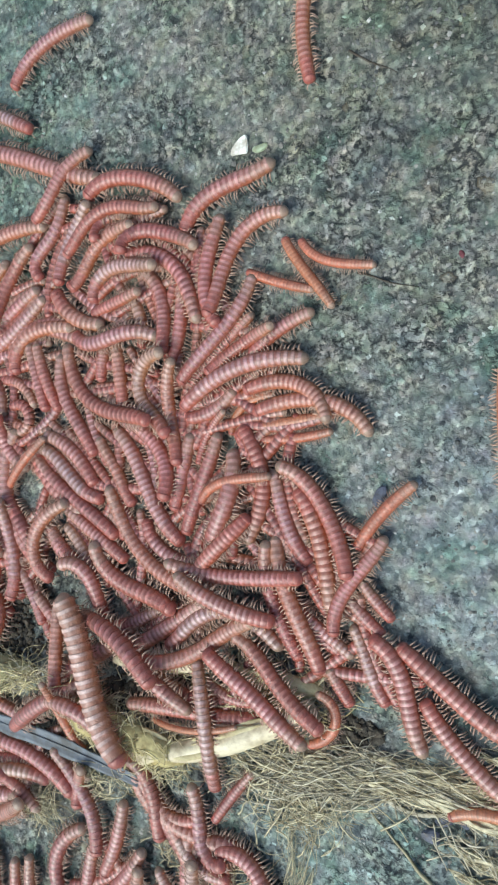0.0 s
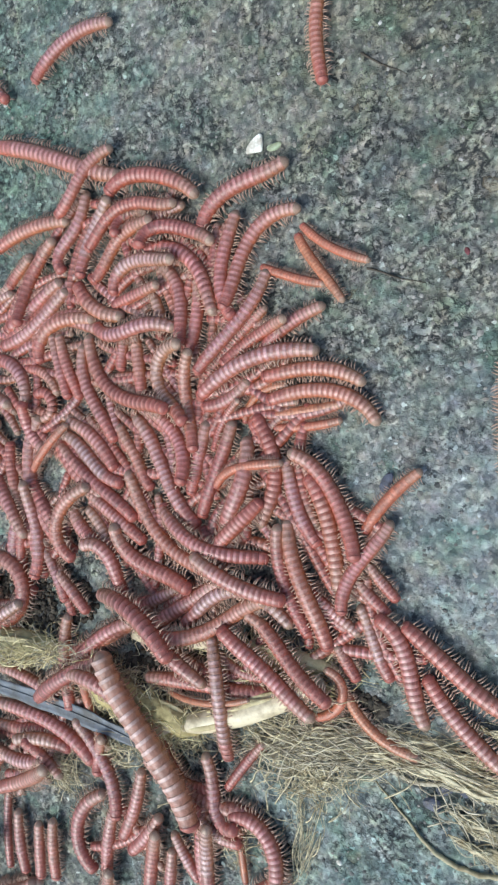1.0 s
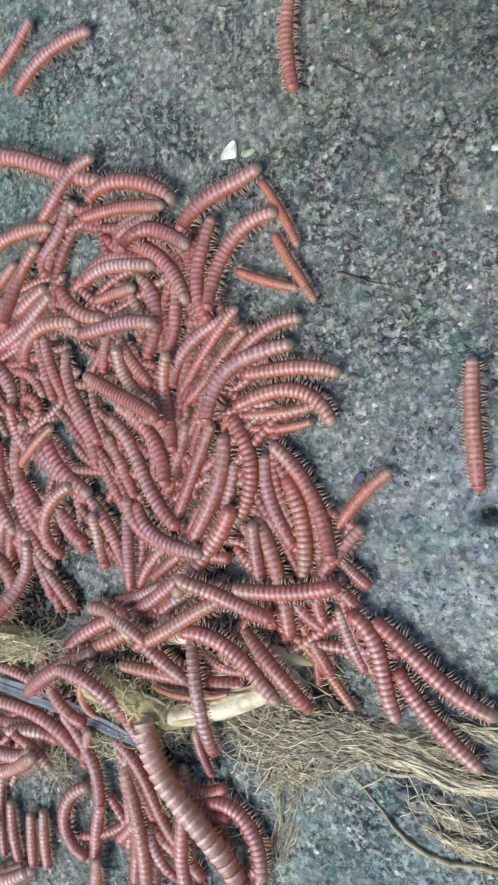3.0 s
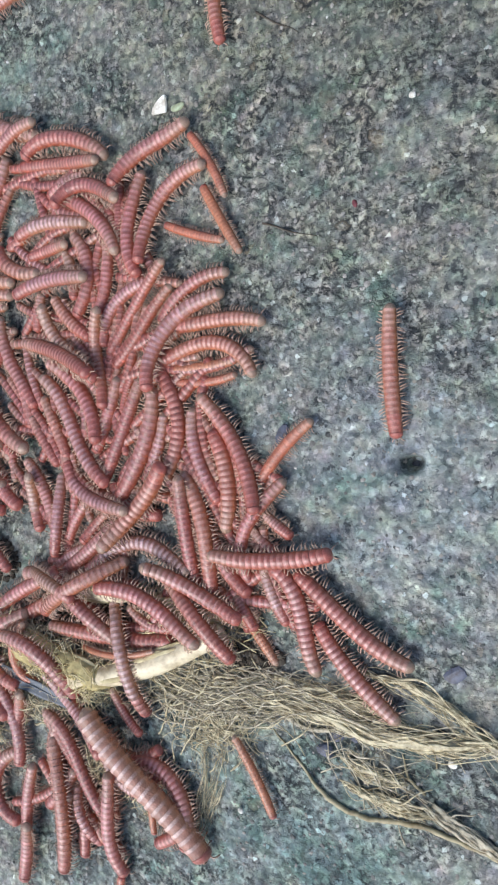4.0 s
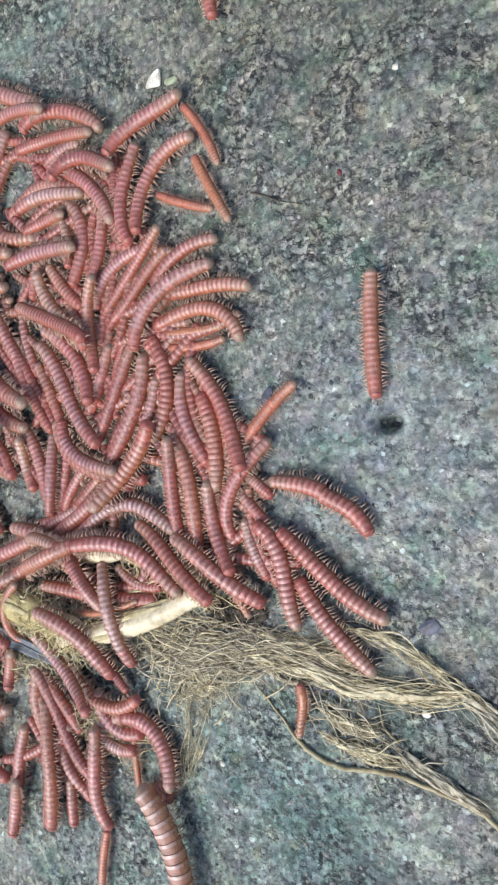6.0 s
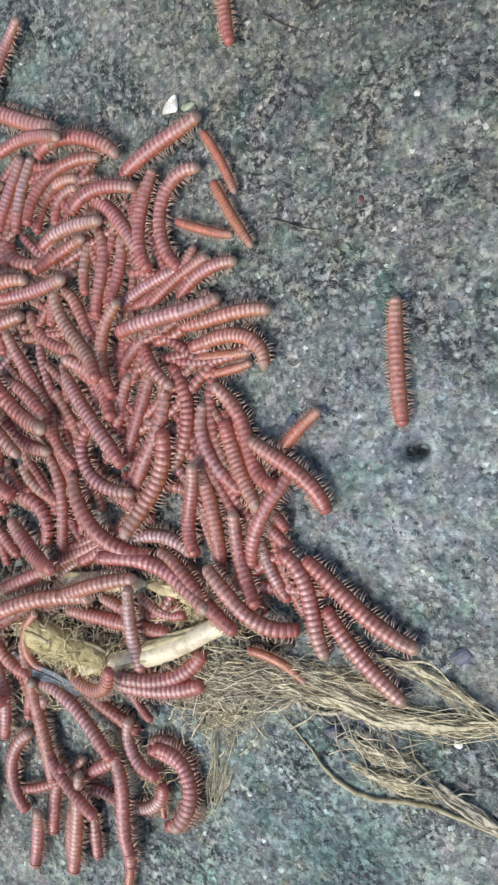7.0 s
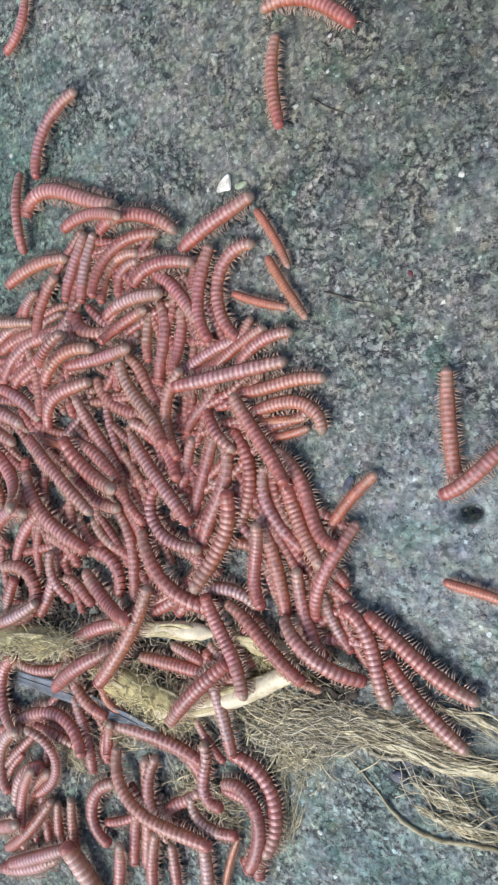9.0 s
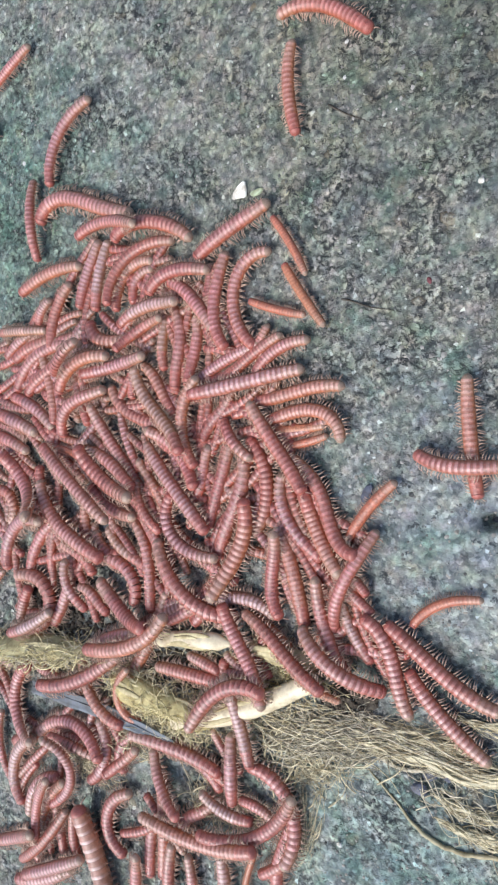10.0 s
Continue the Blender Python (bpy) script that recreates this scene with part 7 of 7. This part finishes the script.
millipede("rust", 0.98, 13.2, (0, -2.7, -30.3, -11, -2, -0, 0, 1.1, 1.1, 1.1))
millipede("rust", 0.97, 14.1, (0, -61.7, -85.5, 3, 45, -3, 0, 1.1, 1.1, 1.1))
millipede("pink", 0.97, 18.9, (0, -45.3, -37.0, -5, 32, 2, 0, 1.1, 1.1, 1.1))
millipede("rust", 0.94, 17.6, (0, -31.0, -7.5, 5, -16, -13, 0, 1.1, 1.1, 1.1))
millipede("rust", 0.91, 18.4, (0, -23.7, -19.8, 20, -67, 5, 0, 1.1, 1.1, 1.1))
millipede("pink", 0.96, 16.6, (0, -72.7, -46.4, -30, -42, 7, 0, 1.1, 1.1, 1.1))
millipede("rust", 0.97, 16.2, (0, 14.4, -85.2, 215, 1, -5, 0, 1.1, 1.1, 1.1))
millipede("rust", 0.95, 18.1, (0, -53.2, -18.9, 56, -9, 6, 0, 1.1, 1.1, 1.1))
millipede("rust", 0.90, 18.4, (0, -38.3, -24.1, -15, -56, 4, 0, 1.1, 1.1, 1.1))
millipede("rust", 0.90, 16.9, (0, -14.2, -29.5, -69, -35, 3, 0, 1.1, 1.1, 1.1))
millipede("rust", 1.00, 13.7, (0, -30.8, -39.4, 185, -12, 5, 0, 1.1, 1.1, 1.1))
millipede("pink", 0.93, 16.9, (0, -42.5, -44.0, 41, 40, 3, 0, 1.1, 1.1, 1.1))
millipede("rust", 0.94, 15.8, (0, -10.3, -72.6, -98, 11, -0, 0, 1.1, 1.1, 1.1))
millipede("rust", 0.94, 15.4, (0, -9.9, -60.2, 33, -16, 12, 0, 1.1, 1.1, 1.1))
millipede("rust", 0.92, 18.9, (0, -51.4, -38.6, 91, 64, 1, 0, 1.1, 1.1, 1.1))
millipede("rust", 0.94, 13.9, (0, -56.1, -26.4, 52, -4, 4, 0, 1.1, 1.1, 1.1))
millipede("rust", 0.89, 17.1, (0, -66.5, -49.1, -47, -51, 3, 0, 1.1, 1.1, 1.1))
millipede("pink", 0.96, 16.6, (0, -49.8, -30.9, 14, -28, 1, 0, 1.1, 1.1, 1.1))
millipede("pink", 0.92, 17.2, (0, -21.6, -70.3, 86, 25, 7, 0, 1.1, 1.1, 1.1))
millipede("rust", 0.98, 17.0, (0, -46.7, -33.4, 9, 5, -9, 0, 1.1, 1.1, 1.1))
millipede("pink", 1.00, 14.4, (0, -21.0, -15.2, -23, 41, -8, 0, 1.1, 1.1, 1.1))
millipede("pink", 0.92, 15.7, (0, -29.8, -23.7, -34, 26, 1, 0, 1.1, 1.1, 1.1))
millipede("pink", 0.99, 15.4, (0, -1.1, -69.6, -191, 16, -2, 0, 1.1, 1.1, 1.1))
millipede("rust", 0.95, 17.7, (0, -6.0, -63.1, 44, -75, 5, 0, 1.1, 1.1, 1.1))
millipede("rust", 0.95, 15.2, (0, -14.1, -25.1, 78, -14, 16, 0, 1.1, 1.1, 1.1))
millipede("rust", 0.93, 15.8, (0, -73.3, -24.7, 31, -33, 5, 0, 1.1, 1.1, 1.1))
millipede("rust", 0.90, 18.2, (0, -21.9, -66.3, -60, -7, -10, 0, 1.1, 1.1, 1.1))
millipede("rust", 0.95, 15.6, (0, -59.6, -54.1, -43, -12, -12, 0, 1.1, 1.1, 1.1))
millipede("rust", 0.92, 18.9, (0, -2.2, -46.3, 11, -7, -2, 0, 1.1, 1.1, 1.1))
millipede("pink", 0.92, 14.6, (0, -50.9, -22.1, 32, -51, 2, 0, 1.1, 1.1, 1.1))
millipede("pink", 0.94, 16.5, (0, -77.6, -119.9, 96, -56, 2, 0, 1.1, 1.1, 1.1))
millipede("rust", 0.97, 17.6, (0, -10.1, -76.1, -85, -39, 4, 0, 1.1, 1.1, 1.1))
millipede("rust", 0.91, 18.5, (0, -62.9, -134.1, 88, -17, -0, 0, 1.1, 1.1, 1.1))
millipede("rust", 0.95, 13.3, (0, -33.4, -57.0, 175, 4, -6, 0, 1.1, 1.1, 1.1))
millipede("pink", 0.98, 13.7, (0, -54.3, -114.3, -3, 59, 2, 0, 1.1, 1.1, 1.1))
millipede("rust", 0.99, 14.4, (0, 4.6, -62.5, -59, -20, -1, 0, 1.1, 1.1, 1.1))
millipede("rust", 0.98, 13.1, (0, -40.4, -110.3, 124, 20, -0, 0, 1.1, 1.1, 1.1))
millipede("pink", 0.90, 17.4, (0, -66.9, -45.6, -41, 9, 1, 0, 1.1, 1.1, 1.1))
millipede("rust", 0.92, 15.7, (0, -73.3, -55.9, -61, 5, -2, 0, 1.1, 1.1, 1.1))
millipede("rust", 0.94, 16.7, (0, -50.2, -49.2, -45, 8, -1, 0, 1.1, 1.1, 1.1))
millipede("rust", 0.92, 17.3, (0, -56.6, -74.9, 86, 39, -11, 0, 1.1, 1.1, 1.1))
millipede("rust", 0.94, 16.8, (0, -25.3, -9.4, -8, 27, -6, 0, 1.1, 1.1, 1.1))
millipede("pink", 0.91, 17.1, (0, -39.0, -58.5, -69, -38, -0, 0, 1.1, 1.1, 1.1))
millipede("rust", 0.96, 17.3, (0, -65.1, -112.9, -18, 19, -2, 0, 1.1, 1.1, 1.1))
millipede("rust", 0.99, 13.8, (0, -69.7, -33.9, -39, 58, -3, 0, 1.1, 1.1, 1.1))
millipede("rust", 0.93, 17.0, (0, -11.1, -18.0, -46, -6, -3, 0, 1.1, 1.1, 1.1))
millipede("rust", 0.94, 15.5, (0, -28.0, -31.5, 49, -18, -9, 0, 1.1, 1.1, 1.1))
millipede("rust", 1.00, 13.2, (0, -45.2, -70.8, 58, 22, -3, 0, 1.1, 1.1, 1.1))
millipede("pink", 0.95, 19.0, (0, -19.7, -43.2, 165, -38, -12, 0, 1.1, 1.1, 1.1))
millipede("pink", 0.89, 16.5, (0, -48.3, -27.1, 22, -46, 9, 0, 1.1, 1.1, 1.1))
millipede("pink", 0.88, 17.2, (0, -30.1, -55.9, 159, -51, -2, 0, 1.1, 1.1, 1.1))
millipede("rust", 0.97, 19.0, (0, 13.1, -71.5, -51, 35, 4, 0, 1.1, 1.1, 1.1))
millipede("pink", 0.90, 17.0, (0, -16.9, -27.3, 108, 18, -7, 0, 1.1, 1.1, 1.1))
millipede("rust", 0.95, 13.4, (0, -63.5, -41.7, -23, -20, 4, 0, 1.1, 1.1, 1.1))
millipede("rust", 0.88, 13.6, (0, -49.0, -19.1, 18, -30, -4, 0, 1.1, 1.1, 1.1))
millipede("pink", 0.97, 13.3, (0, -23.9, -45.3, 134, -39, 0, 0, 1.1, 1.1, 1.1))
millipede("rust", 0.99, 16.1, (0, -2.8, -91.2, -119, -7, 4, 0, 1.1, 1.1, 1.1))
millipede("pink", 0.92, 18.0, (0, -5.0, -23.2, 122, 22, 1, 0, 1.1, 1.1, 1.1))
millipede("rust", 0.98, 18.9, (0, -38.8, -15.1, 67, -47, 3, 0, 1.1, 1.1, 1.1))
millipede("pink", 0.98, 17.9, (0, -75.7, -58.8, -54, 11, 3, 0, 1.1, 1.1, 1.1))
millipede("rust", 0.88, 18.1, (0, -57.4, -118.1, -98, -31, -9, 0, 1.1, 1.1, 1.1))
millipede("rust", 0.96, 16.5, (0, -56.1, -65.8, -51, -52, 3, 0, 1.1, 1.1, 1.1))
millipede("rust", 0.97, 15.3, (0, -36.0, -50.4, 131, 21, -0, 0, 1.1, 1.1, 1.1))
millipede("pink", 0.96, 13.7, (0, -45.8, -108.8, 65, -98, 2, 0, 1.1, 1.1, 1.1))
millipede("pink", 0.96, 13.3, (0, -48.6, -45.1, -15, 33, 7, 0, 1.1, 1.1, 1.1))
millipede("pink", 0.94, 17.4, (0, -72.5, -66.2, 130, -43, 4, 0, 1.1, 1.1, 1.1))
millipede("pink", 0.93, 15.5, (0, -62.7, -24.4, 25, 36, -3, 0, 1.1, 1.1, 1.1))
millipede("rust", 0.97, 13.4, (0, -21.4, -80.5, 21, 8, -3, 0, 1.1, 1.1, 1.1))
millipede("pink", 0.98, 16.7, (0, -77.8, -76.0, 30, 44, -3, 0, 1.1, 1.1, 1.1))
millipede("rust", 0.98, 18.3, (0, -66.6, -64.5, 18, 52, 4, 0, 1.1, 1.1, 1.1))
millipede("rust", 0.98, 17.3, (0, 8.4, -57.3, -84, 49, -4, 0, 1.1, 1.1, 1.1))
millipede("rust", 0.91, 15.5, (0, -60.8, -32.1, 13, -26, 1, 0, 1.1, 1.1, 1.1))
millipede("pink", 0.92, 14.1, (0, -78.7, -81.1, 39, -3, 2, 0, 1.1, 1.1, 1.1))
millipede("rust", 0.93, 16.0, (0, -15.2, -44.4, 137, -16, -6, 0, 1.1, 1.1, 1.1))
millipede("rust", 0.93, 13.7, (0, -64.1, -29.9, 26, 8, 4, 0, 1.1, 1.1, 1.1))
millipede("pink", 0.90, 15.0, (0, -14.3, -50.4, 132, -25, -3, 0, 1.1, 1.1, 1.1))
millipede("rust", 0.98, 14.8, (0, -67.9, -76.4, 98, -9, 2, 0, 1.1, 1.1, 1.1))
millipede("rust", 0.98, 14.3, (0, -19.5, -23.1, 22, -3, 0, 0, 1.1, 1.1, 1.1))
millipede("pink", 0.97, 16.9, (0, 20.1, -86.7, 180, -4, 2, 0, 1.1, 1.1, 1.1))
millipede("rust", 0.94, 17.9, (0, -26.6, -54.3, 81, 53, -0, 0, 1.1, 1.1, 1.1))
millipede("rust", 0.95, 16.4, (0, -69.9, -41.6, -15, -46, 6, 0, 1.1, 1.1, 1.1))
millipede("rust", 0.97, 13.2, (0, -54.2, -44.8, -40, 30, -0, 0, 1.1, 1.1, 1.1))
millipede("rust", 0.92, 14.0, (0, -75.2, -49.7, -43, 29, -3, 0, 1.1, 1.1, 1.1))
millipede("rust", 1.00, 15.2, (0, 18.0, -72.1, 63, -6, 6, 0, 1.1, 1.1, 1.1))
millipede("rust", 0.99, 13.6, (0, -11.4, -43.4, 80, -17, 1, 0, 1.1, 1.1, 1.1))
millipede("rust", 0.95, 18.0, (0, -7.1, -43.0, 71, 37, -8, 0, 1.1, 1.1, 1.1))
millipede("rust", 0.97, 17.5, (0, -28.0, -74.7, 136, 33, 4, 0, 1.1, 1.1, 1.1))
millipede("rust", 0.94, 15.0, (0, -67.8, -88.6, -109, -28, -0, 0, 1.1, 1.1, 1.1))
millipede("pink", 0.98, 13.3, (0, -27.5, -128.9, -48, 3, 2, 0, 1.1, 1.1, 1.1))
millipede("pink", 0.98, 18.3, (0, -1.3, -63.7, 128, -7, 2, 0, 1.1, 1.1, 1.1))
millipede("rust", 0.96, 15.2, (0, -27.3, -6.2, -9, 8, 6, 0, 1.1, 1.1, 1.1))
millipede("rust", 0.88, 17.6, (0, -9.4, -37.3, 83, 5, -3, 0, 1.1, 1.1, 1.1))
millipede("rust", 0.90, 13.7, (0, -41.9, -7.1, 45, -6, 2, 0, 1.1, 1.1, 1.1))
millipede("rust", 0.98, 16.0, (0, -3.4, -40.7, 23, 34, 0, 0, 1.1, 1.1, 1.1))
millipede("pink", 0.97, 14.1, (0, 2.5, -39.7, 37, 66, 5, 0, 1.1, 1.1, 1.1))
millipede("rust", 0.95, 14.2, (0, -52.4, -65.7, 19, 49, 2, 0, 1.1, 1.1, 1.1))
millipede("rust", 0.97, 18.2, (0, -31.3, -130.0, 30, 35, -1, 0, 1.1, 1.1, 1.1))
millipede("pink", 0.99, 15.8, (0, -65.9, -121.4, -138, 4, 4, 0, 1.1, 1.1, 1.1))
millipede("rust", 0.89, 17.3, (0, -26.7, -15.1, -68, 22, 7, 0, 1.1, 1.1, 1.1))
millipede("rust", 1.00, 14.4, (0, -53.2, -72.2, 10, -8, -3, 0, 1.1, 1.1, 1.1))
millipede("rust", 0.97, 17.9, (0, -76.0, -102.8, -52, -68, 12, 0, 1.1, 1.1, 1.1))
millipede("pink", 0.92, 18.2, (0, -44.9, -24.1, 55, -48, 3, 0, 1.1, 1.1, 1.1))
millipede("pink", 0.89, 17.7, (0, -56.2, -29.9, -18, -31, -2, 0, 1.1, 1.1, 1.1))
millipede("rust", 0.96, 16.6, (0, -0.4, -51.2, 39, -3, -4, 0, 1.1, 1.1, 1.1))
millipede("pink", 0.90, 15.8, (0, -75.6, -107.6, -48, -64, 6, 0, 1.1, 1.1, 1.1))
millipede("rust", 0.97, 18.9, (0, -47.3, -77.5, 120, 32, 6, 0, 1.1, 1.1, 1.1))
millipede("rust", 0.99, 16.2, (0, 9.6, -70.4, 125, 14, 10, 0, 1.1, 1.1, 1.1))
millipede("rust", 0.90, 14.8, (0, -33.1, -68.9, 125, 20, -6, 0, 1.1, 1.1, 1.1))
millipede("rust", 0.93, 17.1, (0, 21.4, -82.6, 109, -31, -4, 0, 1.1, 1.1, 1.1))
millipede("pink", 0.93, 13.8, (0, -61.2, -44.3, -33, -80, 12, 0, 1.1, 1.1, 1.1))
millipede("rust", 0.91, 18.6, (0, -23.2, -50.7, 144, 0, -5, 0, 1.1, 1.1, 1.1))
millipede("pink", 0.93, 14.9, (0, -31.2, -45.6, 106, -28, -2, 0, 1.1, 1.1, 1.1))
millipede("rust", 0.89, 15.4, (0, -32.2, -52.1, 132, 4, -6, 0, 1.1, 1.1, 1.1))
millipede("pink", 0.89, 18.8, (0, -17.3, -39.8, 127, -7, 2, 0, 1.1, 1.1, 1.1))

build_grit()
motions()
